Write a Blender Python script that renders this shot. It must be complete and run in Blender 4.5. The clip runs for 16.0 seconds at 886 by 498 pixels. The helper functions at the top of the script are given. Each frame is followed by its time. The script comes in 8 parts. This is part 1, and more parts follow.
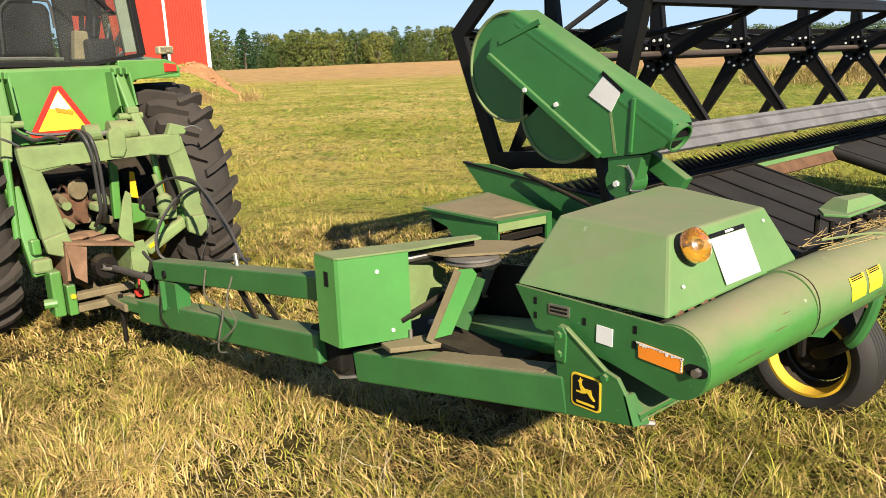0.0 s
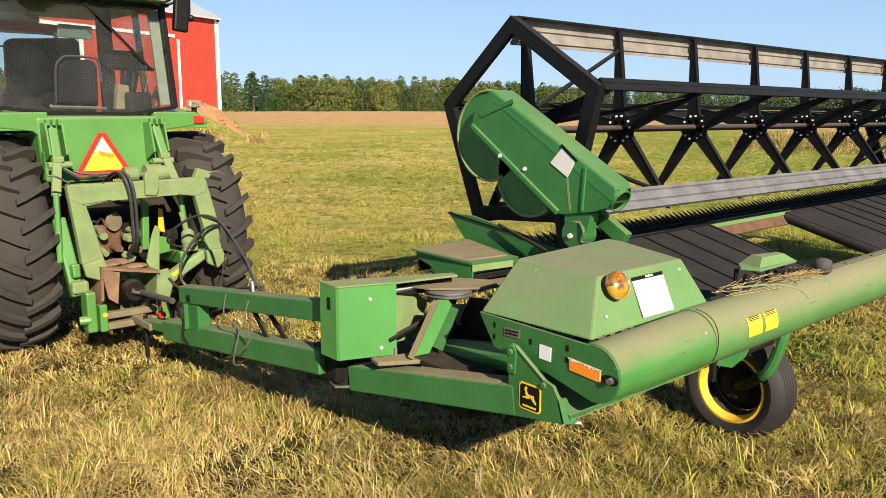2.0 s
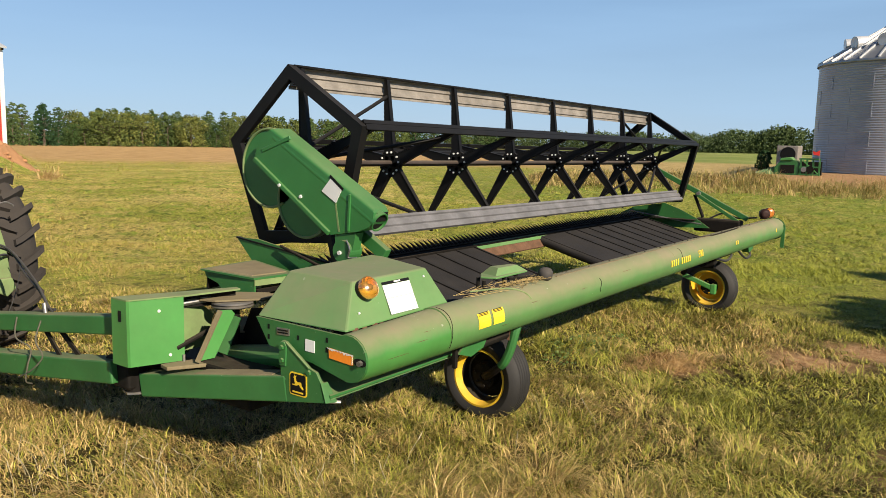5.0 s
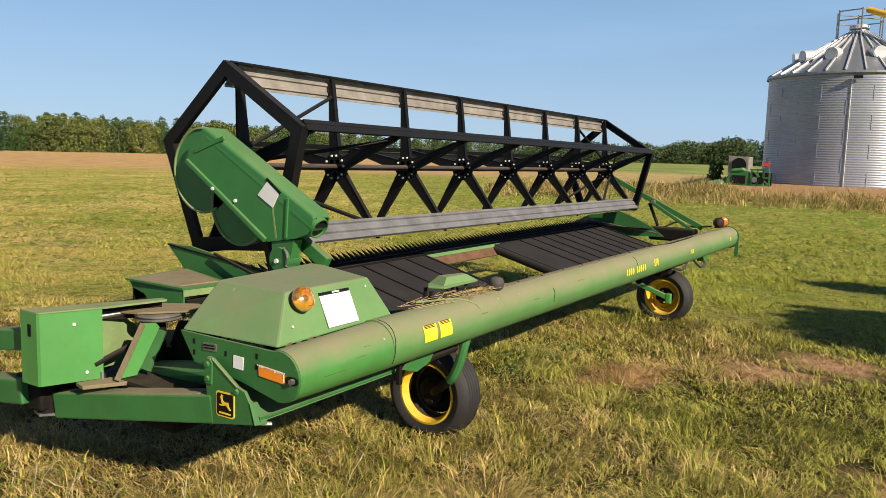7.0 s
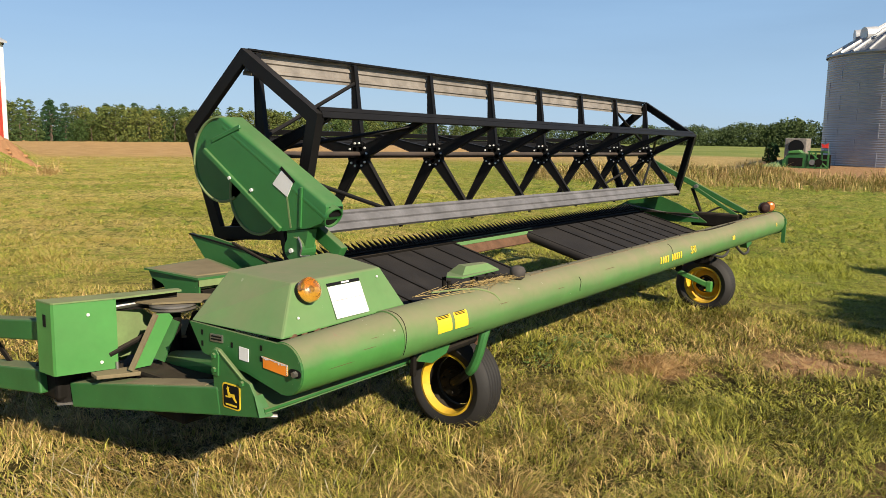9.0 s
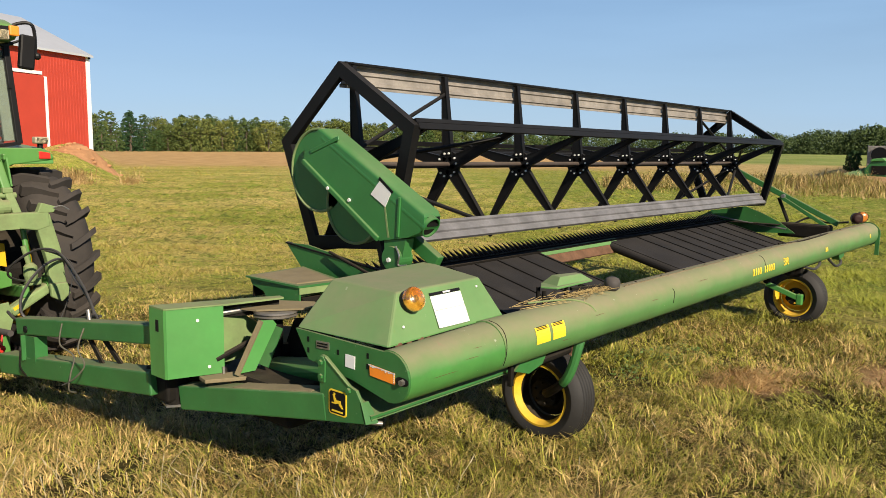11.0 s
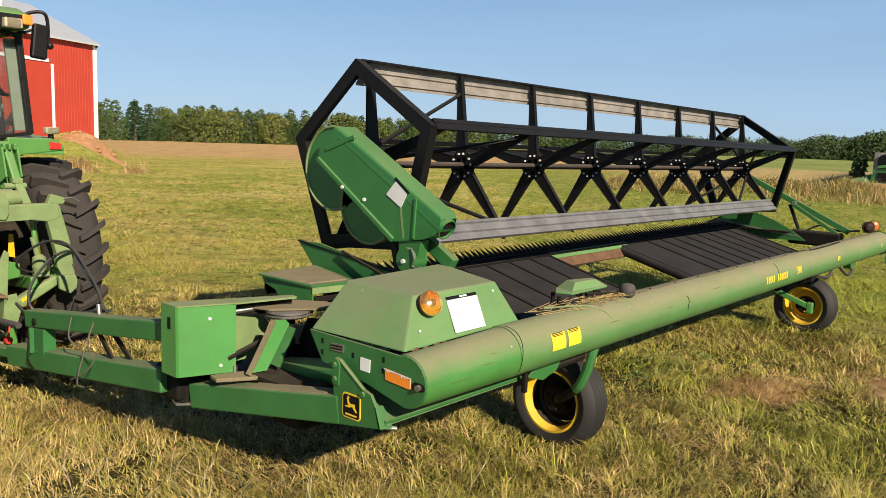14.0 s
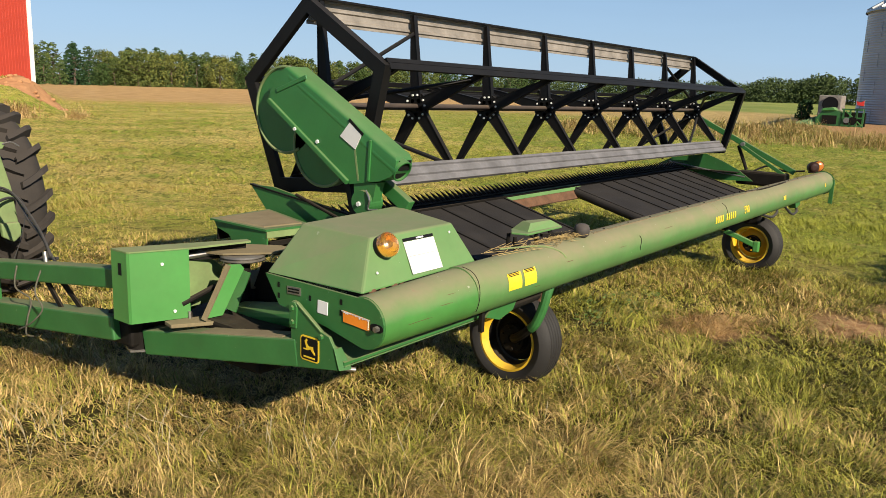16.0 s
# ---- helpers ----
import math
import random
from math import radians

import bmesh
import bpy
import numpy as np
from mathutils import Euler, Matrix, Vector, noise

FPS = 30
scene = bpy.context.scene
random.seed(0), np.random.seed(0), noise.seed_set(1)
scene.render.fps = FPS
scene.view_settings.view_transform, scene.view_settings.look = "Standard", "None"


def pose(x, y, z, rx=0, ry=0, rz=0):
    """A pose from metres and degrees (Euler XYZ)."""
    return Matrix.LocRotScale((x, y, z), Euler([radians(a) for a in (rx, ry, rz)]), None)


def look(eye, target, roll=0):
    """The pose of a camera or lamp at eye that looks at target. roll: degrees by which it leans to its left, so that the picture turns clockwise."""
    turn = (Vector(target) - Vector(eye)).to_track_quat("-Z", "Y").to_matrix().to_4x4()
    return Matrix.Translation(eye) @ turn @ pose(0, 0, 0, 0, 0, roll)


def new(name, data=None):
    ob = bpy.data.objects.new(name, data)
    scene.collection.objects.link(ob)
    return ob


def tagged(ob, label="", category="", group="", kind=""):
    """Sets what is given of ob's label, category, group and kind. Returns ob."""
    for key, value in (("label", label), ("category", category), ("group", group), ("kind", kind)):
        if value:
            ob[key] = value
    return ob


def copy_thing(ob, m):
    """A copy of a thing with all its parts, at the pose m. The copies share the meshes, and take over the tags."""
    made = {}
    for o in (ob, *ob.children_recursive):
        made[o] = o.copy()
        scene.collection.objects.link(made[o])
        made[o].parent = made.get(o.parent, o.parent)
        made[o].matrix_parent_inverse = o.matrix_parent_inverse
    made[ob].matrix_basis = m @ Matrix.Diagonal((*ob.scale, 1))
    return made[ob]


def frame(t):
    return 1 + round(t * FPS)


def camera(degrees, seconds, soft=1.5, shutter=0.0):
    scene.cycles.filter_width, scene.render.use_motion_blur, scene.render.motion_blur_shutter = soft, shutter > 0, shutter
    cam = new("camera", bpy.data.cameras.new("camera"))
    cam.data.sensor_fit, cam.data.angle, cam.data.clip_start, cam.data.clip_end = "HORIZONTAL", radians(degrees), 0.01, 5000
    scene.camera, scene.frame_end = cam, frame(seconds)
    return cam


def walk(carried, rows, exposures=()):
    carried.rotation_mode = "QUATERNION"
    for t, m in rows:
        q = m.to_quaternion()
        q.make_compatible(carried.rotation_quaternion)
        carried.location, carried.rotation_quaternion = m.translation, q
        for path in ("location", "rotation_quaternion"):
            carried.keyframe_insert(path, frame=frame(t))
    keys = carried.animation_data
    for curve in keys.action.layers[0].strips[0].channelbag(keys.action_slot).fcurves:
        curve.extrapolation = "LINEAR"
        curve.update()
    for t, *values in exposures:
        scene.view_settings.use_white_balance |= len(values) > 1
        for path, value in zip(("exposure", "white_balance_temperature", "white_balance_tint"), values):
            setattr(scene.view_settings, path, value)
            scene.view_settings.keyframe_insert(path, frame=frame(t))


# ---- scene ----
cam = camera(58.6, 16.0, soft=0.6)
PATH = [
    (0, (-2.235, -1.287, 2.01), (-0.966, 0.181, 1.527), -2.0),
    (0.5, (-2.2, -1.457, 2.045), (-0.995, 0.068, 1.573), -0.6),
    (1, (-2.27, -1.644, 2.086), (-1.094, -0.081, 1.67), -0.9),
    (1.5, (-2.497, -1.793, 2.082), (-1.228, -0.3, 1.681), 0.1),
    (2, (-2.709, -1.968, 2.135), (-1.418, -0.484, 1.77), 0.4),
    (2.5, (-2.837, -2.27, 2.137), (-1.546, -0.779, 1.808), 0.1),
    (3, (-2.943, -2.417, 2.167), (-1.647, -0.921, 1.879), -0.1),
    (3.5, (-3.116, -2.529, 2.135), (-1.67, -1.173, 1.868), 0.1),
    (3.6, (-3.15, -2.563, 2.155), (-1.674, -1.24, 1.882), 0.2),
    (4, (-3.212, -2.604, 2.133), (-1.673, -1.355, 1.861), 0.7),
    (4.5, (-3.181, -2.654, 2.136), (-1.617, -1.437, 1.867), 1.0),
    (5, (-3.114, -2.734, 2.134), (-1.502, -1.58, 1.868), 1.2),
    (5.2, (-3.079, -2.76, 2.123), (-1.455, -1.622, 1.858), 1.4),
    (7.3, (-2.729, -2.614, 2.091), (-1.046, -1.563, 1.838), 1.4),
    (7.5, (-2.667, -2.625, 2.126), (-0.984, -1.58, 1.853), 1.2),
    (8, (-2.588, -2.698, 2.116), (-0.912, -1.642, 1.842), 1.4),
    (8.5, (-2.578, -2.731, 2.11), (-0.916, -1.652, 1.836), 1.4),
    (9, (-2.586, -2.741, 2.101), (-0.988, -1.571, 1.821), 1.0),
    (9.5, (-2.602, -2.689, 2.102), (-1.056, -1.45, 1.824), 0.4),
    (10, (-2.643, -2.617, 2.115), (-1.112, -1.361, 1.836), 0.3),
    (10.2, (-2.691, -2.652, 2.102), (-1.171, -1.38, 1.838), -0.3),
    (12.3, (-2.743, -2.462, 2.138), (-1.278, -1.126, 1.877), 2.8),
    (12.5, (-2.742, -2.467, 2.141), (-1.273, -1.136, 1.879), 2.8),
    (13, (-2.727, -2.462, 2.129), (-1.241, -1.15, 1.865), 2.7),
    (13.5, (-2.733, -2.465, 2.133), (-1.238, -1.164, 1.865), 2.5),
    (14, (-2.744, -2.483, 2.139), (-1.249, -1.182, 1.869), 2.1),
    (14.5, (-2.757, -2.472, 2.129), (-1.269, -1.167, 1.839), 2.0),
    (15, (-2.751, -2.484, 2.121), (-1.245, -1.208, 1.8), 1.9),
    (15.5, (-2.742, -2.47, 2.112), (-1.194, -1.257, 1.746), 2.2),
    (16, (-2.747, -2.467, 2.115), (-1.193, -1.275, 1.713), 2.0),
]
walk(cam, [(t, look(eye, target, roll)) for t, eye, target, roll in PATH],
     exposures=[(0, 1.04), (1.5, 1.02), (2.0, 0.97), (2.5, 0.88), (3.5, 0.705), (16, 0.68)])

# ---- light ----
SUN = Vector((-0.33, -1.0, 0.58)).normalized()
world = bpy.data.worlds.new("world")
scene.world = world
world.use_nodes = True
wn = world.node_tree
sky = wn.nodes.new("ShaderNodeTexSky")
sky.sky_type = "NISHITA"
sky.sun_disc = False
sky.sun_elevation = math.asin(SUN.z)
sky.sun_rotation = math.atan2(SUN.x, SUN.y)
sky.air_density, sky.dust_density, sky.ozone_density = 1.0, 0.12, 1.5
wn.nodes["Background"].inputs[1].default_value = 0.036
cool = wn.nodes.new("ShaderNodeVectorMath")
cool.operation = "MULTIPLY"
cool.inputs[1].default_value = (0.87, 1.02, 1.33)
wn.links.new(sky.outputs[0], cool.inputs[0])
# a thin, even veil of high cloud, drawn out into faint streaks
veil, wisp, stretch, place = wn.nodes.new("ShaderNodeMix"), wn.nodes.new("ShaderNodeTexNoise"), wn.nodes.new("ShaderNodeMapping"), wn.nodes.new("ShaderNodeTexCoord")
veil.data_type = "RGBA"
stretch.inputs["Scale"].default_value = (1.2, 1.2, 9.0)
wisp.inputs["Scale"].default_value, wisp.inputs["Detail"].default_value = 1.6, 5
amount = wn.nodes.new("ShaderNodeMapRange")
amount.inputs[1].default_value, amount.inputs[2].default_value, amount.inputs[3].default_value, amount.inputs[4].default_value = 0.4, 0.72, 0.52, 0.72
wn.links.new(place.outputs["Generated"], stretch.inputs[0])
wn.links.new(stretch.outputs[0], wisp.inputs["Vector"])
wn.links.new(wisp.outputs["Fac"], amount.inputs[0])
lift, low, thin = wn.nodes.new("ShaderNodeSeparateXYZ"), wn.nodes.new("ShaderNodeMapRange"), wn.nodes.new("ShaderNodeMath")
low.inputs[1].default_value, low.inputs[2].default_value, low.inputs[3].default_value, low.inputs[4].default_value = 0.28, 0.58, 1.0, 0.03
thin.operation = "MULTIPLY"
wn.links.new(place.outputs["Generated"], lift.inputs[0])
wn.links.new(lift.outputs[2], low.inputs[0])
wn.links.new(amount.outputs[0], thin.inputs[0])
wn.links.new(low.outputs[0], thin.inputs[1])
wn.links.new(thin.outputs[0], veil.inputs[0])
wn.links.new(cool.outputs[0], veil.inputs[6])
veil.inputs[7].default_value = (6.7, 10.7, 15.6, 1)
# paler haze along the horizon
haze, deep = wn.nodes.new("ShaderNodeMix"), wn.nodes.new("ShaderNodeMapRange")
haze.data_type = "RGBA"
deep.inputs[1].default_value, deep.inputs[2].default_value, deep.inputs[3].default_value, deep.inputs[4].default_value = 0.0, 0.17, 0.42, 0.0
wn.links.new(lift.outputs[2], deep.inputs[0])
wn.links.new(deep.outputs[0], haze.inputs[0])
wn.links.new(veil.outputs[2], haze.inputs[6])
haze.inputs[7].default_value = (9.2, 12.1, 15.4, 1)
wn.links.new(haze.outputs[2], wn.nodes["Background"].inputs[0])
sun_data = bpy.data.lights.new("sun", "SUN")
sun_data.energy, sun_data.angle, sun_data.color = 5.0, radians(0.53), (1.0, 0.86, 0.68)
sun_ob = new("sun", sun_data)
sun_ob.matrix_world = look(SUN * 60, (0, 0, 0))

# ---- helpers for building ----
BASE = {}


def thing(name, loc, label, category, group="", kind=""):
    ob = new(name)
    ob.empty_display_size = 0.2
    ob.location = loc
    BASE[ob.name] = Vector(loc)
    return tagged(ob, label, category, group, kind)


def part(name, bm, mat, parent=None, label="", smooth=False, keep=None):
    """Links a bmesh as one mesh object under a thing or a part; its origin goes to its middle."""
    lo = [min(v.co[i] for v in bm.verts) for i in range(3)]
    hi = [max(v.co[i] for v in bm.verts) for i in range(3)]
    mid = Vector(keep) if keep is not None else (Vector(lo) + Vector(hi)) / 2
    for v in bm.verts:
        v.co -= mid
    bmesh.ops.recalc_face_normals(bm, faces=bm.faces)
    me = bpy.data.meshes.new(name)
    bm.to_mesh(me)
    bm.free()
    if smooth:
        me.shade_smooth() if smooth is True else me.set_sharp_from_angle(angle=radians(smooth))
    for m in mat if isinstance(mat, (list, tuple)) else [mat]:
        me.materials.append(m)
    ob = new(name, me)
    BASE[ob.name] = mid
    if parent is not None:
        ob.parent = parent
        ob.location = mid - BASE[parent.name]
    else:
        ob.location = mid
    return tagged(ob, label)


def share(ob, name, loc, parent, rot=None):
    """Another object on the same mesh."""
    o = new(name, ob.data)
    o.parent = parent
    m = Matrix.Translation(Vector(loc) - BASE[parent.name])
    o.matrix_basis = m @ rot if rot else m
    BASE[o.name] = Vector(loc)
    return o


def bevel(bm, geom, w, seg=1):
    edges = [e for e in geom if isinstance(e, bmesh.types.BMEdge)]
    bmesh.ops.bevel(bm, geom=edges, offset=w, segments=seg, affect="EDGES", profile=0.5)


def box(c, s, rot=None, bev=0.0, bm=None):
    bm = bm or bmesh.new()
    m = Matrix.Translation(c) @ (rot or Matrix()) @ Matrix.Diagonal((*s, 1))
    r = bmesh.ops.create_cube(bm, size=1, matrix=m)
    if bev:
        es = {e for v in r["verts"] for e in v.link_edges}
        bevel(bm, es, bev, 2)
    return bm


def beam(p, q, w, h, up=(0, 0, 1), bev=0.0, bm=None):
    """A bar from p to q, w across and h along up."""
    p, q, up = Vector(p), Vector(q), Vector(up)
    d = (q - p).normalized()
    side = d.cross(up).normalized()
    u = side.cross(d).normalized()
    rot = Matrix((side, d, u)).transposed().to_4x4()
    return box((p + q) / 2, (w, (q - p).length, h), rot, bev, bm)


def prism(pts, axis, a, b, bev=0.0, bm=None):
    """A flat outline in the other two axes, drawn out along axis from a to b."""
    bm = bm or bmesh.new()
    i = "xyz".index(axis)

    def put(u, v, w):
        c = [u, v]
        c.insert(i, w)
        return bm.verts.new(c)
    lo = [put(u, v, a) for u, v in pts]
    hi = [put(u, v, b) for u, v in pts]
    bm.faces.new(lo)
    bm.faces.new(hi[::-1])
    n = len(pts)
    for k in range(n):
        bm.faces.new((lo[k], hi[k], hi[(k + 1) % n], lo[(k + 1) % n]))
    if bev:
        bmesh.ops.recalc_face_normals(bm, faces=bm.faces)
        bevel(bm, {e for v in lo + hi for e in v.link_edges}, bev, 2)
    return bm


def solid(verts, faces, bm=None, bev=0.0):
    bm = bm or bmesh.new()
    vs = [bm.verts.new(v) for v in verts]
    for f in faces:
        bm.faces.new([vs[k] for k in f])
    if bev:
        bmesh.ops.recalc_face_normals(bm, faces=bm.faces)
        bevel(bm, {e for v in vs for e in v.link_edges}, bev, 2)
    return bm


def cyl(p, q, r, r2=None, seg=16, bm=None):
    bm = bm or bmesh.new()
    p, q = Vector(p), Vector(q)
    m = Matrix.Translation((p + q) / 2) @ (q - p).to_track_quat("Z", "Y").to_matrix().to_4x4()
    bmesh.ops.create_cone(bm, cap_ends=True, segments=seg, radius1=r, radius2=r if r2 is None else r2, depth=(q - p).length, matrix=m)
    return bm


def ball(c, r, bm=None, seg=12, scale=(1, 1, 1)):
    bm = bm or bmesh.new()
    bmesh.ops.create_uvsphere(bm, u_segments=seg, v_segments=max(6, seg // 2), radius=r, matrix=Matrix.Translation(c) @ Matrix.Diagonal((*scale, 1)))
    return bm


def smooth_path(pts, n=6):
    pts = [Vector(p) for p in pts]
    out = []
    for k in range(len(pts) - 1):
        a, b, c, d = pts[max(k - 1, 0)], pts[k], pts[k + 1], pts[min(k + 2, len(pts) - 1)]
        for s in range(n):
            t = s / n
            out.append(0.5 * (2 * b + (c - a) * t + (2 * a - 5 * b + 4 * c - d) * t * t + (3 * b - a - 3 * c + d) * t ** 3))
    return out + [pts[-1]]


def pipe(pts, r, seg=8, n=6, bm=None, soft=True):
    """A hose or bent tube along the points."""
    bm = bm or bmesh.new()
    path = smooth_path(pts, n) if soft else [Vector(p) for p in pts]
    rings, nrm = [], None
    for k, p in enumerate(path):
        d = (path[min(k + 1, len(path) - 1)] - path[max(k - 1, 0)]).normalized()
        if nrm is None:
            nrm = d.orthogonal().normalized()
        nrm = (nrm - d * nrm.dot(d)).normalized()
        b = d.cross(nrm)
        rings.append([bm.verts.new(p + r * (math.cos(a) * nrm + math.sin(a) * b)) for a in (2 * math.pi * s / seg for s in range(seg))])
    for u, v in zip(rings, rings[1:]):
        for s in range(seg):
            bm.faces.new((u[s], u[(s + 1) % seg], v[(s + 1) % seg], v[s]))
    bm.faces.new(rings[0][::-1])
    bm.faces.new(rings[-1])
    return bm


def lathe(profile, c, axis="x", seg=48, bm=None, closed=True):
    """Turns (along, radius) pairs round an axis through c."""
    bm = bm or bmesh.new()
    i = "xyz".index(axis)
    rings = []
    for a, r in profile:
        ring = []
        for s in range(seg):
            t = 2 * math.pi * s / seg
            co = [r * math.cos(t), r * math.sin(t)]
            co.insert(i, a)
            ring.append(bm.verts.new(Vector(c) + Vector(co)))
        rings.append(ring)
    pairs = list(zip(rings, rings[1:])) + ([(rings[-1], rings[0])] if closed else [])
    for u, v in pairs:
        for s in range(seg):
            bm.faces.new((u[s], u[(s + 1) % seg], v[(s + 1) % seg], v[s]))
    return bm


def mesh_np(name, verts, faces_flat, sizes, mat, smooth=False):
    """A mesh from arrays of corners and of face corners."""
    me = bpy.data.meshes.new(name)
    me.vertices.add(len(verts))
    me.vertices.foreach_set("co", np.ascontiguousarray(verts, dtype=np.float32).ravel())
    me.loops.add(len(faces_flat))
    me.loops.foreach_set("vertex_index", np.ascontiguousarray(faces_flat, dtype=np.int32))
    starts = np.concatenate(([0], np.cumsum(sizes)[:-1])).astype(np.int32)
    me.polygons.add(len(sizes))
    me.polygons.foreach_set("loop_start", starts)
    me.update(calc_edges=True)
    me.validate()
    me.materials.append(mat)
    if smooth:
        me.shade_smooth()
    return me


def bolts(points, r, depth, axis, parent, mat, name="bolt"):
    """Hexagon bolt heads, each a part of its own on one mesh."""
    d = Vector(axis).normalized()
    first = part(name, cyl(Vector(points[0]), Vector(points[0]) + d * depth, r, r * 0.9, 6), mat, parent)
    off = BASE[first.name] - Vector(points[0])
    for p in points[1:]:
        share(first, name, Vector(p) + off, parent)


# ---- materials ----
def material(name, color, rough=0.5, metal=0.0, dust=0.0, dust_col=(0.30, 0.24, 0.16), var=0.12, scale=6.0, bump=0.0, bump_scale=60.0, streak=0.0,
             rust=0.0, coat=0.0, spec=0.5, island=0.0, side_dust=0.1, up=(0.25, 0.95), dmin=0.35, chips=0.0):
    """Paint, metal or rubber: grain and stains at two scales, dust on what faces up, specks of rust."""
    m = bpy.data.materials.new(name)
    m.use_nodes = True
    t = m.node_tree
    N, L = t.nodes.new, t.links.new
    p = t.nodes["Principled BSDF"]
    p.inputs["Roughness"].default_value = rough
    p.inputs["Metallic"].default_value = metal
    p.inputs["Specular IOR Level"].default_value = spec
    if coat:
        p.inputs["Coat Weight"].default_value = coat
        p.inputs["Coat Roughness"].default_value = 0.25
    geo = N("ShaderNodeNewGeometry")

    def nz(sc, detail=4.0, rgh=0.6):
        n = N("ShaderNodeTexNoise")
        n.inputs["Scale"].default_value = sc
        n.inputs["Detail"].default_value = detail
        n.inputs["Roughness"].default_value = rgh
        L(geo.outputs["Position"], n.inputs["Vector"])
        return n.outputs["Fac"]

    def ramp(x, a, b, lo=0.0, hi=1.0):
        r = N("ShaderNodeMapRange")
        r.inputs[1].default_value, r.inputs[2].default_value, r.inputs[3].default_value, r.inputs[4].default_value = a, b, lo, hi
        L(x, r.inputs[0])
        return r.outputs[0]

    def mix(fac, a, b):
        x = N("ShaderNodeMix")
        x.data_type = "RGBA"
        L(fac, x.inputs[0])
        for s, v in ((x.inputs[6], a), (x.inputs[7], b)):
            if isinstance(v, tuple):
                s.default_value = (*v, 1)
            else:
                L(v, s)
        return x.outputs[2]
    big, fine = nz(scale), nz(scale * 9)
    c = mix(ramp(big, 0.3, 0.7), tuple(v * (1 - var) for v in color), tuple(min(1, v * (1 + var)) for v in color))
    c = mix(ramp(fine, 0.35, 0.7, 0, var), c, tuple(v * 0.55 for v in color))
    if island:
        c = mix(ramp(geo.outputs["Random Per Island"], 0, 1, 0, island), c, tuple(v * 0.5 for v in color))
    if rust:
        c = mix(ramp(nz(scale * 3.1, 8, 0.75), 0.72 - 0.3 * rust, 0.74 - 0.2 * rust, 0, 0.9), c, (0.17, 0.07, 0.03))
    if dust:
        sep = N("ShaderNodeSeparateXYZ")
        L(geo.outputs["Normal"], sep.inputs[0])
        lean = sep.outputs[2]
        if streak:
            # the edge of the dust wanders where rain has washed it down
            wash, wob = N("ShaderNodeMath"), N("ShaderNodeMath")
            wash.operation = "MULTIPLY_ADD"
            L(nz(scale * 1.6, 8, 0.7), wash.inputs[0])
            wash.inputs[1].default_value, wash.inputs[2].default_value = 2 * streak, -streak
            L(lean, wob.inputs[0])
            L(wash.outputs[0], wob.inputs[1])
            lean = wob.outputs[0]
        up = ramp(lean, up[0], up[1], side_dust * dust, dust)
        mul = N("ShaderNodeMath")
        mul.operation = "MULTIPLY"
        L(up, mul.inputs[0])
        L(ramp(nz(scale * 0.7, 6, 0.7), 0.25, 0.65, dmin, 1.0), mul.inputs[1])
        c = mix(mul.outputs[0], c, dust_col)
        add = N("ShaderNodeMath")
        add.use_clamp = True
        L(mul.outputs[0], add.inputs[0])
        add.inputs[1].default_value = rough
        L(add.outputs[0], p.inputs["Roughness"])
    if chips:
        c = mix(ramp(nz(scale * 12, 3, 0.5), 0.735, 0.75, 0, chips), c, (0.42, 0.44, 0.34))
    L(c, p.inputs["Base Color"])
    if bump:
        b = N("ShaderNodeBump")
        b.inputs["Strength"].default_value = bump
        b.inputs["Distance"].default_value = 0.01
        L(nz(bump_scale, 6), b.inputs["Height"])
        L(b.outputs[0], p.inputs["Normal"])
    return m


GREEN = (0.019, 0.132, 0.030)
PAINT = material("green_paint", GREEN, 0.42, dust=0.6, dust_col=(0.25, 0.19, 0.11), rust=0.05, var=0.16, scale=3, bump=0.05, bump_scale=25, streak=0.12, chips=0.22)
COVER = material("pressed_cover_paint", (0.024, 0.150, 0.034), 0.36, dust=0.30, var=0.1, scale=3, bump=0.05, bump_scale=20)
FADED = material("faded_green_paint", (0.075, 0.215, 0.058), 0.5, dust=0.95, dust_col=(0.225, 0.205, 0.125), var=0.14, scale=2.2, bump=0.05, bump_scale=18, side_dust=0.16, rust=0.04, streak=0.18, chips=0.3)
TUBE = material("dusty_green_paint", (0.040, 0.185, 0.034), 0.46, dust=0.95, dust_col=(0.225, 0.195, 0.12), var=0.18, scale=2.6, rust=0.19, streak=0.32, chips=0.5, bump=0.06, bump_scale=14, side_dust=0.24, up=(-0.12, 0.62), dmin=0.6)
TUBE_END = material("end_section_paint", (0.040, 0.185, 0.034), 0.46, dust=0.95, dust_col=(0.225, 0.195, 0.12), var=0.18, scale=2.6, rust=0.19, streak=0.32, chips=0.5, bump=0.06, bump_scale=14, side_dust=0.08, up=(0.10, 0.80), dmin=0.6)
BRIGHT = material("bright_green_paint", (0.046, 0.228, 0.046), 0.36, dust=0.45, var=0.12, scale=3, coat=0.25, side_dust=0.16)
TRACTOR = material("tractor_green_paint", (0.060, 0.218, 0.036), 0.36, dust=0.45, var=0.12, scale=3, coat=0.25, side_dust=0.18)
PALE = material("pale_green_paint", (0.135, 0.238, 0.078), 0.55, dust=0.7, dust_col=(0.25, 0.20, 0.12), var=0.25, scale=5, rust=0.2, side_dust=0.42)
BLACK = material("black_paint", (0.0045, 0.0045, 0.005), 0.5, spec=0.22, dust=0.12, dust_col=(0.2, 0.18, 0.15), var=0.2, scale=5)
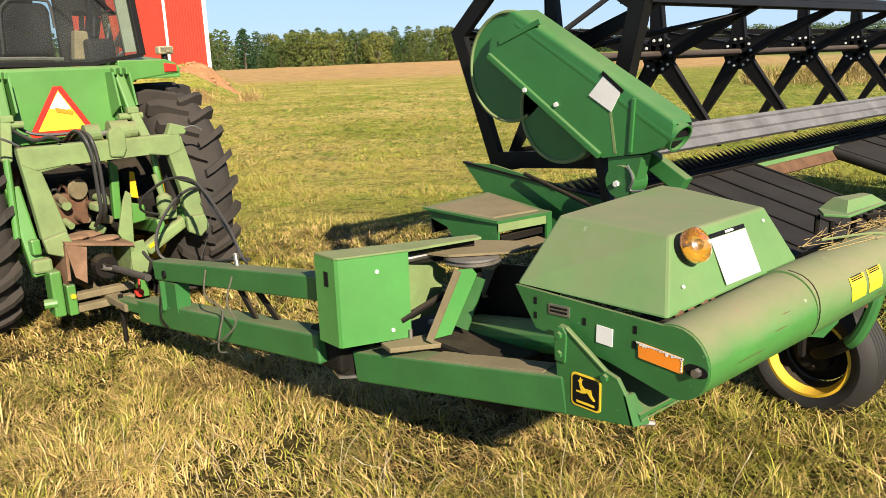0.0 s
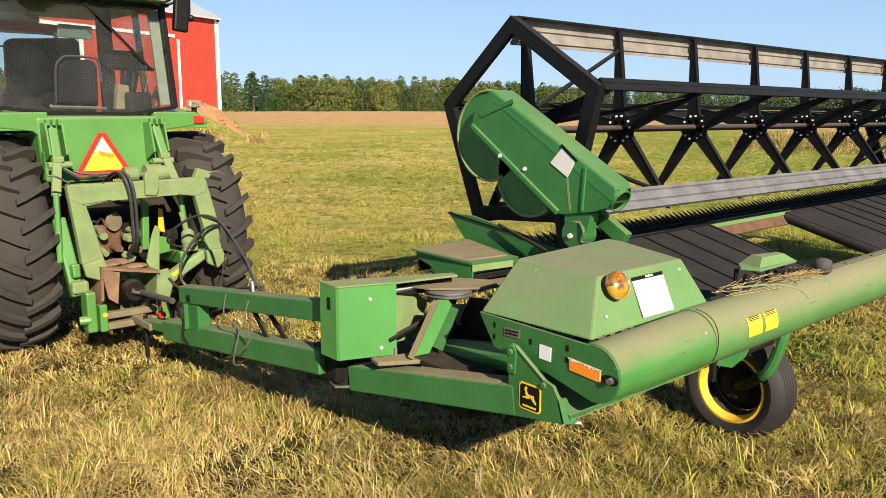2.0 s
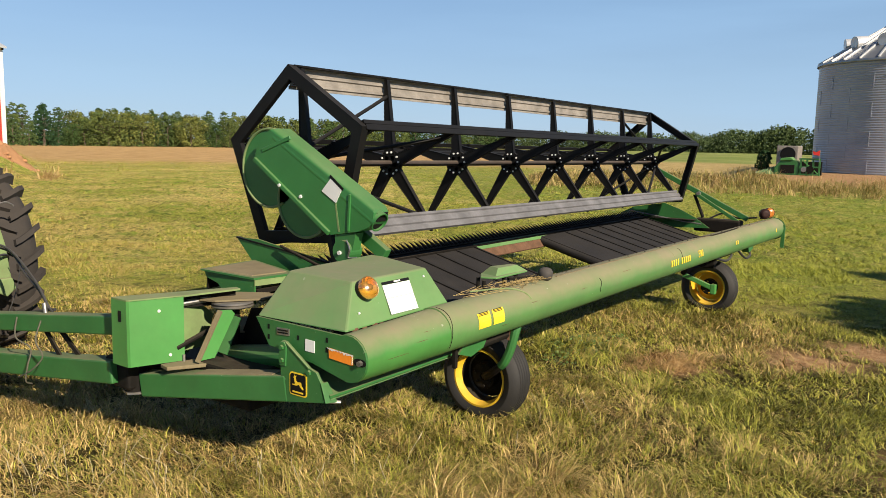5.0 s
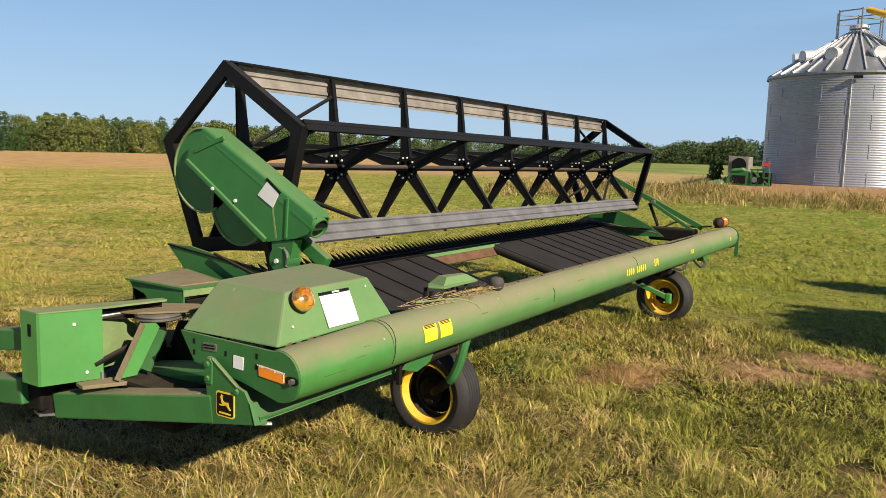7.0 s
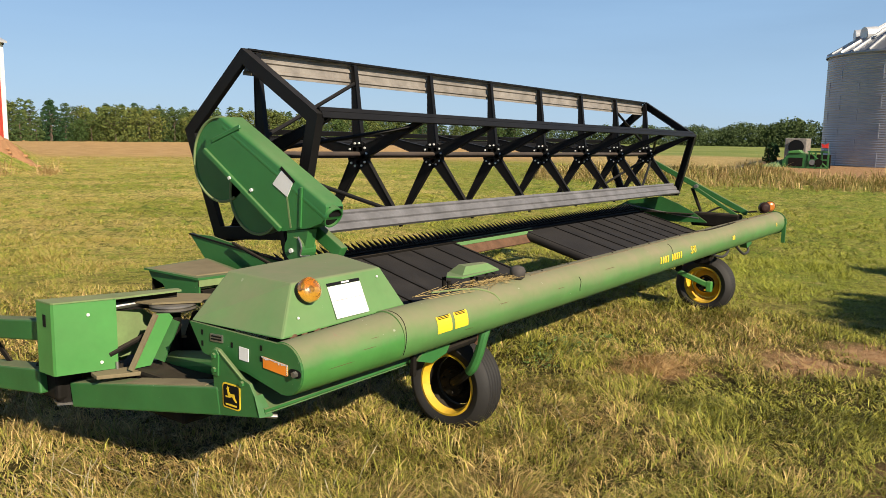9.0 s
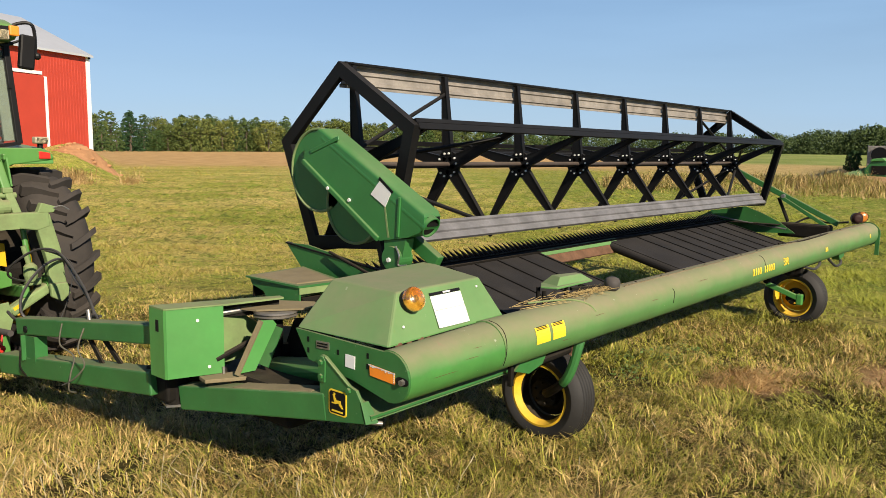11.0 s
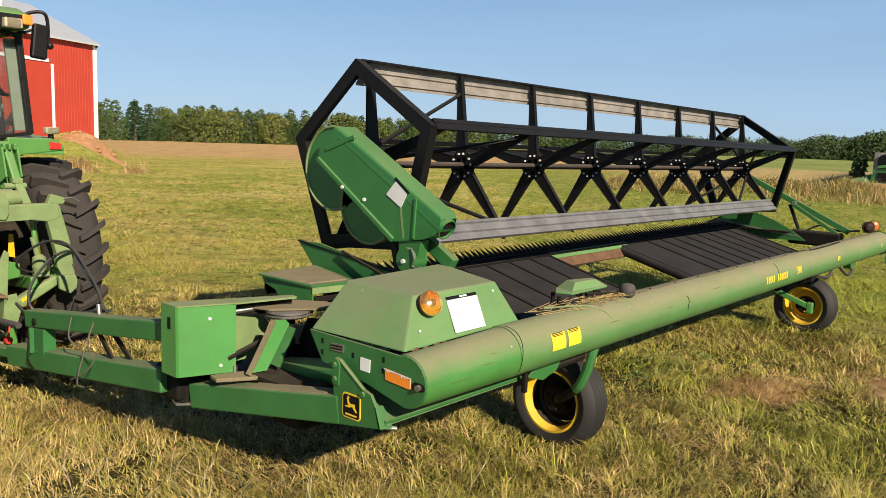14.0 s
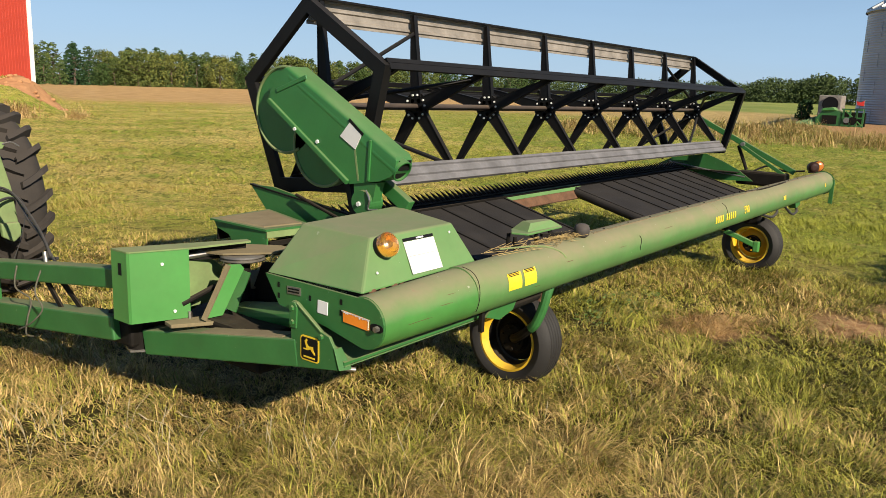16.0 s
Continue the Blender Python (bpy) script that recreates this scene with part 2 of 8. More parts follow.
# greasy metal; the same near black also colours blocks that stand for shade
DARK = material("greasy_metal_and_shade", (0.006, 0.0055, 0.005), 0.7, spec=0.15, dust=0.16, var=0.4, scale=12, bump=0.2, bump_scale=40)
RUSTY = material("rusty_brown_metal", (0.115, 0.062, 0.038), 0.85, spec=0.2, dust=0.35, dust_col=(0.20, 0.135, 0.085), var=0.35, scale=9, rust=0.5, bump=0.2, bump_scale=50)
GUARD = material("rusty_tan_sheet_metal", (0.20, 0.118, 0.072), 0.85, spec=0.2, dust=0.5, dust_col=(0.27, 0.18, 0.115), var=0.3, scale=9, rust=0.25, bump=0.15, bump_scale=50)
TAN = material("dusty_tan_sheet_metal", (0.165, 0.135, 0.075), 0.85, dust=0.7, dust_col=(0.225, 0.18, 0.10), var=0.3, scale=6, rust=0.25)
SILVER = material("silver_bat_paint", (0.17, 0.17, 0.178), 0.45, 0.25, dust=0.2, var=0.35, scale=5, dust_col=(0.3, 0.28, 0.25))
BEIGE = material("weathered_bat_paint", (0.26, 0.235, 0.205), 0.55, 0.2, dust=0.1, var=0.3, scale=6)
STEEL = material("bare_steel", (0.35, 0.34, 0.32), 0.4, 0.9, dust=0.3, var=0.2, scale=10)
CHROME = material("zinc_bolt", (0.80, 0.80, 0.77), 0.35, 0.25)
RUBBER = material("tyre_rubber", (0.014, 0.013, 0.013), 0.7, dust=0.3, dust_col=(0.13, 0.105, 0.08), var=0.25, scale=5, bump=0.1, side_dust=0.75)
BLACKTYRE = material("black_tyre_rubber", (0.008, 0.008, 0.008), 0.65, dust=0.15, dust_col=(0.09, 0.075, 0.06), var=0.3, scale=7, bump=0.1, side_dust=0.5)
YELLOW = material("yellow_paint", (0.72, 0.40, 0.01), 0.4, dust=0.3, var=0.1, scale=6, coat=0.2)
RIMY = material("dirty_yellow_rim", (0.70, 0.43, 0.015), 0.5, dust=0.35, dust_col=(0.22, 0.16, 0.08), var=0.2, scale=9, rust=0.12, side_dust=0.35)
CREAM = material("cream_lamp_shell", (0.42, 0.37, 0.26), 0.6, dust=0.3, var=0.1)
SHAFT = material("brown_shaft_steel", (0.055, 0.042, 0.037), 0.5, 0.3, dust=0.3, var=0.3, scale=8, rust=0.2)
ROLLER = material("grey_rubber", (0.045, 0.04, 0.037), 0.7, dust=0.4, dust_col=(0.14, 0.12, 0.1), var=0.2)
CANVAS = material("black_draper_canvas", (0.010, 0.0095, 0.010), 0.6, spec=0.3, dust=0.22, dust_col=(0.10, 0.09, 0.08), var=0.2, scale=4, bump=0.1, bump_scale=300)
WHITE = material("white_label", (0.70, 0.70, 0.68), 0.5, var=0.05)
GREYINK = material("grey_ink", (0.35, 0.35, 0.35), 0.6)
DECALY = material("yellow_decal", (0.80, 0.55, 0.03), 0.45, var=0.08)
DECALB = material("black_decal", (0.005, 0.005, 0.005), 0.6, spec=0.2)
ORANGE = material("orange_reflector", (0.80, 0.24, 0.02), 0.35, var=0.1, coat=0.4)
REDREF = material("red_reflector", (0.62, 0.03, 0.02), 0.3, coat=0.4, var=0.08)
REDPAINT = material("red_pin_paint", (0.5, 0.03, 0.02), 0.4)
HOSE = material("hose_rubber", (0.02, 0.02, 0.02), 0.5, dust=0.3, dust_col=(0.2, 0.18, 0.16))
ROPE = material("frayed_rope", (0.09, 0.085, 0.06), 0.9, var=0.3, scale=40)
STRAW = material("dry_straw", (0.45, 0.33, 0.13), 0.8, var=0.3, scale=10, island=0.5)
SEAT = material("seat_cloth", (0.008, 0.008, 0.009), 0.8, spec=0.15)


def glass_material(name, color, rough=0.02):
    m = bpy.data.materials.new(name)
    m.use_nodes = True
    p = m.node_tree.nodes["Principled BSDF"]
    p.inputs["Base Color"].default_value = (*color, 1)
    p.inputs["Roughness"].default_value = rough
    p.inputs["Transmission Weight"].default_value = 1
    p.inputs["IOR"].default_value = 1.45
    return m


AMBER = material("amber_lens", (0.86, 0.43, 0.035), 0.05, var=0.08, scale=14, coat=1.0)
AMBER.node_tree.nodes["Principled BSDF"].inputs["Transmission Weight"].default_value = 0.88
DULLRED = material("dull_red_lens", (0.028, 0.012, 0.010), 0.6, var=0.2, spec=0.2)
OLDAMBER = material("faded_amber_lens", (0.42, 0.145, 0.02), 0.3, var=0.2, coat=0.3)
LENS = glass_material("clear_lens", (0.9, 0.88, 0.8), 0.15)


def pane_material():
    """Thin dusty see-through glass that reflects; its grey film also imitates sky reflections."""
    m = bpy.data.materials.new("cab_glass")
    m.use_nodes = True
    t = m.node_tree
    N, L = t.nodes.new, t.links.new
    out = t.nodes["Material Output"]
    tr, gl, df = N("ShaderNodeBsdfTransparent"), N("ShaderNodeBsdfGlossy"), N("ShaderNodeBsdfDiffuse")
    tr.inputs[0].default_value = (0.91, 0.94, 0.93, 1)
    gl.inputs[1].default_value = 0.03
    df.inputs[0].default_value = (0.40, 0.42, 0.42, 1)
    face, steep, lw = N("ShaderNodeLayerWeight"), N("ShaderNodeMath"), N("ShaderNodeMath")
    steep.operation, lw.operation = "POWER", "MULTIPLY_ADD"
    L(face.outputs["Facing"], steep.inputs[0])
    steep.inputs[1].default_value = 4.5
    L(steep.outputs[0], lw.inputs[0])
    lw.inputs[1].default_value, lw.inputs[2].default_value = 0.6, 0.025
    geo, n = N("ShaderNodeNewGeometry"), N("ShaderNodeTexNoise")
    n.inputs["Scale"].default_value = 2.5
    n.inputs["Detail"].default_value = 7
    L(geo.outputs["Position"], n.inputs["Vector"])
    r = N("ShaderNodeMapRange")
    r.inputs[1].default_value, r.inputs[2].default_value, r.inputs[3].default_value, r.inputs[4].default_value = 0.30, 0.80, 0.014, 0.045
    L(n.outputs["Fac"], r.inputs[0])
    a, b = N("ShaderNodeMixShader"), N("ShaderNodeMixShader")
    L(r.outputs[0], a.inputs[0])
    L(tr.outputs[0], a.inputs[1])
    L(df.outputs[0], a.inputs[2])
    L(lw.outputs[0], b.inputs[0])
    L(a.outputs[0], b.inputs[1])
    L(gl.outputs[0], b.inputs[2])
    L(b.outputs[0], out.inputs[0])
    return m


PANE = pane_material()

# ---- ground ----
def sstep(a, b, x):
    t = np.clip((x - a) / (b - a), 0, 1)
    return t * t * (3 - 2 * t)


def terrain(x, y):
    """Height of the land: level round the machines, a low bank up to the barn, a swell far off."""
    x, y = np.asarray(x, float), np.asarray(y, float)
    d = np.hypot(x + 2.7, y + 2.3)
    az = np.degrees(np.arctan2(y + 2.3, x + 2.7))
    z = 0.02 * np.sin(x * 0.9 + 0.4) * np.cos(y * 0.8) * sstep(2, 6, d)
    z = z + 1.7 * sstep(41, 51, d) * sstep(62.6, 66.0, az) * (1 + 0.12 * np.sin(x * 1.3) * np.sin(y * 1.1)) * (1 - sstep(110, 135, az)) * (1 - sstep(75, 100, d))
    z = z + 0.75 * sstep(42, 56, d) * (1 - sstep(13.5, 16.5, az)) * sstep(-30, -18, az) * (1 - sstep(80, 110, d))
    z = z + (0.14 + 0.36 * sstep(11.5, 13.5, az)) * np.exp(-((d - 46) / 3.4) ** 2) * sstep(-12, -6, az) * (1 - sstep(24, 34, az))
    z = z + 0.6 * sstep(120, 400, d)
    z = z + 0.75 * np.exp(-((d - 225) / 55) ** 2) * np.exp(-((az - 15.8) / 2.6) ** 2)
    return z


def ground_material():
    m = bpy.data.materials.new("meadow_ground")
    m.use_nodes = True
    t = m.node_tree
    N, L = t.nodes.new, t.links.new
    p = t.nodes["Principled BSDF"]
    p.inputs["Roughness"].default_value = 0.95
    p.inputs["Specular IOR Level"].default_value = 0.1
    geo = N("ShaderNodeNewGeometry")
    sep = N("ShaderNodeSeparateXYZ")
    L(geo.outputs["Position"], sep.inputs[0])

    def nz(sc, detail=5.0, rgh=0.6):
        n = N("ShaderNodeTexNoise")
        n.inputs["Scale"].default_value, n.inputs["Detail"].default_value, n.inputs["Roughness"].default_value = sc, detail, rgh
        L(geo.outputs["Position"], n.inputs["Vector"])
        return n.outputs["Fac"]

    def op(kind, a, b):
        x = N("ShaderNodeMath")
        x.operation = kind
        for s, v in ((x.inputs[0], a), (x.inputs[1], b)):
            if isinstance(v, (int, float)):
                s.default_value = v
            else:
                L(v, s)
        return x.outputs[0]

    def ramp(x, a, b, lo=0.0, hi=1.0):
        r = N("ShaderNodeMapRange")
        r.interpolation_type = "SMOOTHSTEP"
        r.inputs[1].default_value, r.inputs[2].default_value, r.inputs[3].default_value, r.inputs[4].default_value = a, b, lo, hi
        L(x, r.inputs[0])
        return r.outputs[0]

    def mix(fac, a, b):
        x = N("ShaderNodeMix")
        x.data_type = "RGBA"
        L(fac, x.inputs[0])
        for s, v in ((x.inputs[6], a), (x.inputs[7], b)):
            if isinstance(v, tuple):
                s.default_value = (*v, 1)
            else:
                L(v, s)
        return x.outputs[2]

    def dist(x0, y0):
        return op("POWER", op("ADD", op("MULTIPLY", op("SUBTRACT", sep.outputs[0], x0), op("SUBTRACT", sep.outputs[0], x0)), op("MULTIPLY", op("SUBTRACT", sep.outputs[1], y0), op("SUBTRACT", sep.outputs[1], y0))), 0.5)
    # green, yellow-green and hay-coloured patches, mottled with darker tufts
    c = mix(ramp(nz(0.22, 7, 0.7), 0.40, 0.60), (0.345, 0.37, 0.057), (0.68, 0.53, 0.17))
    c = mix(ramp(nz(0.75, 6, 0.75), 0.50, 0.62, 0, 0.75), c, (0.24, 0.375, 0.038))
    side = op("SUBTRACT", sep.outputs[0], sep.outputs[1])
    c = mix(ramp(side, 4, 13, 0, 0.75), c, mix(ramp(nz(0.6, 6, 0.7), 0.40, 0.62), (0.17, 0.27, 0.03), (0.35, 0.355, 0.07)))
    c = mix(ramp(nz(3.2, 7, 0.8), 0.50, 0.60, 0, 0.80), c, (0.10, 0.125, 0.022))
    c = mix(ramp(nz(2.1, 7, 0.8), 0.53, 0.64, 0, 0.70), c, (0.62, 0.50, 0.18))
    c = mix(ramp(nz(0.5, 9, 0.85), 0.52, 0.60, 0, 0.45), c, (0.24, 0.19, 0.06))
    c = mix(ramp(nz(14, 5, 0.8), 0.48, 0.62, 0, 0.75), c, (0.09, 0.10, 0.02))
    # nearer meadow: thatch and earth, darkened in colour for shade between the blades
    shaded_thatch = mix(ramp(nz(25, 6, 0.7), 0.35, 0.7), (0.020, 0.017, 0.007), (0.10, 0.075, 0.028))
    c = mix(op("MULTIPLY", ramp(dist(-2.4, -2.0), 13, 7, 0.0, 0.95), ramp(op("ADD", sep.outputs[0], sep.outputs[1]), -6.4, -3.6, 0.25, 1.0)), c, shaded_thatch)
    c = mix(ramp(dist(-2.4, -2.0), 32, 12, 0, 0.20), c, shaded_thatch)
    # stubble field past the meadow
    far = op("ADD", op("MULTIPLY", sep.outputs[0], 0.62), op("MULTIPLY", sep.outputs[1], 0.78))
    far = op("ADD", far, op("MULTIPLY", op("SUBTRACT", nz(0.05, 4), 0.5), 16))
    stubble = mix(ramp(nz(0.5, 6, 0.7), 0.3, 0.7), (0.41, 0.255, 0.10), (0.61, 0.395, 0.175))
    c = mix(ramp(far, 52, 80), c, stubble)
    c = mix(ramp(far, 185, 225), c, mix(ramp(nz(0.03, 4), 0.35, 0.65), (0.20, 0.22, 0.05), (0.27, 0.25, 0.07)))
    # on the bin's side: a strip of stubble, then a pale green field up to the far wood
    east = ramp(op("SUBTRACT", sep.outputs[0], op("MULTIPLY", sep.outputs[1], 1.7)), 2, 22)
    away = op("ADD", dist(-2.7, -2.3), op("MULTIPLY", op("SUBTRACT", nz(0.08, 4), 0.5), 14))
    c = mix(op("MULTIPLY", east, ramp(away, 50, 60)), c, mix(ramp(nz(0.7, 6, 0.7), 0.35, 0.65), (0.36, 0.27, 0.10), (0.55, 0.40, 0.17)))
    c = mix(op("MULTIPLY", east, ramp(away, 116, 128)), c, mix(ramp(nz(0.06, 5), 0.35, 0.65), (0.20, 0.25, 0.06), (0.29, 0.31, 0.095)))
    # bare soil: a scraped patch, the bank beside the barn, the pad round the bin
    soil = mix(ramp(nz(7, 6, 0.7), 0.3, 0.7), (0.33, 0.185, 0.085), (0.50, 0.315, 0.165))
    for x0, y0, a, b in ((5.45, -1.15, 0.15, 0.75), (6.25, -1.75, 0.2, 0.75), (4.45, -0.15, 0.1, 0.6), (2.75, -2.45, 0.1, 0.6), (54, 1.0, 11.0, 15.0)):
        dd = op("ADD", dist(x0, y0), op("MULTIPLY", op("SUBTRACT", nz(1.6 if b < 4 else 0.3, 5, 0.7), 0.5), b * 0.9))
        c = mix(ramp(dd, b, a), c, soil)
    L(c, p.inputs["Base Color"])
    b = N("ShaderNodeBump")
    b.inputs["Strength"].default_value, b.inputs["Distance"].default_value = 0.7, 0.05
    L(op("ADD", nz(30, 8, 0.75), op("MULTIPLY", nz(5, 6, 0.8), 4.0)), b.inputs["Height"])
    L(b.outputs[0], p.inputs["Normal"])
    return m


def build_ground():
    """One sheet to the horizon, finest over the open meadow, where tussocks make it uneven."""
    rng = np.random.default_rng(17)
    rad = [0.0] + list(np.geomspace(0.6, 5.4, 24)) + list(np.geomspace(5.5, 46, 190)) + list(np.geomspace(48, 2600, 70))
    ang = np.radians(np.concatenate((np.arange(-24, 106, 0.4), np.arange(106, 336, 4.6))))
    sec = len(ang)
    cx, cy = 0.0, 0.0
    verts = [(cx, cy, float(terrain(cx, cy)))]
    for r in rad[1:]:
        x, y = cx + r * np.cos(ang), cy + r * np.sin(ang)
        lump = 0.40 * sstep(8, 20, r) * (1 - sstep(38, 46, r)) * min(0.11, 0.009 * r) * rng.normal(0, 1, sec)
        verts += list(zip(x, y, terrain(x, y) + np.clip(lump, -0.06, 0.07)))
    faces = [(0, 1 + s, 1 + (s + 1) % sec) for s in range(sec)]
    for k in range(len(rad) - 2):
        a, b = 1 + k * sec, 1 + (k + 1) * sec
        faces += [(a + s, b + s, b + (s + 1) % sec, a + (s + 1) % sec) for s in range(sec)]
    me = bpy.data.meshes.new("ground")
    me.from_pydata(verts, [], faces)
    me.shade_smooth()
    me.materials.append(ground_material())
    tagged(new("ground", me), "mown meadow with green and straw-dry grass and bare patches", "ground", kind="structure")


build_ground()

# ---- pull-type windrower: frame, hood, tongue, decks, wheels ----
wr = thing("windrower", (3.0, 0.8, 0.0), "green pull-type draper windrower hitched behind the tractor", "windrower")
TY, TZ, TR = 0.115, 0.967, 0.152
X_END = 9.40


def build_tube():
    bm = cyl((0.765, TY, TZ), (X_END, TY, TZ), TR, seg=48)
    tube = part("main_tube", bm, TUBE, wr, "dusty green main tube of the platform, faded on top", smooth=30)
    part("tube_end_section", cyl((0.0, 0.108, 0.957), (0.775, TY, 0.962), 0.135, 0.148, 48), TUBE_END, wr, "dusty green end section of the tube", smooth=30)
    track = part("deck_track", prism([(TY - 0.030, TZ + 0.146), (TY + 0.085, TZ + 0.128), (TY + 0.087, TZ + 0.136), (TY - 0.028, TZ + 0.156)], "x", 2.36, 9.2), TAN, tube, "dusty flat deck track on the tube")
    bolts([(2.6 + 0.42 * k, TY + 0.01, TZ + 0.148) for k in range(16)], 0.009, 0.008, (0, 0, 1), track, DARK)
    for x, a0, a1 in ((0.783, 95, 215), (2.93, 150, 192), (4.95, 120, 175)):
        part("crack_line", pipe([(x + 0.012 * math.sin(k), TY + (TR + 0.001) * math.cos(radians(a0 + (a1 - a0) * k / 6)), TZ + (TR + 0.001) * math.sin(radians(a0 + (a1 - a0) * k / 6))) for k in range(7)], 0.003, 5, 2), DARK, tube)
    for x, a, ln in ((0.16, 186, 0.20), (0.42, 168, 0.10), (0.50, 150, 0.05), (1.35, 196, 0.07), (1.75, 160, 0.10), (2.55, 165, 0.10), (3.4, 150, 0.18)):
        bm = bmesh.new()
        q = [bm.verts.new((xx, TY - 0.004 + (TR + (0.0035 if x > 0.77 else -0.008)) * math.cos(radians(b)), TZ - (0 if x > 0.77 else 0.008) + (TR + (0.0035 if x > 0.77 else -0.008)) * math.sin(radians(b)))) for b, o in ((a, 0.0), (a + 1.1, 0.02)) for xx in (x + o, x + ln * 0.8 + o * 2)]
        bm.faces.new((q[0], q[1], q[3], q[2]))
        part("scrape", bm, RUSTY, tube, "rusty scrape")
    for x in (4.72,):
        part("weld_seam", lathe([(-0.006, TR), (0, TR + 0.004), (0.006, TR)], (x, TY, TZ), "x", 48, closed=False), TUBE, tube)
    for x0, w, h in ((1.07, 0.145, 0.115), (1.245, 0.14, 0.105)):
        # warning labels wrapped on the tube
        bm = bmesh.new()
        rows = []
        for k in range(6):
            a = radians(168 + (k - 2.5) * 7.6)
            rows.append([bm.verts.new((x, TY + (TR + 0.003) * math.cos(a), TZ + (TR + 0.003) * math.sin(a))) for x in (x0, x0 + w)])
        for u, v in zip(rows, rows[1:]):
            bm.faces.new((u[0], u[1], v[1], v[0]))
        lab = part("warning_label", bm, DECALY, tube, "yellow warning label")
        for k in range(3):
            a = radians(150.5 + k * 3)
            bm = bmesh.new()
            q = [bm.verts.new((x, TY + (TR + 0.0045) * math.cos(b), TZ + (TR + 0.0045) * math.sin(b))) for b in (a, a - 0.03) for x in (x0 + 0.015, x0 + w - 0.02)]
            bm.faces.new((q[0], q[1], q[3], q[2]))
            part("print_bar", bm, DECALB, lab)
    # end plate and its fittings
    prof = [(0.845, 1.089), (0.19, 1.081)]
    for k in range(13):
        a = radians(70 + k * 17.0)
        prof.append((0.105 + 0.131 * math.cos(a), 0.957 + 0.131 * math.sin(a)))
    prof += [(0.38, 0.886), (0.735, 0.932)]
    plate = part("end_plate", prism(prof, "x", -0.012, 0.004), PAINT, wr, "dark green end plate")
    for y, z in ((0.735, 1.045), (0.735, 0.984), (0.49, 1.015), (0.263, 1.038), (0.265, 0.982)):
        part("slot", prism([(y - 0.007, z - 0.014), (y + 0.007, z - 0.014), (y + 0.007, z + 0.014), (y - 0.007, z + 0.014)], "x", -0.0145, -0.011), DECALB, plate)
    part("bolt", cyl((-0.035, 0.012, 0.952), (-0.012, 0.012, 0.952), 0.016, seg=6), STEEL, plate, "worn steel end bolt")
    part("bolt_hole", prism([(0.012 + 0.036 * math.cos(a) + (0.018 if math.cos(a) > 0 else 0), 0.952 + 0.022 * math.sin(a)) for a in (2 * math.pi * k / 20 for k in range(20))], "x", -0.0145, -0.011), DECALB, plate)
    part("reflector", prism([(0.068, 0.928), (0.243, 0.941), (0.247, 0.998), (0.072, 0.985)], "x", -0.018, -0.012), ORANGE, plate, "scuffed orange reflector strip")
    flaw = random.Random(12)
    for k in range(16):
        f = k / 15
        y, z = 0.072 + 0.174 * f, 0.986 + 0.012 * f
        d, w = flaw.uniform(0.004, 0.016), flaw.uniform(0.006, 0.011)
        part("flaked_spot", prism([(y - w, z), (y + w, z + 0.001), (y + w * 0.5, z - d), (y - w * 0.6, z - d * flaw.uniform(0.4, 1))], "x", -0.0195, -0.0175), WHITE, plate)
    for k in range(5):
        z = 0.935 + 0.011 * k
        part("flaked_spot", prism([(0.068, z), (0.072 + flaw.uniform(0, 0.006), z + 0.003), (0.071, z + 0.009)], "x", -0.0195, -0.0175), WHITE, plate)
    part("label", prism([(0.36, 0.948), (0.432, 0.950), (0.430, 1.018), (0.358, 1.016)], "x", -0.016, -0.012), WHITE, plate, "plain white sticker")
    sp = part("serial_plate", prism([(0.56, 1.014), (0.663, 1.009), (0.663, 1.050), (0.56, 1.055)], "x", -0.017, -0.012), STEEL, plate, "small metal serial plate")
    for z in (1.021, 1.036):
        part("print_bar", prism([(0.57, z + 0.002), (0.655, z - 0.002), (0.655, z + 0.006), (0.57, z + 0.01)], "x", -0.0195, -0.0165), DECALB, sp)
    # lower channel under the tube
    part("lower_channel", prism([(0.22, 0.715), (0.60, 0.70), (0.60, 0.85), (0.52, 0.86), (0.22, 0.73)], "x", -0.03, 1.45), PAINT, wr, "green lower channel of the frame")
    part("channel_edge", beam((-0.03, 0.216, 0.711), (1.45, 0.216, 0.711), 0.005, 0.004), FADED, wr, "thin pale green edge of the channel")
    part("far_end_plate", prism([(TY + 0.17 * math.cos(a), TZ + 0.165 * math.sin(a)) for a in (2 * math.pi * k / 20 for k in range(20))], "x", X_END, X_END + 0.012), PAINT, wr)
    part("flange", box((9.37, -0.03, 0.86), (0.03, 0.05, 0.34)), PAINT, wr)
    # raised decals along the rear of the tube
    for x0, n, hgt in ((4.60, 4, 5), (4.90, 5, 5), (6.88, 2, 4), (8.9, 1, 4)):
        for k in range(n):
            xs = x0 + k * 0.060
            rows, bm = [], bmesh.new()
            for j in range(hgt):
                b = radians(164 + j * 6.0)
                rows.append([bm.verts.new((x, TY + (TR + 0.003) * math.cos(b), TZ + (TR + 0.003) * math.sin(b))) for x in (xs, xs + 0.034)])
            for u, v in zip(rows, rows[1:]):
                bm.faces.new((u[0], u[1], v[1], v[0]))
            part("decal_bar", bm, DECALY, tube, "yellow maker's decal")
    cu = bpy.data.curves.new("number_text", "FONT")
    cu.body, cu.size, cu.extrude = "590", 0.108, 0.0015
    tmp = bpy.data.objects.new("number_text", cu)
    scene.collection.objects.link(tmp)
    bpy.context.view_layer.update()
    me = bpy.data.meshes.new_from_object(tmp.evaluated_get(bpy.context.evaluated_depsgraph_get()))
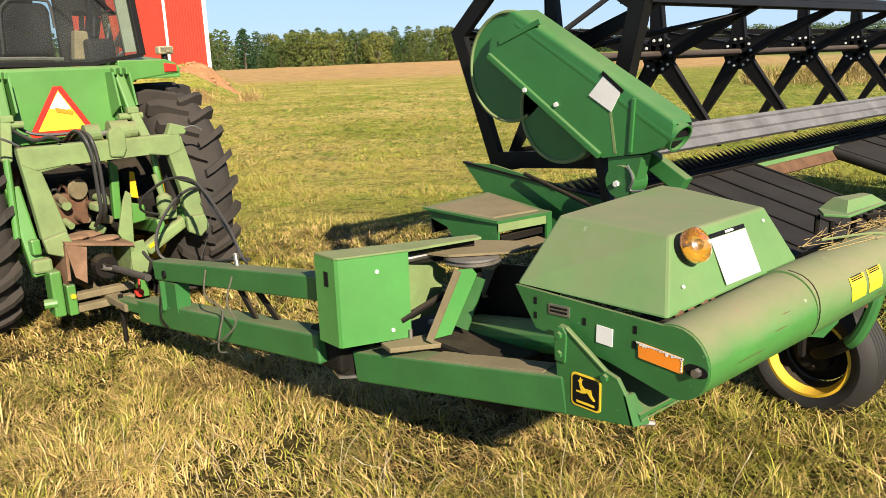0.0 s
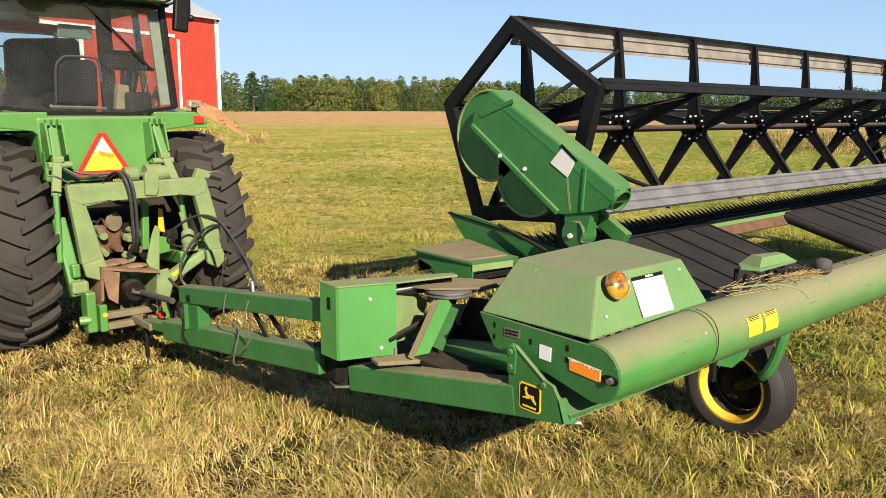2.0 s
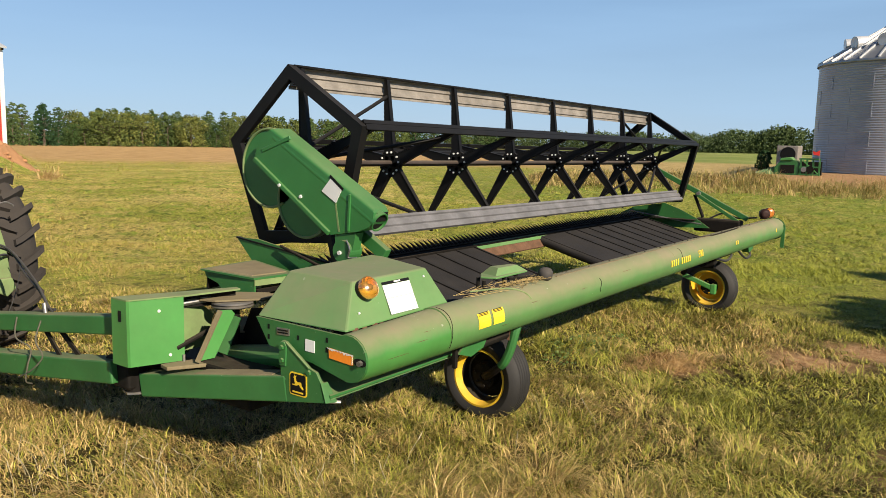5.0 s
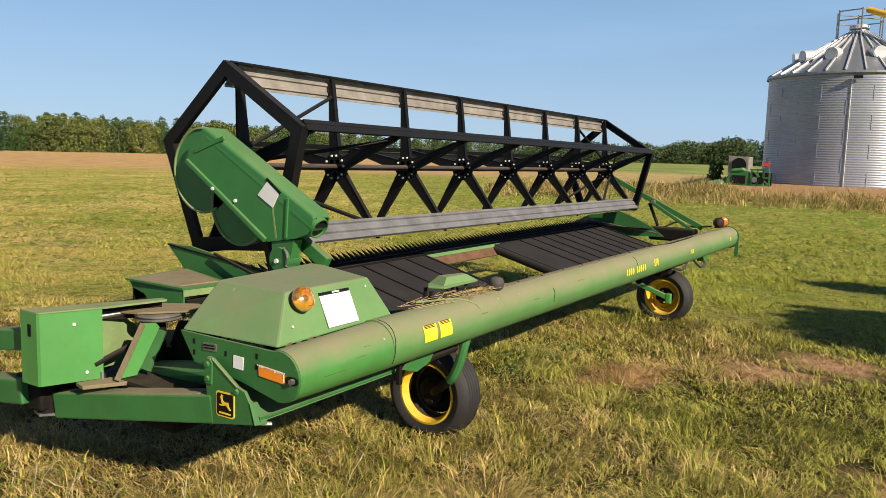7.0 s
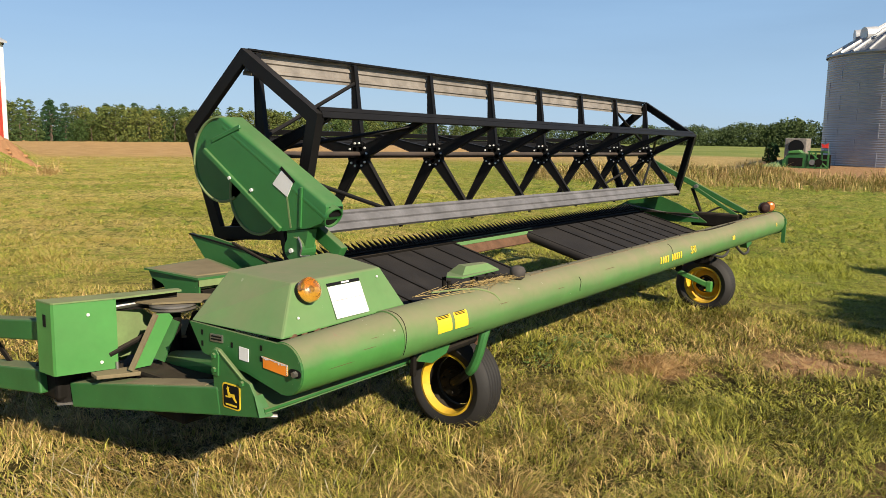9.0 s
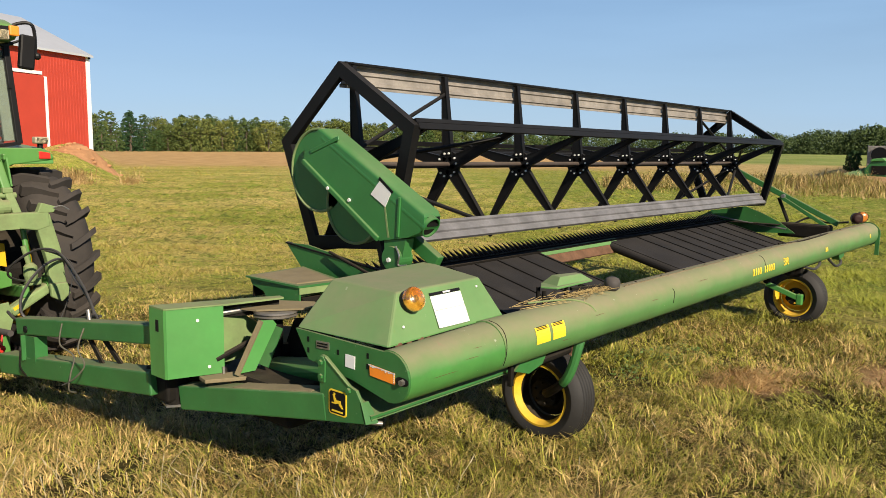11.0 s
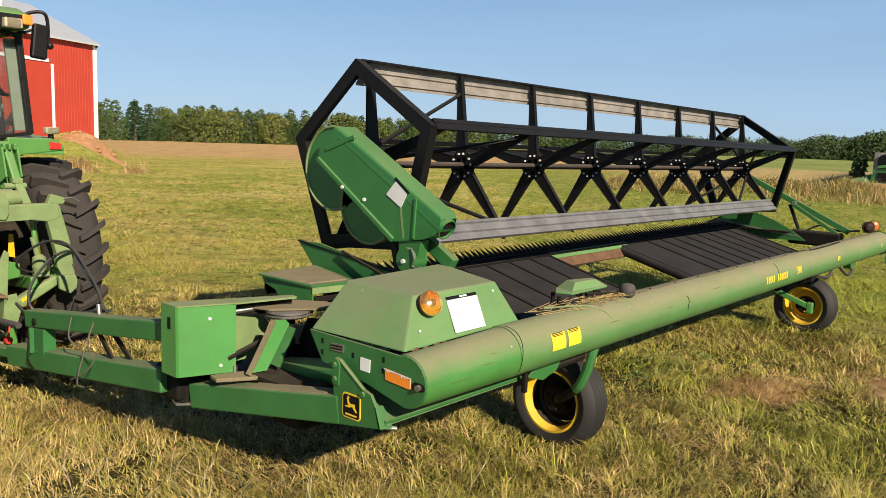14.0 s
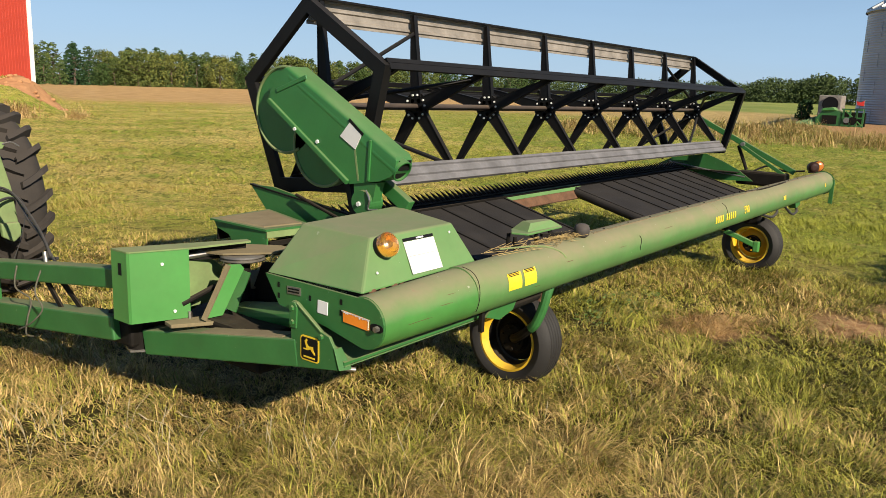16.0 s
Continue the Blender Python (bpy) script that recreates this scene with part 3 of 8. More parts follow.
    bpy.data.objects.remove(tmp)
    me.materials.append(DECALY)
    num = new("number_decal", me)
    num.parent = tube
    b = radians(184)
    pos = Vector((5.44, TY + (TR + 0.006) * math.cos(b), TZ + (TR + 0.006) * math.sin(b)))
    num.matrix_basis = Matrix.Translation(pos - BASE[tube.name]) @ Euler((radians(80), 0, 0)).to_matrix().to_4x4()
    tagged(num, "yellow 590 decal")
    return tube


build_tube()


def build_hood():
    b = [(0.04, 0.168, 1.083), (1.03, 0.180, 1.098), (1.36, 1.03, 1.10), (-0.005, 0.845, 1.092)]
    t = [(0.215, 0.285, 1.335), (0.915, 0.285, 1.335), (1.17, 0.935, 1.335), (0.245, 0.83, 1.338)]
    bm = solid(b + t, [(0, 1, 2, 3), (4, 7, 6, 5), (0, 4, 5, 1), (1, 5, 6, 2), (2, 6, 7, 3), (3, 7, 4, 0)], bev=0.012)
    hood = part("hood", bm, FADED, wr, "faded green sheet-metal drive hood, dusty on top")
    # the sloping rear face carries a lamp and two papers
    n = Vector((0, -0.235, 0.115)).normalized()
    nn = Vector((0.0, -0.898, 0.44))

    def on(x, s, d=0.0):
        return Vector((x, 0.168 + s * 0.117, 1.10 + s * 0.235)) + nn * d
    c = on(0.275, 0.76)
    lamp = part("amber_lamp", cyl(c, c + nn * 0.03, 0.062, 0.062, 24), BLACK, hood, "black lamp base")
    part("lens", lathe([(0.028, 0.064), (0.056, 0.067), (0.068, 0.064), (0.075, 0.057), (0.079, 0.050), (0.076, 0.046), (0.081, 0.040), (0.085, 0.030), (0.088, 0.016), (0.089, 0.001), (0.034, 0.001), (0.034, 0.058)], (0, 0, 0), "z", 32), AMBER, lamp, "round amber lens", smooth=40)
    lens = lamp.children[0]
    lens.matrix_basis = Matrix.Translation(c - BASE[lamp.name]) @ nn.to_track_quat("Z", "Y").to_matrix().to_4x4() @ Matrix.Translation(BASE[lens.name])
    part("reflector", cyl(c + nn * 0.0305, c + nn * 0.034, 0.060, 0.060, 24), WHITE, lamp, "dull bright reflector behind the lens")
    part("bulb", ball(c + nn * 0.052, 0.016, seg=12), STEEL, lamp)

    def sheet(name, x0, x1, s0, s1, d, mat, par, label="", tilt=0.0):
        bm = bmesh.new()
        q = [on(x0 + tilt * s0, s0, d), on(x1 + tilt * s0, s0, d), on(x1 + tilt * s1, s1, d), on(x0 + tilt * s1, s1, d)]
        lo = [bm.verts.new(v - nn * 0.002) for v in q]
        hi = [bm.verts.new(v) for v in q]
        bm.faces.new(hi)
        bm.faces.new(lo[::-1])
        for k in range(4):
            bm.faces.new((lo[k], lo[(k + 1) % 4], hi[(k + 1) % 4], hi[k]))
        return part(name, bm, mat, par, label)
    pap = sheet("paper_label", 0.440, 0.700, 0.08, 0.775, 0.004, WHITE, hood, "white printed instruction sheet", 0.01)
    sheet("paper_header", 0.440, 0.700, 0.785, 0.85, 0.004, DECALB, hood, "dark strip with a white logo block", 0.01)
    sheet("header_block", 0.56, 0.62, 0.80, 0.835, 0.006, WHITE, hood)
    sheet("fold_line", 0.455, 0.700, 0.450, 0.462, 0.0055, GREYINK, pap, "", 0.01)
    bolts([on(0.18, 0.28, 0.0), on(0.86, 0.8, 0.0)], 0.008, 0.006, nn, hood, CHROME)
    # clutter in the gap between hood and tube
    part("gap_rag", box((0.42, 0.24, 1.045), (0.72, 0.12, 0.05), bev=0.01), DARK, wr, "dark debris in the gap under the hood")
    for x, r in ((0.13, 0.022), (0.21, 0.016), (0.30, 0.02), (0.36, 0.013)):
        part("clod", ball((x, 0.185, 1.075 + r * 0.4), r, seg=7, scale=(1.3, 0.8, 0.8)), RUSTY, wr)
    return hood


build_hood()


def build_bracket():
    x0, x1 = -0.062, -0.042
    prof = [(0.575, 0.632), (0.592, 0.97), (0.570, 0.997), (0.538, 0.992), (0.352, 0.870), (0.300, 0.856), (0.262, 0.80), (0.225, 0.695)]
    br = part("hinge_bracket", prism(prof, "x", x0, x1, bev=0.003), PAINT, wr, "green hinge bracket with a black and yellow maker's badge")
    part("flange", solid([(x0, 0.262, 0.80), (x0, 0.225, 0.695), (0.015, 0.208, 0.688), (-0.012, 0.258, 0.80), (x0, 0.272, 0.80), (x0, 0.238, 0.695), (0.015, 0.221, 0.688), (-0.012, 0.270, 0.80)],
                         [(0, 1, 2, 3), (7, 6, 5, 4), (0, 4, 5, 1), (1, 5, 6, 2), (2, 6, 7, 3), (3, 7, 4, 0)]), PAINT, br, "returned green flange")
    part("rib", prism([(0.588, 0.85), (0.590, 0.975), (0.572, 0.992), (0.548, 0.992), (0.530, 0.97), (0.536, 0.85)], "x", x0 - 0.008, x0 + 0.004, bev=0.004), PAINT, br)
    edge = part("edge_strip", beam((x0 - 0.002, 0.536, 0.990), (x0 - 0.002, 0.352, 0.871), 0.006, 0.008, (1, 0, 0)), FADED, br)
    bolts([(x0 - 0.006, 0.563, 0.958), (x0 - 0.006, 0.562, 0.882), (x0, 0.352, 0.846)], 0.016, 0.014, (-1, 0, 0), br, PAINT)
    part("hinge_pin", cyl((-0.05, 0.265, 0.698), (0.035, 0.205, 0.682), 0.012, seg=12), STEEL, br, "bare steel hinge pin")
    yc, zc = 0.438, 0.762

    def rr(w, h, r):
        out = []
        for sx, sy, a0 in ((1, 1, 0), (-1, 1, 90), (-1, -1, 180), (1, -1, 270)):
            for k in range(4):
                a = radians(a0 + 30 * k)
                out.append((yc + sx * (w / 2 - r) + r * math.cos(a), zc + sy * (h / 2 - r) + r * math.sin(a)))
        return out
    badge = part("badge", prism(rr(0.138, 0.134, 0.018), "x", x0 - 0.003, x0 + 0.001), DECALY, br, "yellow-bordered black badge")
    part("badge_field", prism(rr(0.122, 0.118, 0.014), "x", x0 - 0.0045, x0 - 0.001), DECALB, badge)
    emblem = [(-0.046, -0.026), (-0.030, -0.006), (-0.026, 0.012), (0.004, 0.010), (0.016, 0.020), (0.018, 0.034), (0.010, 0.046), (0.020, 0.041), (0.024, 0.050), (0.028, 0.040), (0.036, 0.034), (0.030, 0.028), (0.026, 0.010), (0.020, -0.004),
              (0.044, -0.006), (0.042, -0.012), (0.012, -0.012), (-0.010, -0.004), (-0.020, -0.016), (-0.038, -0.030)]
    part("badge_emblem", prism([(yc + u, zc + 0.004 + v) for u, v in emblem], "x", x0 - 0.006, x0 - 0.003), DECALY, badge, "plain yellow emblem")
    part("badge_bar", prism([(yc + 0.042, zc - 0.050), (yc - 0.042, zc - 0.050), (yc - 0.042, zc - 0.041), (yc + 0.042, zc - 0.041)], "x", x0 - 0.006, x0 - 0.003), DECALY, badge)
    return br


build_bracket()


def build_tongue():
    # rear beam from the bracket to the swing pivot
    part("swing_beam", beam((0.000, 0.545, 0.715), (-0.145, 1.76, 0.530), 0.13, 0.155, bev=0.010), PAINT, wr, "green box-section swing beam, muddy on top")
    part("beam_mud", beam((-0.005, 0.66, 0.776), (-0.085, 1.28, 0.682), 0.118, 0.008, bev=0.003), TAN, wr, "dried mud on the beam")
    # added dark block, in place of the deep shade under the drive
    part("under_frame", box((0.38, 1.18, 0.60), (0.80, 0.55, 0.24), bev=0.02), DARK, wr, "dark filler block standing for the black shade under the drive")
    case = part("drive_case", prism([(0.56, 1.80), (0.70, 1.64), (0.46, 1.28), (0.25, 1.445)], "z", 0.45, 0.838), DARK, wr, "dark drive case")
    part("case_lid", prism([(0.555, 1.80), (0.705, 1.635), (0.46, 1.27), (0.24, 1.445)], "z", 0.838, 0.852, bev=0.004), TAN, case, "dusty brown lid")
    # second added block, darkens the ground that would show lit here
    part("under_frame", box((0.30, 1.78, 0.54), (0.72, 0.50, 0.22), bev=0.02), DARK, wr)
    part("pivot_post", cyl((-0.20, 1.82, 0.48), (-0.20, 1.82, 0.74), 0.055, seg=16), DARK, wr, "greasy pivot post")
    part("pivot_plate", prism([(-0.27, 1.80), (-0.17, 1.72), (-0.10, 1.86), (-0.24, 1.90)], "z", 0.468, 0.482), STEEL, wr, "bare steel pivot plate")
    # added dark block stands for the shield's shadow on the tongue's rear end
    part("pivot_block", box((-0.20, 1.90, 0.60), (0.16, 0.26, 0.20), bev=0.02), DARK, wr, "dark block standing in for the shield's shadow")
    # front tongue: lower and upper beams
    part("tongue_beam", beam((-0.2594, 1.89, 0.6141), (-0.395, 3.95, 0.375), 0.14, 0.155, bev=0.012), PAINT, wr, "green box-section tongue beam")
    part("hitch_clevis", beam((-0.40, 3.90, 0.385), (-0.425, 4.52, 0.325), 0.09, 0.07, bev=0.008), PAINT, wr)
    up = part("shaft_support_beam", beam((-0.25, 1.72, 0.945), (-0.395, 3.62, 0.722), 0.11, 0.125, bev=0.01), PAINT, wr, "green upper beam of the tongue")
    part("eye", cyl((-0.449, 3.46, 0.722), (-0.438, 3.46, 0.722), 0.026, seg=20), DECALB, up, "dark lifting eye")
    part("standoff", prism([(3.34, 0.49), (3.60, 0.47), (3.60, 0.66), (3.34, 0.68)], "x", -0.43, -0.34), PAINT, wr)
    part("standoff_web", prism([(-0.46, 0.48), (-0.33, 0.48), (-0.33, 0.67), (-0.46, 0.67)], "y", 3.50, 3.515), PAINT, wr)
    part("u_bolt", pipe([(-0.47, 3.50, 0.56), (-0.478, 3.50, 0.44), (-0.44, 3.50, 0.36)], 0.006, 6), DARK, wr)
    part("jack_pin", cyl((-0.31, 2.70, 0.86), (-0.31, 2.72, 0.96), 0.015, seg=10), STEEL, wr, "pale steel jack pin")
    for dx in (0, 0.03):
        part("brace", beam((-0.34 + dx, 2.70 - dx * 5, 0.82), (-0.30 + dx * 2, 2.50 - dx * 6, 0.56), 0.016, 0.03), DARK, wr)
    part("red_pin", lathe([(-0.02, 0.012), (-0.02, 0.030), (0.02, 0.030), (0.02, 0.012)], (-0.30, 4.36, 0.385), "y", 14), REDPAINT, wr, "red drawbar pin handle")
    part("pin_wire", cyl((-0.30, 4.36, 0.40), (-0.27, 4.40, 0.50), 0.008, seg=6), REDPAINT, wr)
    part("pin_shank", cyl((-0.435, 4.36, 0.05), (-0.435, 4.36, 0.40), 0.018, seg=8), DARK, wr)
    # hydraulic hoses and rope along the tongue
    for pts, r in (([(0.31, 4.75, 0.87), (0.07, 4.60, 0.88), (-0.11, 4.50, 0.93), (-0.20, 4.40, 1.00), (-0.18, 4.30, 1.10), (-0.07, 4.10, 1.22), (-0.02, 3.80, 1.21), (-0.08, 3.30, 1.03), (-0.14, 3.00, 0.88), (-0.18, 2.85, 0.85)], 0.010),
                   ([(0.38, 4.75, 0.88), (0.30, 4.50, 1.05), (0.16, 4.40, 1.07), (-0.01, 4.30, 1.00), (-0.17, 4.20, 0.85), (-0.22, 4.10, 0.71), (-0.16, 4.00, 0.65), (-0.14, 3.60, 0.71), (-0.14, 3.20, 0.80), (-0.14, 2.90, 0.86)], 0.012),
                   ([(0.01, 4.15, 1.20), (-0.00, 3.80, 1.18), (-0.05, 3.50, 1.05), (-0.09, 3.20, 0.95), (-0.16, 2.95, 0.86)], 0.010),
                   ([(0.04, 4.00, 0.63), (0.14, 4.05, 0.81), (0.21, 4.10, 1.03), (0.20, 4.20, 1.12)], 0.004)):
        part("hydraulic_hose", pipe(pts, r, 7), HOSE, wr, "grey-black hydraulic hose")
    part("hydraulic_hose", pipe([(-0.30, 2.85, 0.845), (-0.33, 3.2, 0.80), (-0.36, 3.5, 0.765), (-0.39, 3.75, 0.74), (-0.36, 4.0, 0.76)], 0.012, 7), HOSE, wr)
    part("rope", pipe([(-0.405, 2.92, 0.845), (-0.455, 2.85, 0.72), (-0.43, 2.70, 0.66), (-0.475, 2.66, 0.55), (-0.482, 2.68, 0.44), (-0.42, 2.72, 0.40)], 0.0055, 6), ROPE, wr)
    part("rope_tail", pipe([(-0.39, 2.62, 0.86), (-0.462, 2.56, 0.74), (-0.45, 2.50, 0.64), (-0.484, 2.60, 0.53), (-0.482, 2.78, 0.45)], 0.0055, 6), ROPE, wr)
    # box shield on the pivot gearbox
    prof = [(-0.385, 1.76), (-0.385, 1.60), (-0.375, 1.585), (-0.06, 1.475), (-0.06, 1.48), (-0.372, 1.592), (-0.379, 1.604), (-0.379, 1.76)]
    shield = part("gearbox_shield", prism(prof, "z", 0.715, 1.132), BRIGHT, wr, "green folded sheet-metal gearbox shield")
    part("shield_top", prism([(-0.385, 1.76), (-0.385, 1.60), (-0.375, 1.585), (-0.06, 1.475), (0.335, 1.40), (0.35, 1.46)], "z", 1.128, 1.14), PALE, shield, "dusty top flange")
    part("shield_back", prism([(-0.36, 1.765), (0.34, 1.455), (0.345, 1.463), (-0.355, 1.773)], "z", 1.03, 1.128), DARK, shield)
    part("slot_hole", prism([(1.655, 0.995), (1.685, 0.995), (1.685, 1.065), (1.655, 1.065)], "x", -0.388, -0.384), DECALB, shield)
    d = Vector((-0.33, -0.945, 0))
    bolts([(-0.205, 1.529, 1.055), (-0.145, 1.508, 0.765)], 0.011, 0.010, d, shield, CHROME)
    part("washer", cyl(Vector((-0.205, 1.529, 1.055)), Vector((-0.205, 1.529, 1.055)) + d * 0.003, 0.018, seg=14), STEEL, shield)
    # gearbox, shafts, tower and belt plate behind it
    part("gearbox", box((-0.02, 1.86, 0.86), (0.34, 0.34, 0.36), bev=0.03), PAINT, wr, "green gearbox casting")
    part("roller_shaft", cyl((-0.12, 1.62, 1.055), (0.22, 1.53, 1.075), 0.022, seg=12), STEEL, wr)
    part("link_rod", cyl((-0.10, 1.50, 0.80), (0.11, 1.42, 0.90), 0.017, seg=10), DARK, wr)
    part("side_web", prism([(-0.05, 0.74), (0.20, 0.74), (0.27, 0.95), (0.16, 1.04), (-0.05, 1.04)], "y", 1.60, 1.612), PALE, wr)
    quad = [(-0.055, 1.362, 0.725), (0.055, 1.322, 0.735), (0.185, 1.278, 1.008), (0.165, 1.285, 1.036), (0.090, 1.312, 1.040)]
    tw = part("tower", solid(quad + [(x + 0.004, y + 0.012, z) for x, y, z in quad], [tuple(range(5)), tuple(range(9, 4, -1))] + [(k, k + 5, (k + 1) % 5 + 5, (k + 1) % 5) for k in range(5)]), BRIGHT, wr, "green slanting belt tower")
    part("tower_flange", beam((-0.062, 1.345, 0.725), (0.083, 1.295, 1.043), 0.034, 0.010, (-0.9, -0.3, 0.35)), TAN, tw, "dusty flange")
    part("tower_flange", beam((0.10, 1.32, 0.76), (0.20, 1.30, 0.99), 0.10, 0.010, (0.9, 0.3, -0.35)), PAINT, tw)
    part("foot_plate", prism([(-0.205, 1.525), (-0.225, 1.43), (-0.02, 1.315), (0.12, 1.28), (0.15, 1.36), (0.08, 1.44)], "z", 0.690, 0.713, bev=0.004), TAN, wr, "dusty foot plate")
    part("bolt", cyl((-0.07, 1.47, 0.71), (-0.07, 1.47, 0.755), 0.010, seg=6), STEEL, wr)
    pl = part("idler_plate", prism([(0.10, 1.55), (0.36, 1.655), (0.56, 1.37), (0.52, 1.25), (0.40, 1.235), (0.14, 1.42)], "z", 1.072, 1.084), TAN, wr, "dusty tan idler plate over the pulley")
    part("pulley", lathe([(1.03, 0.02), (1.03, 0.13), (1.038, 0.14), (1.048, 0.12), (1.058, 0.14), (1.066, 0.13), (1.066, 0.02)], (0.27, 1.40, 0), "z", 32), STEEL, pl, "steel V-belt pulley")
    part("pulley_hub", cyl((0.27, 1.40, 0.75), (0.27, 1.40, 1.04), 0.045, seg=14), DARK, wr)
    part("lift_cylinder", cyl((0.25, 1.36, 0.70), (0.25, 0.60, 0.83), 0.075, seg=20), PAINT, wr, "dark green lift cylinder")
    part("cylinder_rod", cyl((0.25, 1.70, 0.64), (0.25, 1.36, 0.70), 0.03, seg=14), STEEL, wr)
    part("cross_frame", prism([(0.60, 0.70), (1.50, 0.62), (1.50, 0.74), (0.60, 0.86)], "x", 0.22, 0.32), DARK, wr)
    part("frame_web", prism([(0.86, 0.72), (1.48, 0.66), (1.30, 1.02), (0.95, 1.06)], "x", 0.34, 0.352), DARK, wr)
    part("frame_top", prism([(0.36, 1.20), (0.36, 0.86), (0.95, 0.92), (0.80, 1.22)], "z", 1.0, 1.012), TAN, wr)
    # belt shield box
    by0, by1 = 1.45, 2.02
    bx = part("belt_box", prism([(by0, 1.0), (by0, 1.18), (2.0, 1.185), (1.965, 1.13), (1.84, 1.10), (1.77, 1.03)], "x", 0.50, 0.512), PAINT, wr, "green belt shield box with a dusty lid")
    part("box_lid", solid([(0.52, 1.50, 1.182), (0.82, 1.46, 1.182), (0.96, 1.98, 1.190), (0.50, 1.94, 1.190), (0.53, 1.51, 1.192), (0.81, 1.47, 1.192), (0.95, 1.97, 1.200), (0.51, 1.93, 1.200)],
                           [(0, 1, 2, 3), (4, 7, 6, 5), (0, 4, 5, 1), (1, 5, 6, 2), (2, 6, 7, 3), (3, 7, 4, 0)]), TAN, bx, "dust-caked lid")
    part("box_front", solid([(0.50, 1.448, 1.125), (0.83, 1.405, 1.125), (0.83, 1.405, 1.18), (0.50, 1.448, 1.18), (0.50, 1.458, 1.125), (0.83, 1.415, 1.125), (0.83, 1.415, 1.18), (0.50, 1.458, 1.18)],
                            [(0, 1, 2, 3), (4, 7, 6, 5), (0, 4, 5, 1), (1, 5, 6, 2), (2, 6, 7, 3), (3, 7, 4, 0)]), PALE, bx)
    part("box_rim", solid([(0.49, 1.445, 1.170), (0.84, 1.40, 1.170), (1.02, 2.05, 1.180), (0.47, 2.0, 1.180), (0.49, 1.445, 1.184), (0.84, 1.40, 1.184), (1.02, 2.05, 1.192), (0.47, 2.0, 1.192)],
                           [(0, 1, 2, 3), (4, 7, 6, 5), (0, 4, 5, 1), (1, 5, 6, 2), (2, 6, 7, 3), (3, 7, 4, 0)]), PAINT, bx)
    part("box_post", box((0.83, 1.41, 1.10), (0.035, 0.014, 0.15)), PAINT, bx)
    part("box_back", prism([(0.52, 1.98), (1.0, 2.04), (1.0, 2.05), (0.52, 1.99)], "z", 1.04, 1.185), DARK, bx)
    part("box_side", prism([(1.42, 1.03), (1.42, 1.18), (2.05, 1.19), (2.05, 1.03)], "x", 0.86, 0.872), PAINT, bx)
    part("box_shelf", prism([(0.47, 1.55), (0.50, 1.36), (0.92, 1.30), (0.95, 1.55)], "z", 1.03, 1.042), TAN, bx)
    part("belt", beam((0.55, 1.50, 1.075), (0.84, 1.46, 1.085), 0.05, 0.03), DARK, bx)


build_tongue()


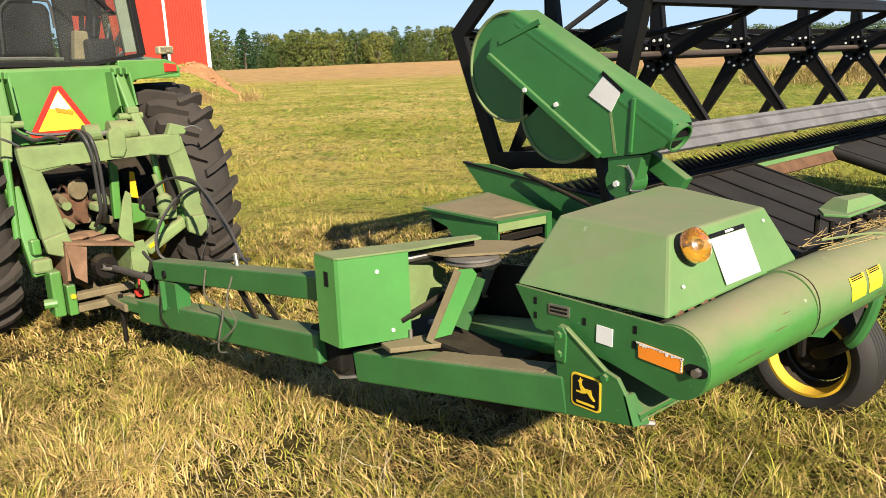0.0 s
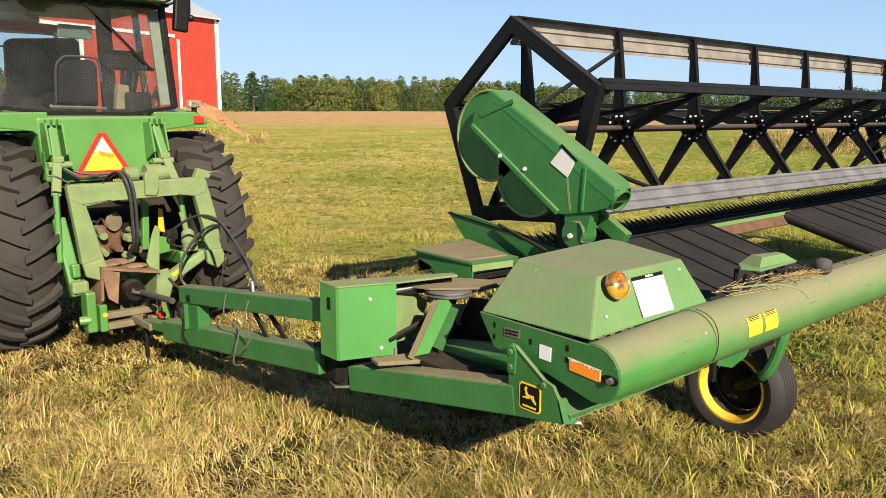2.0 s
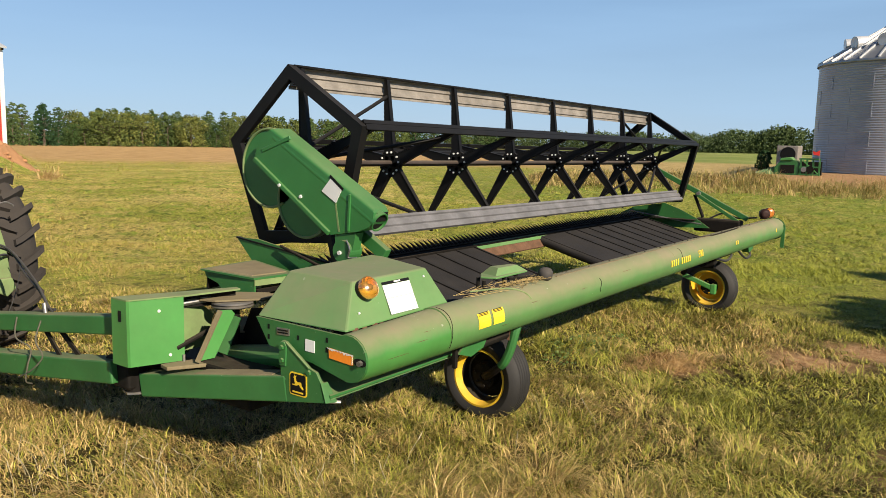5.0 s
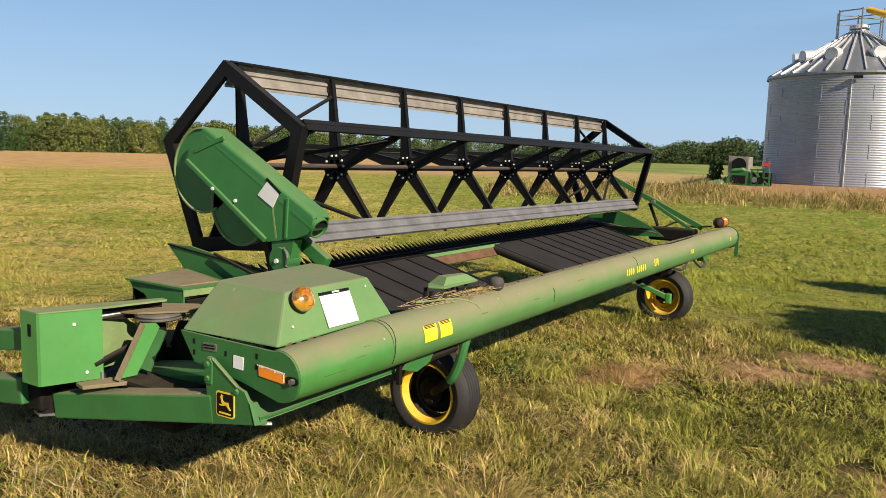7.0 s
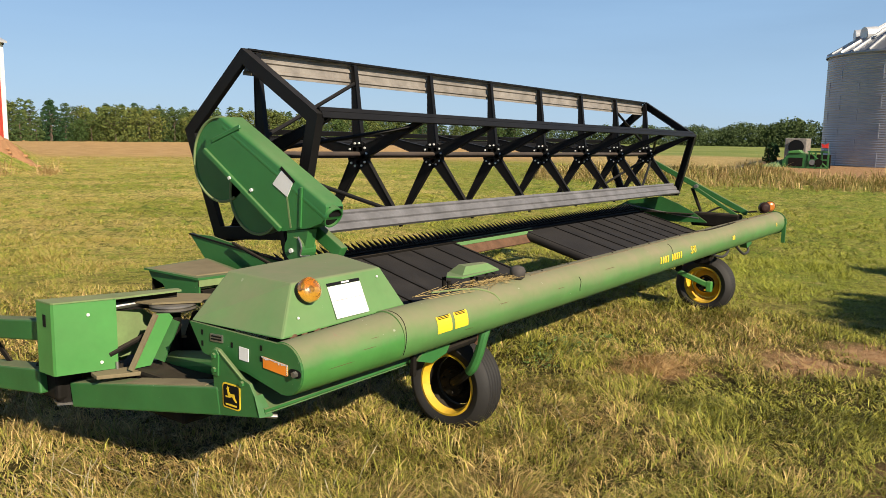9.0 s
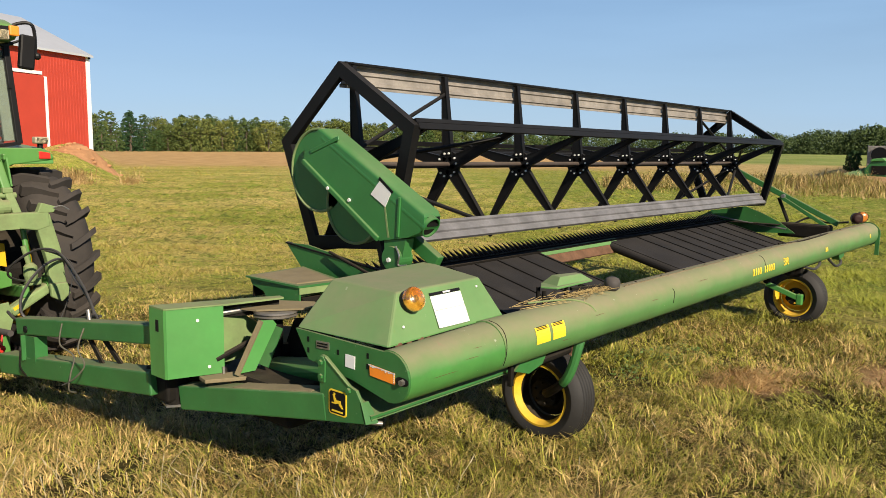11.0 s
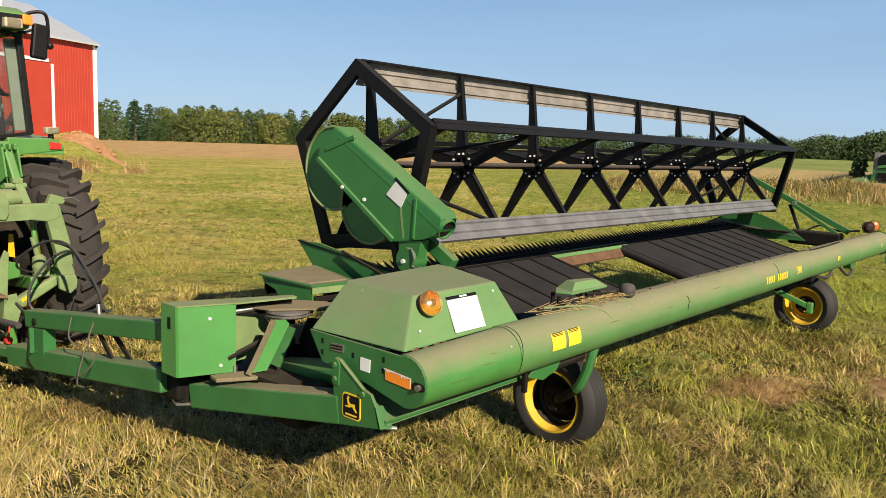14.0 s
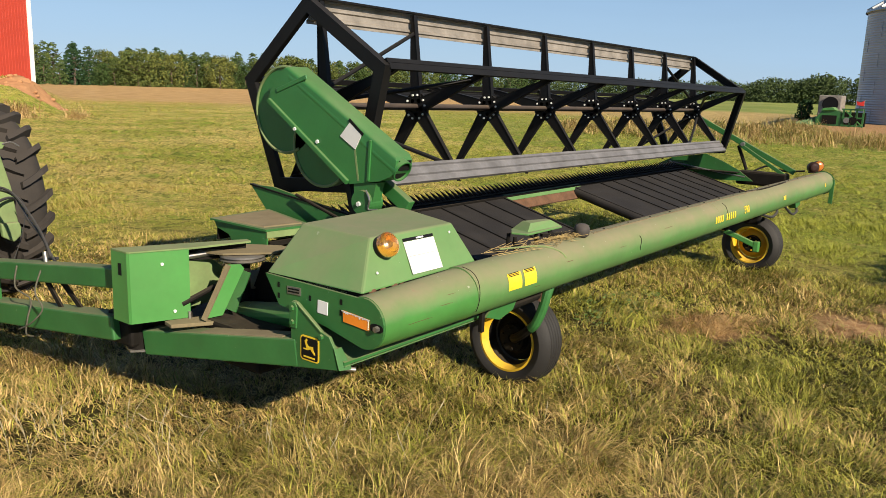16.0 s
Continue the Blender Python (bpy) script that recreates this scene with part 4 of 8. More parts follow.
def build_decks():
    # both drapers lie on one plane that rises towards the knife
    def zz(y):
        return 1.02 + (y - 1.86) * 0.26
    rot = Euler((math.atan(0.26), 0, 0)).to_matrix().to_4x4()
    for x0, x1 in ((1.30, 3.98), (5.42, 8.86)):
        y0, y1 = 0.80, 1.90
        mid = Vector(((x0 + x1) / 2, (y0 + y1) / 2, zz((y0 + y1) / 2) - 0.012))
        ln = (y1 - y0) / math.cos(math.atan(0.26))
        deck = part("draper_belt", box(mid, (x1 - x0, ln, 0.022), rot, 0.004), CANVAS, wr, "black rubberised draper belt with cross slats")
        part("deck_skirt", box(mid + Vector((0, 0, -0.05)), (x1 - x0 - 0.04, ln - 0.06, 0.06), rot), DARK, wr)
        step = 0.345
        n = int((x1 - x0) / step)
        first = None
        for k in range(n):
            x = x1 - 0.05 - k * step
            if first is None:
                first = part("slat", box((x, mid.y, mid.z + 0.017), (0.030, ln - 0.03, 0.014), rot, 0.004), BLACK, deck)
                off = BASE[first.name] - Vector((x, mid.y, mid.z + 0.017))
            else:
                share(first, "slat", Vector((x, mid.y, mid.z + 0.017)) + off, deck)
        part("end_roller", cyl((x1 - 0.01 if x0 < 3 else x0 + 0.01, y0, zz(y0) - 0.06), (x1 - 0.01 if x0 < 3 else x0 + 0.01, y1, zz(y1) - 0.06), 0.05, seg=16), CANVAS, deck)
    # apron lip in the delivery opening
    lip = [(1.895, zz(1.90) + 0.0), (1.905, zz(1.905) + 0.022), (1.925, zz(1.925) + 0.022), (1.935, zz(1.93) - 0.01), (1.90, zz(1.90) - 0.04), (1.885, zz(1.89) - 0.03)]
    part("opening_apron", prism(lip, "x", 3.95, 5.55), FADED, wr, "worn green apron with a rusty lower lip")
    part("apron_wear", prism([(1.84, zz(1.84) - 0.105), (1.895, zz(1.905) - 0.035), (1.91, zz(1.91) - 0.03), (1.90, zz(1.90) - 0.045), (1.85, zz(1.83) - 0.115)], "x", 3.98, 5.52), RUSTY, wr)
    # knife: bar, back rail and guards
    yk = 1.955
    zk = zz(yk) - 0.012
    part("knife_back", box((5.1, yk - 0.01, zk), (7.68, 0.07, 0.035), rot, 0.006), BLACK, wr, "black cutterbar back")
    bar = part("knife_bar", box((5.1, yk + 0.025, zk + 0.03), (7.68, 0.03, 0.02), rot), DARK, wr, "worn knife sections bar")
    g = bmesh.new()
    solid([(-0.027, 0, -0.014), (0.027, 0, -0.014), (0.022, 0, 0.03), (-0.022, 0, 0.03), (0, 0.18, 0.06)], [(0, 1, 2, 3), (0, 4, 1), (1, 4, 2), (2, 4, 3), (3, 4, 0)], g)
    solid([(-0.008, 0.0, 0.016), (0.008, 0.0, 0.016), (0.0, 0.0, 0.05), (0, 0.07, 0.026)], [(0, 1, 2), (0, 3, 1), (1, 3, 2), (2, 3, 0)], g)
    guard = part("guard", g, BLACK, bar, "pointed black guard", keep=(0, 0, 0))
    n = 100
    for k in range(n):
        p = Vector((1.36 + k * 0.0756, yk + 0.035, zk + 0.012))
        if k == 0:
            guard.matrix_basis = Matrix.Translation(p - BASE[bar.name]) @ rot
        else:
            share(guard, "guard", p, bar, rot)
    part("front_rail", box((5.1, yk - 0.05, zk + 0.004), (7.68, 0.02, 0.03), rot), DARK, wr)


build_decks()


def build_dividers():
    # near divider and crop shield
    near = part("near_divider", prism([(2.30, 1.345), (2.05, 1.352), (1.22, 1.235), (0.95, 1.20), (0.95, 1.02), (1.60, 1.03), (2.12, 1.17)], "x", 1.06, 1.075), PAINT, wr, "dark green near divider panel")
    part("divider_rim", beam((1.066, 2.30, 1.348), (1.066, 1.22, 1.24), 0.03, 0.012), BLACK, near)
    part("inner_panel", prism([(2.20, 1.28), (1.1, 1.16), (1.1, 0.9), (2.0, 1.08)], "x", 1.22, 1.232), DARK, wr)
    part("strut", cyl((1.02, 1.75, 1.33), (0.98, 1.16, 1.19), 0.012, seg=8), DARK, wr)
    # far divider
    far = part("far_divider", prism([(2.40, 1.07), (2.30, 1.12), (2.18, 1.185), (1.67, 1.275), (1.42, 1.19), (1.18, 1.08), (0.95, 0.93), (1.63, 0.90), (2.12, 0.94)], "x", 9.0, 9.015), PAINT, wr, "dark green far divider panel")
    part("far_divider_floor", prism([(9.0, 1.15), (9.0, 2.2), (8.86, 2.0), (8.86, 1.15)], "z", 1.04, 1.05), DARK, wr)
    part("divider_rod", pipe([(8.90, 2.20, 1.13), (8.90, 1.6, 1.05), (8.92, 1.05, 0.99)], 0.012, 8), STEEL, wr, "bright divider rod")


build_dividers()


def build_small():
    # delivery gear on top of the tube
    st = part("deck_stop", prism([(1.72, 0.38), (1.84, 0.46), (2.24, 0.34), (2.22, 0.27), (1.76, 0.27)], "z", 1.15, 1.165, bev=0.004), FADED, wr, "small green deck-shift stop plate")
    part("stop_cap", solid([(1.80, 0.30, 1.165), (2.22, 0.28, 1.165), (2.25, 0.36, 1.165), (1.86, 0.46, 1.165), (1.88, 0.33, 1.215), (2.12, 0.31, 1.215), (2.14, 0.36, 1.215), (1.92, 0.42, 1.215)],
                           [(0, 1, 2, 3), (4, 7, 6, 5), (0, 4, 5, 1), (1, 5, 6, 2), (2, 6, 7, 3), (3, 7, 4, 0)]), FADED, st)
    for x, y in ((1.66, 0.31), (1.75, 0.42), (2.1, 0.30), (1.95, 0.32)):
        part("stop_leg", cyl((x, y, 1.06), (x, y, 1.15), 0.014, seg=8), DARK, st)
    part("guide_roller", lathe([(0.0, 0.001), (0.0, 0.035), (0.015, 0.052), (0.06, 0.058), (0.085, 0.045), (0.095, 0.02), (0.096, 0.001)], (2.18, 0.09, 1.115), "z", 28, closed=False), ROLLER, wr, "weathered rubber roller", smooth=50)
    part("roller_arm", beam((1.9, 0.25, 1.14), (2.17, 0.13, 1.14), 0.03, 0.02), DARK, wr)
    rnd = random.Random(4)
    bm = bmesh.new()
    for _ in range(420):
        x, y = rnd.gauss(2.0, 0.17), rnd.uniform(0.06, 0.30)
        z = TZ + math.sqrt(max(0.0, TR ** 2 - (y - TY) ** 2)) + rnd.uniform(0.002, 0.03)
        a, ln = rnd.uniform(0, 6.28), rnd.uniform(0.04, 0.12)
        beam((x, y, z), (x + ln * math.cos(a), y + ln * math.sin(a) * 0.5, z + rnd.uniform(-0.01, 0.015)), 0.0017, 0.0013, bm=bm)
    for _ in range(26):
        x, y = rnd.uniform(1.15, 1.9), rnd.uniform(0.12, 0.30)
        z = TZ + TR + rnd.uniform(-0.012, 0.006)
        ln = rnd.uniform(0.15, 0.45)
        beam((x, y, z), (x + ln, y + rnd.uniform(-0.12, 0.12), z + 0.004), 0.0028, 0.002, bm=bm)
    o = part("straw_litter", bm, STRAW)
    tagged(o, "loose dry straw lying on the green tube", "straw", kind="stuff")
    part("cable", pipe([(1.34, 0.22, 1.125), (1.62, 0.10, 1.125), (1.74, 0.02, 1.09), (1.78, -0.02, 1.04)], 0.006, 6), PALE, wr)
    part("deck_rail", pipe([(5.9, TY + 0.06, TZ + TR + 0.0), (6.3, TY - 0.03, TZ + TR), (7.4, TY - 0.02, TZ + TR + 0.004)], 0.009, 6), DARK, wr)
    # far reel arm with its lift cylinder
    arm = part("far_reel_arm", beam((9.16, 1.98, 1.832), (9.16, 0.434, 1.093), 0.05, 0.075, bev=0.006), PAINT, wr, "green far reel arm")
    part("arm_brace", beam((9.10, 1.22, 1.44), (9.10, 0.56, 1.05), 0.03, 0.05, bev=0.004), PAINT, arm)
    part("arm_pin", cyl((9.07, 1.178, 1.447), (9.22, 1.178, 1.447), 0.028, seg=12), STEEL, arm, "bright pin")
    part("lift_cylinder", cyl((9.14, 1.25, 1.42), (9.14, 1.10, 1.08), 0.024, seg=12), DARK, arm)
    part("arm_mount", box((9.14, 0.86, 0.97), (0.20, 0.70, 0.20), bev=0.03), DARK, wr)
    part("mount_hose", pipe([(9.1, 1.02, 1.05), (9.12, 0.8, 1.16), (9.2, 0.6, 1.10), (9.15, 0.3, 1.13)], 0.014, 7), HOSE, wr)
    # rear lamps on the far end
    for x, mat in ((9.05, DULLRED), (9.33, OLDAMBER)):
        c, d = Vector((x, 0.19, 1.20)), Vector((-0.80, -0.60, 0.0))
        lamp = part("end_lamp", cyl(c, c + d * 0.05, 0.074, 0.078, 24), BLACK, wr, "round lamp on the far end")
        lens = part("lens", cyl(c + d * 0.05, c + d * 0.078, 0.072, 0.050, 24), mat, lamp, "dull red lens" if mat is DULLRED else "amber lens", smooth=40)
        part("lens_centre", cyl(c + d * 0.078, c + d * 0.084, 0.050, 0.030, 20), mat, lens)
    part("lamp_bracket", box((9.29, 0.235, 1.135), (0.30, 0.04, 0.05)), BLACK, wr)


build_small()


def build_wheel(cx, cy, cz, arm_side):
    """A ribbed implement wheel on a stub axle; the arm comes down on the camera side or the far side."""
    R, w = 0.35, 0.265
    wheel = part("wheel", lathe([(-0.045, 0.03), (-0.045, 0.10), (0.03, 0.11), (0.03, 0.03)], (cx, cy, cz), "x", 24), DARK, wr, "ground wheel with a yellow rim")
    prof = [(-w / 2 + 0.03, 0.215), (-w / 2 + 0.005, 0.255), (-w / 2, 0.285), (-w / 2 + 0.02, 0.322), (-w / 2 + 0.045, R - 0.008)]
    for k in range(5):
        a = -w / 2 + 0.05 + k * (w - 0.1) / 5
        prof += [(a + 0.004, R), (a + 0.020, R), (a + 0.021, R - 0.012), (a + 0.026, R - 0.012)]
    prof += [(w / 2 - 0.045, R - 0.008), (w / 2 - 0.02, 0.322), (w / 2, 0.285), (w / 2 - 0.005, 0.25), (w / 2 - 0.03, 0.205)]
    part("tyre", lathe(prof, (cx, cy, cz), "x", 56), BLACKTYRE, wheel, "ribbed black implement tyre", smooth=35)
    rim = [(-0.085, 0.236), (-0.112, 0.232), (-0.115, 0.215), (-0.085, 0.203), (-0.055, 0.192), (-0.055, 0.21), (-0.085, 0.225)]
    part("rim", lathe(rim, (cx, cy, cz), "x", 48), RIMY, wheel, "dirty yellow steel rim", smooth=35)
    # near wheel: yellow barrel, disc and nuts coloured dark for shade inside the rim
    part("rim_barrel", lathe([(-0.054, 0.191), (0.02, 0.18), (0.10, 0.21), (0.10, 0.222), (0.02, 0.20), (-0.054, 0.205)], (cx, cy, cz), "x", 40), DARK if arm_side else YELLOW, wheel)
    disc = part("wheel_disc", lathe([(0.015, 0.02), (0.015, 0.12), (0.045, 0.178), (0.055, 0.178), (0.025, 0.12), (0.025, 0.02)], (cx, cy, cz), "x", 40), DARK if arm_side else YELLOW, wheel)
    bolts([(cx - 0.048, cy + 0.075 * math.cos(a), cz + 0.075 * math.sin(a)) for a in (radians(60 * k + 20) for k in range(6))], 0.011, 0.014, (-1, 0, 0), wheel, DARK if arm_side else YELLOW, "wheel_nut")
    return wheel


w1 = build_wheel(1.965, 0.46, 0.345, 1)
part("wheel_arm", pipe([(1.86, 0.12, 0.86), (1.82, 0.13, 0.76), (1.805, 0.155, 0.64), (1.80, 0.195, 0.54), (1.81, 0.235, 0.495)], 0.034, 10), PAINT, wr, "bent green wheel arm")
part("arm_sleeve", cyl((1.853, 0.136, 0.84), (1.813, 0.168, 0.70), 0.037, seg=14), RUSTY, wr, "rusty sleeve on the wheel arm")
part("stub_axle", pipe([(1.808, 0.225, 0.505), (1.83, 0.30, 0.44), (1.88, 0.40, 0.37), (1.95, 0.46, 0.345)], 0.032, 10), DARK, wr, "greasy stub axle")
part("axle_beam", box((1.62, 0.42, 0.73), (0.30, 0.22, 0.08), bev=0.01), PAINT, wr)
part("wheel_bracket", prism([(1.10, 0.745), (1.17, 0.80), (1.46, 0.815), (1.40, 0.735), (1.25, 0.70)], "y", 0.135, 0.15), PAINT, wr, "dark green wheel bracket under the tube")
part("bracket_leg", box((1.09, 0.16, 0.73), (0.03, 0.03, 0.16), bev=0.004), DARK, wr)
part("cross_tube", cyl((1.25, 0.19, 0.735), (1.82, 0.19, 0.745), 0.03, seg=14), DARK, wr, "dark cross tube")
for pts in ([(6.72, 0.18, 0.80), (6.95, 0.10, 0.74), (7.25, 0.12, 0.76), (7.55, 0.20, 0.82)], [(7.55, 0.12, 0.82), (7.72, 0.06, 0.70), (7.95, 0.06, 0.72), (8.0, 0.12, 0.82)]):
    part("hydraulic_hose", pipe(pts, 0.016, 7), HOSE, wr)
part("axle_housing", cyl((6.85, 0.36, 0.70), (7.50, 0.36, 0.74), 0.055, seg=16), DARK, wr, "greasy axle housing")
part("housing_clamp", box((7.06, 0.33, 0.70), (0.10, 0.16, 0.18), bev=0.015), DARK, wr)
part("hydraulic_line", pipe([(0.9, 0.40, 0.70), (1.3, 0.42, 0.64), (1.6, 0.45, 0.66), (1.75, 0.5, 0.62)], 0.012, 6), HOSE, wr)
w2 = build_wheel(7.27, 0.37, 0.335, 0)
part("wheel_arm", beam((7.08, 0.66, 0.485), (7.10, 0.27, 0.345), 0.06, 0.06, bev=0.008), BRIGHT, wr, "green far wheel arm")
part("arm_bracket", box((7.10, 0.27, 0.335), (0.07, 0.07, 0.13), bev=0.012), BRIGHT, wr)
part("axle_tube", cyl((7.02, 0.62, 0.72), (7.08, 0.66, 0.50), 0.04, seg=12), DARK, wr)
part("axle_beam", box((7.2, 0.3, 0.78), (0.6, 0.2, 0.07), bev=0.01), DARK, wr)
part("stub_axle", cyl((7.1, 0.40, 0.335), (7.32, 0.40, 0.335), 0.035, seg=12), DARK, wr)
part("park_stand", prism([(7.85, 0.76), (8.05, 0.80), (8.0, 0.86), (7.8, 0.84)], "y", 0.05, 0.14), PAINT, wr)

# ---- reel ----
def build_reel():
    HY = 1.845
    R = 0.757
    BA = 85.5
    X0, X1, STEP = 2.445, 8.76, 1.052

    def hz(x):
        return 1.958 - 0.0066 * x

    def at(x, ang, r):
        a = radians(ang)
        return Vector((x, HY + r * math.cos(a), hz(x) + r * math.sin(a)))
    reel = part("reel_shaft", cyl((1.22, HY, hz(1.22)), (9.1, HY, hz(9.1)), 0.027, seg=16), SHAFT, wr, "brown reel shaft carrying five bats")
    angs = [BA + 72 * k for k in range(5)]
    xs = [X0 - STEP + STEP * k for k in range(8)]
    # bats: ribbed boards that run the length of the reel
    for k, a in enumerate(angs):
        u = Vector((0, math.cos(radians(a)), math.sin(radians(a))))
        t = Vector((0, -u.z, u.y))
        prof = [(r, s - 0.064) for r, s in ((0.758, 0.004), (0.758, 0.034), (0.748, 0.034), (0.748, 0.010), (0.715, 0.010), (0.707, 0.026), (0.690, 0.026), (0.682, 0.010), (0.640, 0.010), (0.632, 0.026), (0.612, 0.026), (0.604, 0.010), (0.585, 0.010), (0.585, 0.004), (0.608, 0.004), (0.616, 0.020), (0.628, 0.020), (0.636, 0.004), (0.686, 0.004), (0.694, 0.020), (0.703, 0.020), (0.711, 0.004))]
        bm = bmesh.new()
        xa, xb = 1.30, 8.80
        ends = []
        for x in (xa, xb):
            c = Vector((x, HY, hz(x)))
            ends.append([bm.verts.new(c + u * r + t * s) for r, s in prof])
        n = len(prof)
        for j in range(n):
            bm.faces.new((ends[0][j], ends[0][(j + 1) % n], ends[1][(j + 1) % n], ends[1][j]))
        bm.faces.new(ends[0])
        bm.faces.new(ends[1][::-1])
        mat = {0: BEIGE, 2: SILVER}.get(k, BLACK)
        lab = {0: "weathered beige ribbed bat", 2: "silver ribbed bat with scratches"}.get(k, "black bat")
        bat = part("bat", bm, mat, reel, lab)
        if k == 2:
            continue
        rail = part("bat_rail", beam(at(xa, a, 0.762), at(xb, a, 0.762), 0.045, 0.012, u), BLACK, bat)
    # arms, hub plates and bolts at each stand
    for x in xs:
        hub = part("hub_plate", cyl((x - 0.012, HY, hz(x)), (x + 0.012, HY, hz(x)), 0.125, seg=20), BLACK, reel)
        pts = [(x - 0.012, HY + r * math.cos(b), hz(x) + r * math.sin(b)) for j in range(5) for r, b in ((0.10, radians(BA + 72 * j - 14)), (0.10, radians(BA + 72 * j + 14)))]
        bolts(pts, 0.0105, 0.014, (-1, 0, 0), hub, CHROME)
        for a in angs:
            p, q = at(x, a, 0.03), at(x, a, 0.745)
            u = (q - p).normalized()
            t = Vector((0, -u.z, u.y))
            w0, w1 = 0.060, 0.018
            bm = solid([p - t * w0 + Vector((-0.016, 0, 0)), p + t * w0 + Vector((-0.016, 0, 0)), q + t * w1 + Vector((-0.016, 0, 0)), q - t * w1 + Vector((-0.016, 0, 0)),
                        p - t * w0 + Vector((-0.010, 0, 0)), p + t * w0 + Vector((-0.010, 0, 0)), q + t * w1 + Vector((-0.010, 0, 0)), q - t * w1 + Vector((-0.010, 0, 0))],
                       [(0, 1, 2, 3), (4, 7, 6, 5), (0, 4, 5, 1), (1, 5, 6, 2), (2, 6, 7, 3), (3, 7, 4, 0)])
            for s in (-1, 1):
                beam(p + t * s * (w0 - 0.003), q + t * s * (w1 - 0.003), 0.006, 0.042, (1, 0, 0), bm=bm)
            part("arm", bm, BLACK, reel)
    # five-sided end frames
    for x, dx in ((1.255, -1), (8.86, 1)):
        for k, a in enumerate(angs):
            p, q = at(x, a, 0.765), at(x, a + 72, 0.765)
            inn = ((p + q) / 2 - Vector((x, HY, hz(x)))).normalized()
            p2, q2 = at(x, a, 0.655), at(x, a + 72, 0.655)
            e = Vector((0.004, 0, 0))
            bm = solid([p - e, q - e, q2 - e, p2 - e, p + e, q + e, q2 + e, p2 + e], [(0, 1, 2, 3), (4, 7, 6, 5), (0, 4, 5, 1), (1, 5, 6, 2), (2, 6, 7, 3), (3, 7, 4, 0)])
            f = Vector((0.03 * -dx, 0, 0))
            beam(p + f, q + f, 0.07, 0.008, inn, bm=bm)
            beam(p2 + f * 0.6, q2 + f * 0.6, 0.04, 0.008, inn, bm=bm)
            part("end_frame_bar", bm, BLACK, reel, "black channel of the five-sided end frame")
    # diagonal tie rods at both ends
    for x, xn in ((xs[0], xs[1]), (xs[-1], xs[-2])):
        for k in (0, 1, 2, 3):
            part("tie_rod", cyl(at(x, angs[k], 0.12), at(xn, angs[k], 0.60), 0.017, seg=8), BLACK, reel)
    part("scuff", beam(at(2.28, angs[2], 0.70) + Vector((0, -0.03, 0.02)), at(2.42, angs[2], 0.70) + Vector((0, -0.03, 0.02)), 0.02, 0.004), BLACK, reel)
    return reel


build_reel()


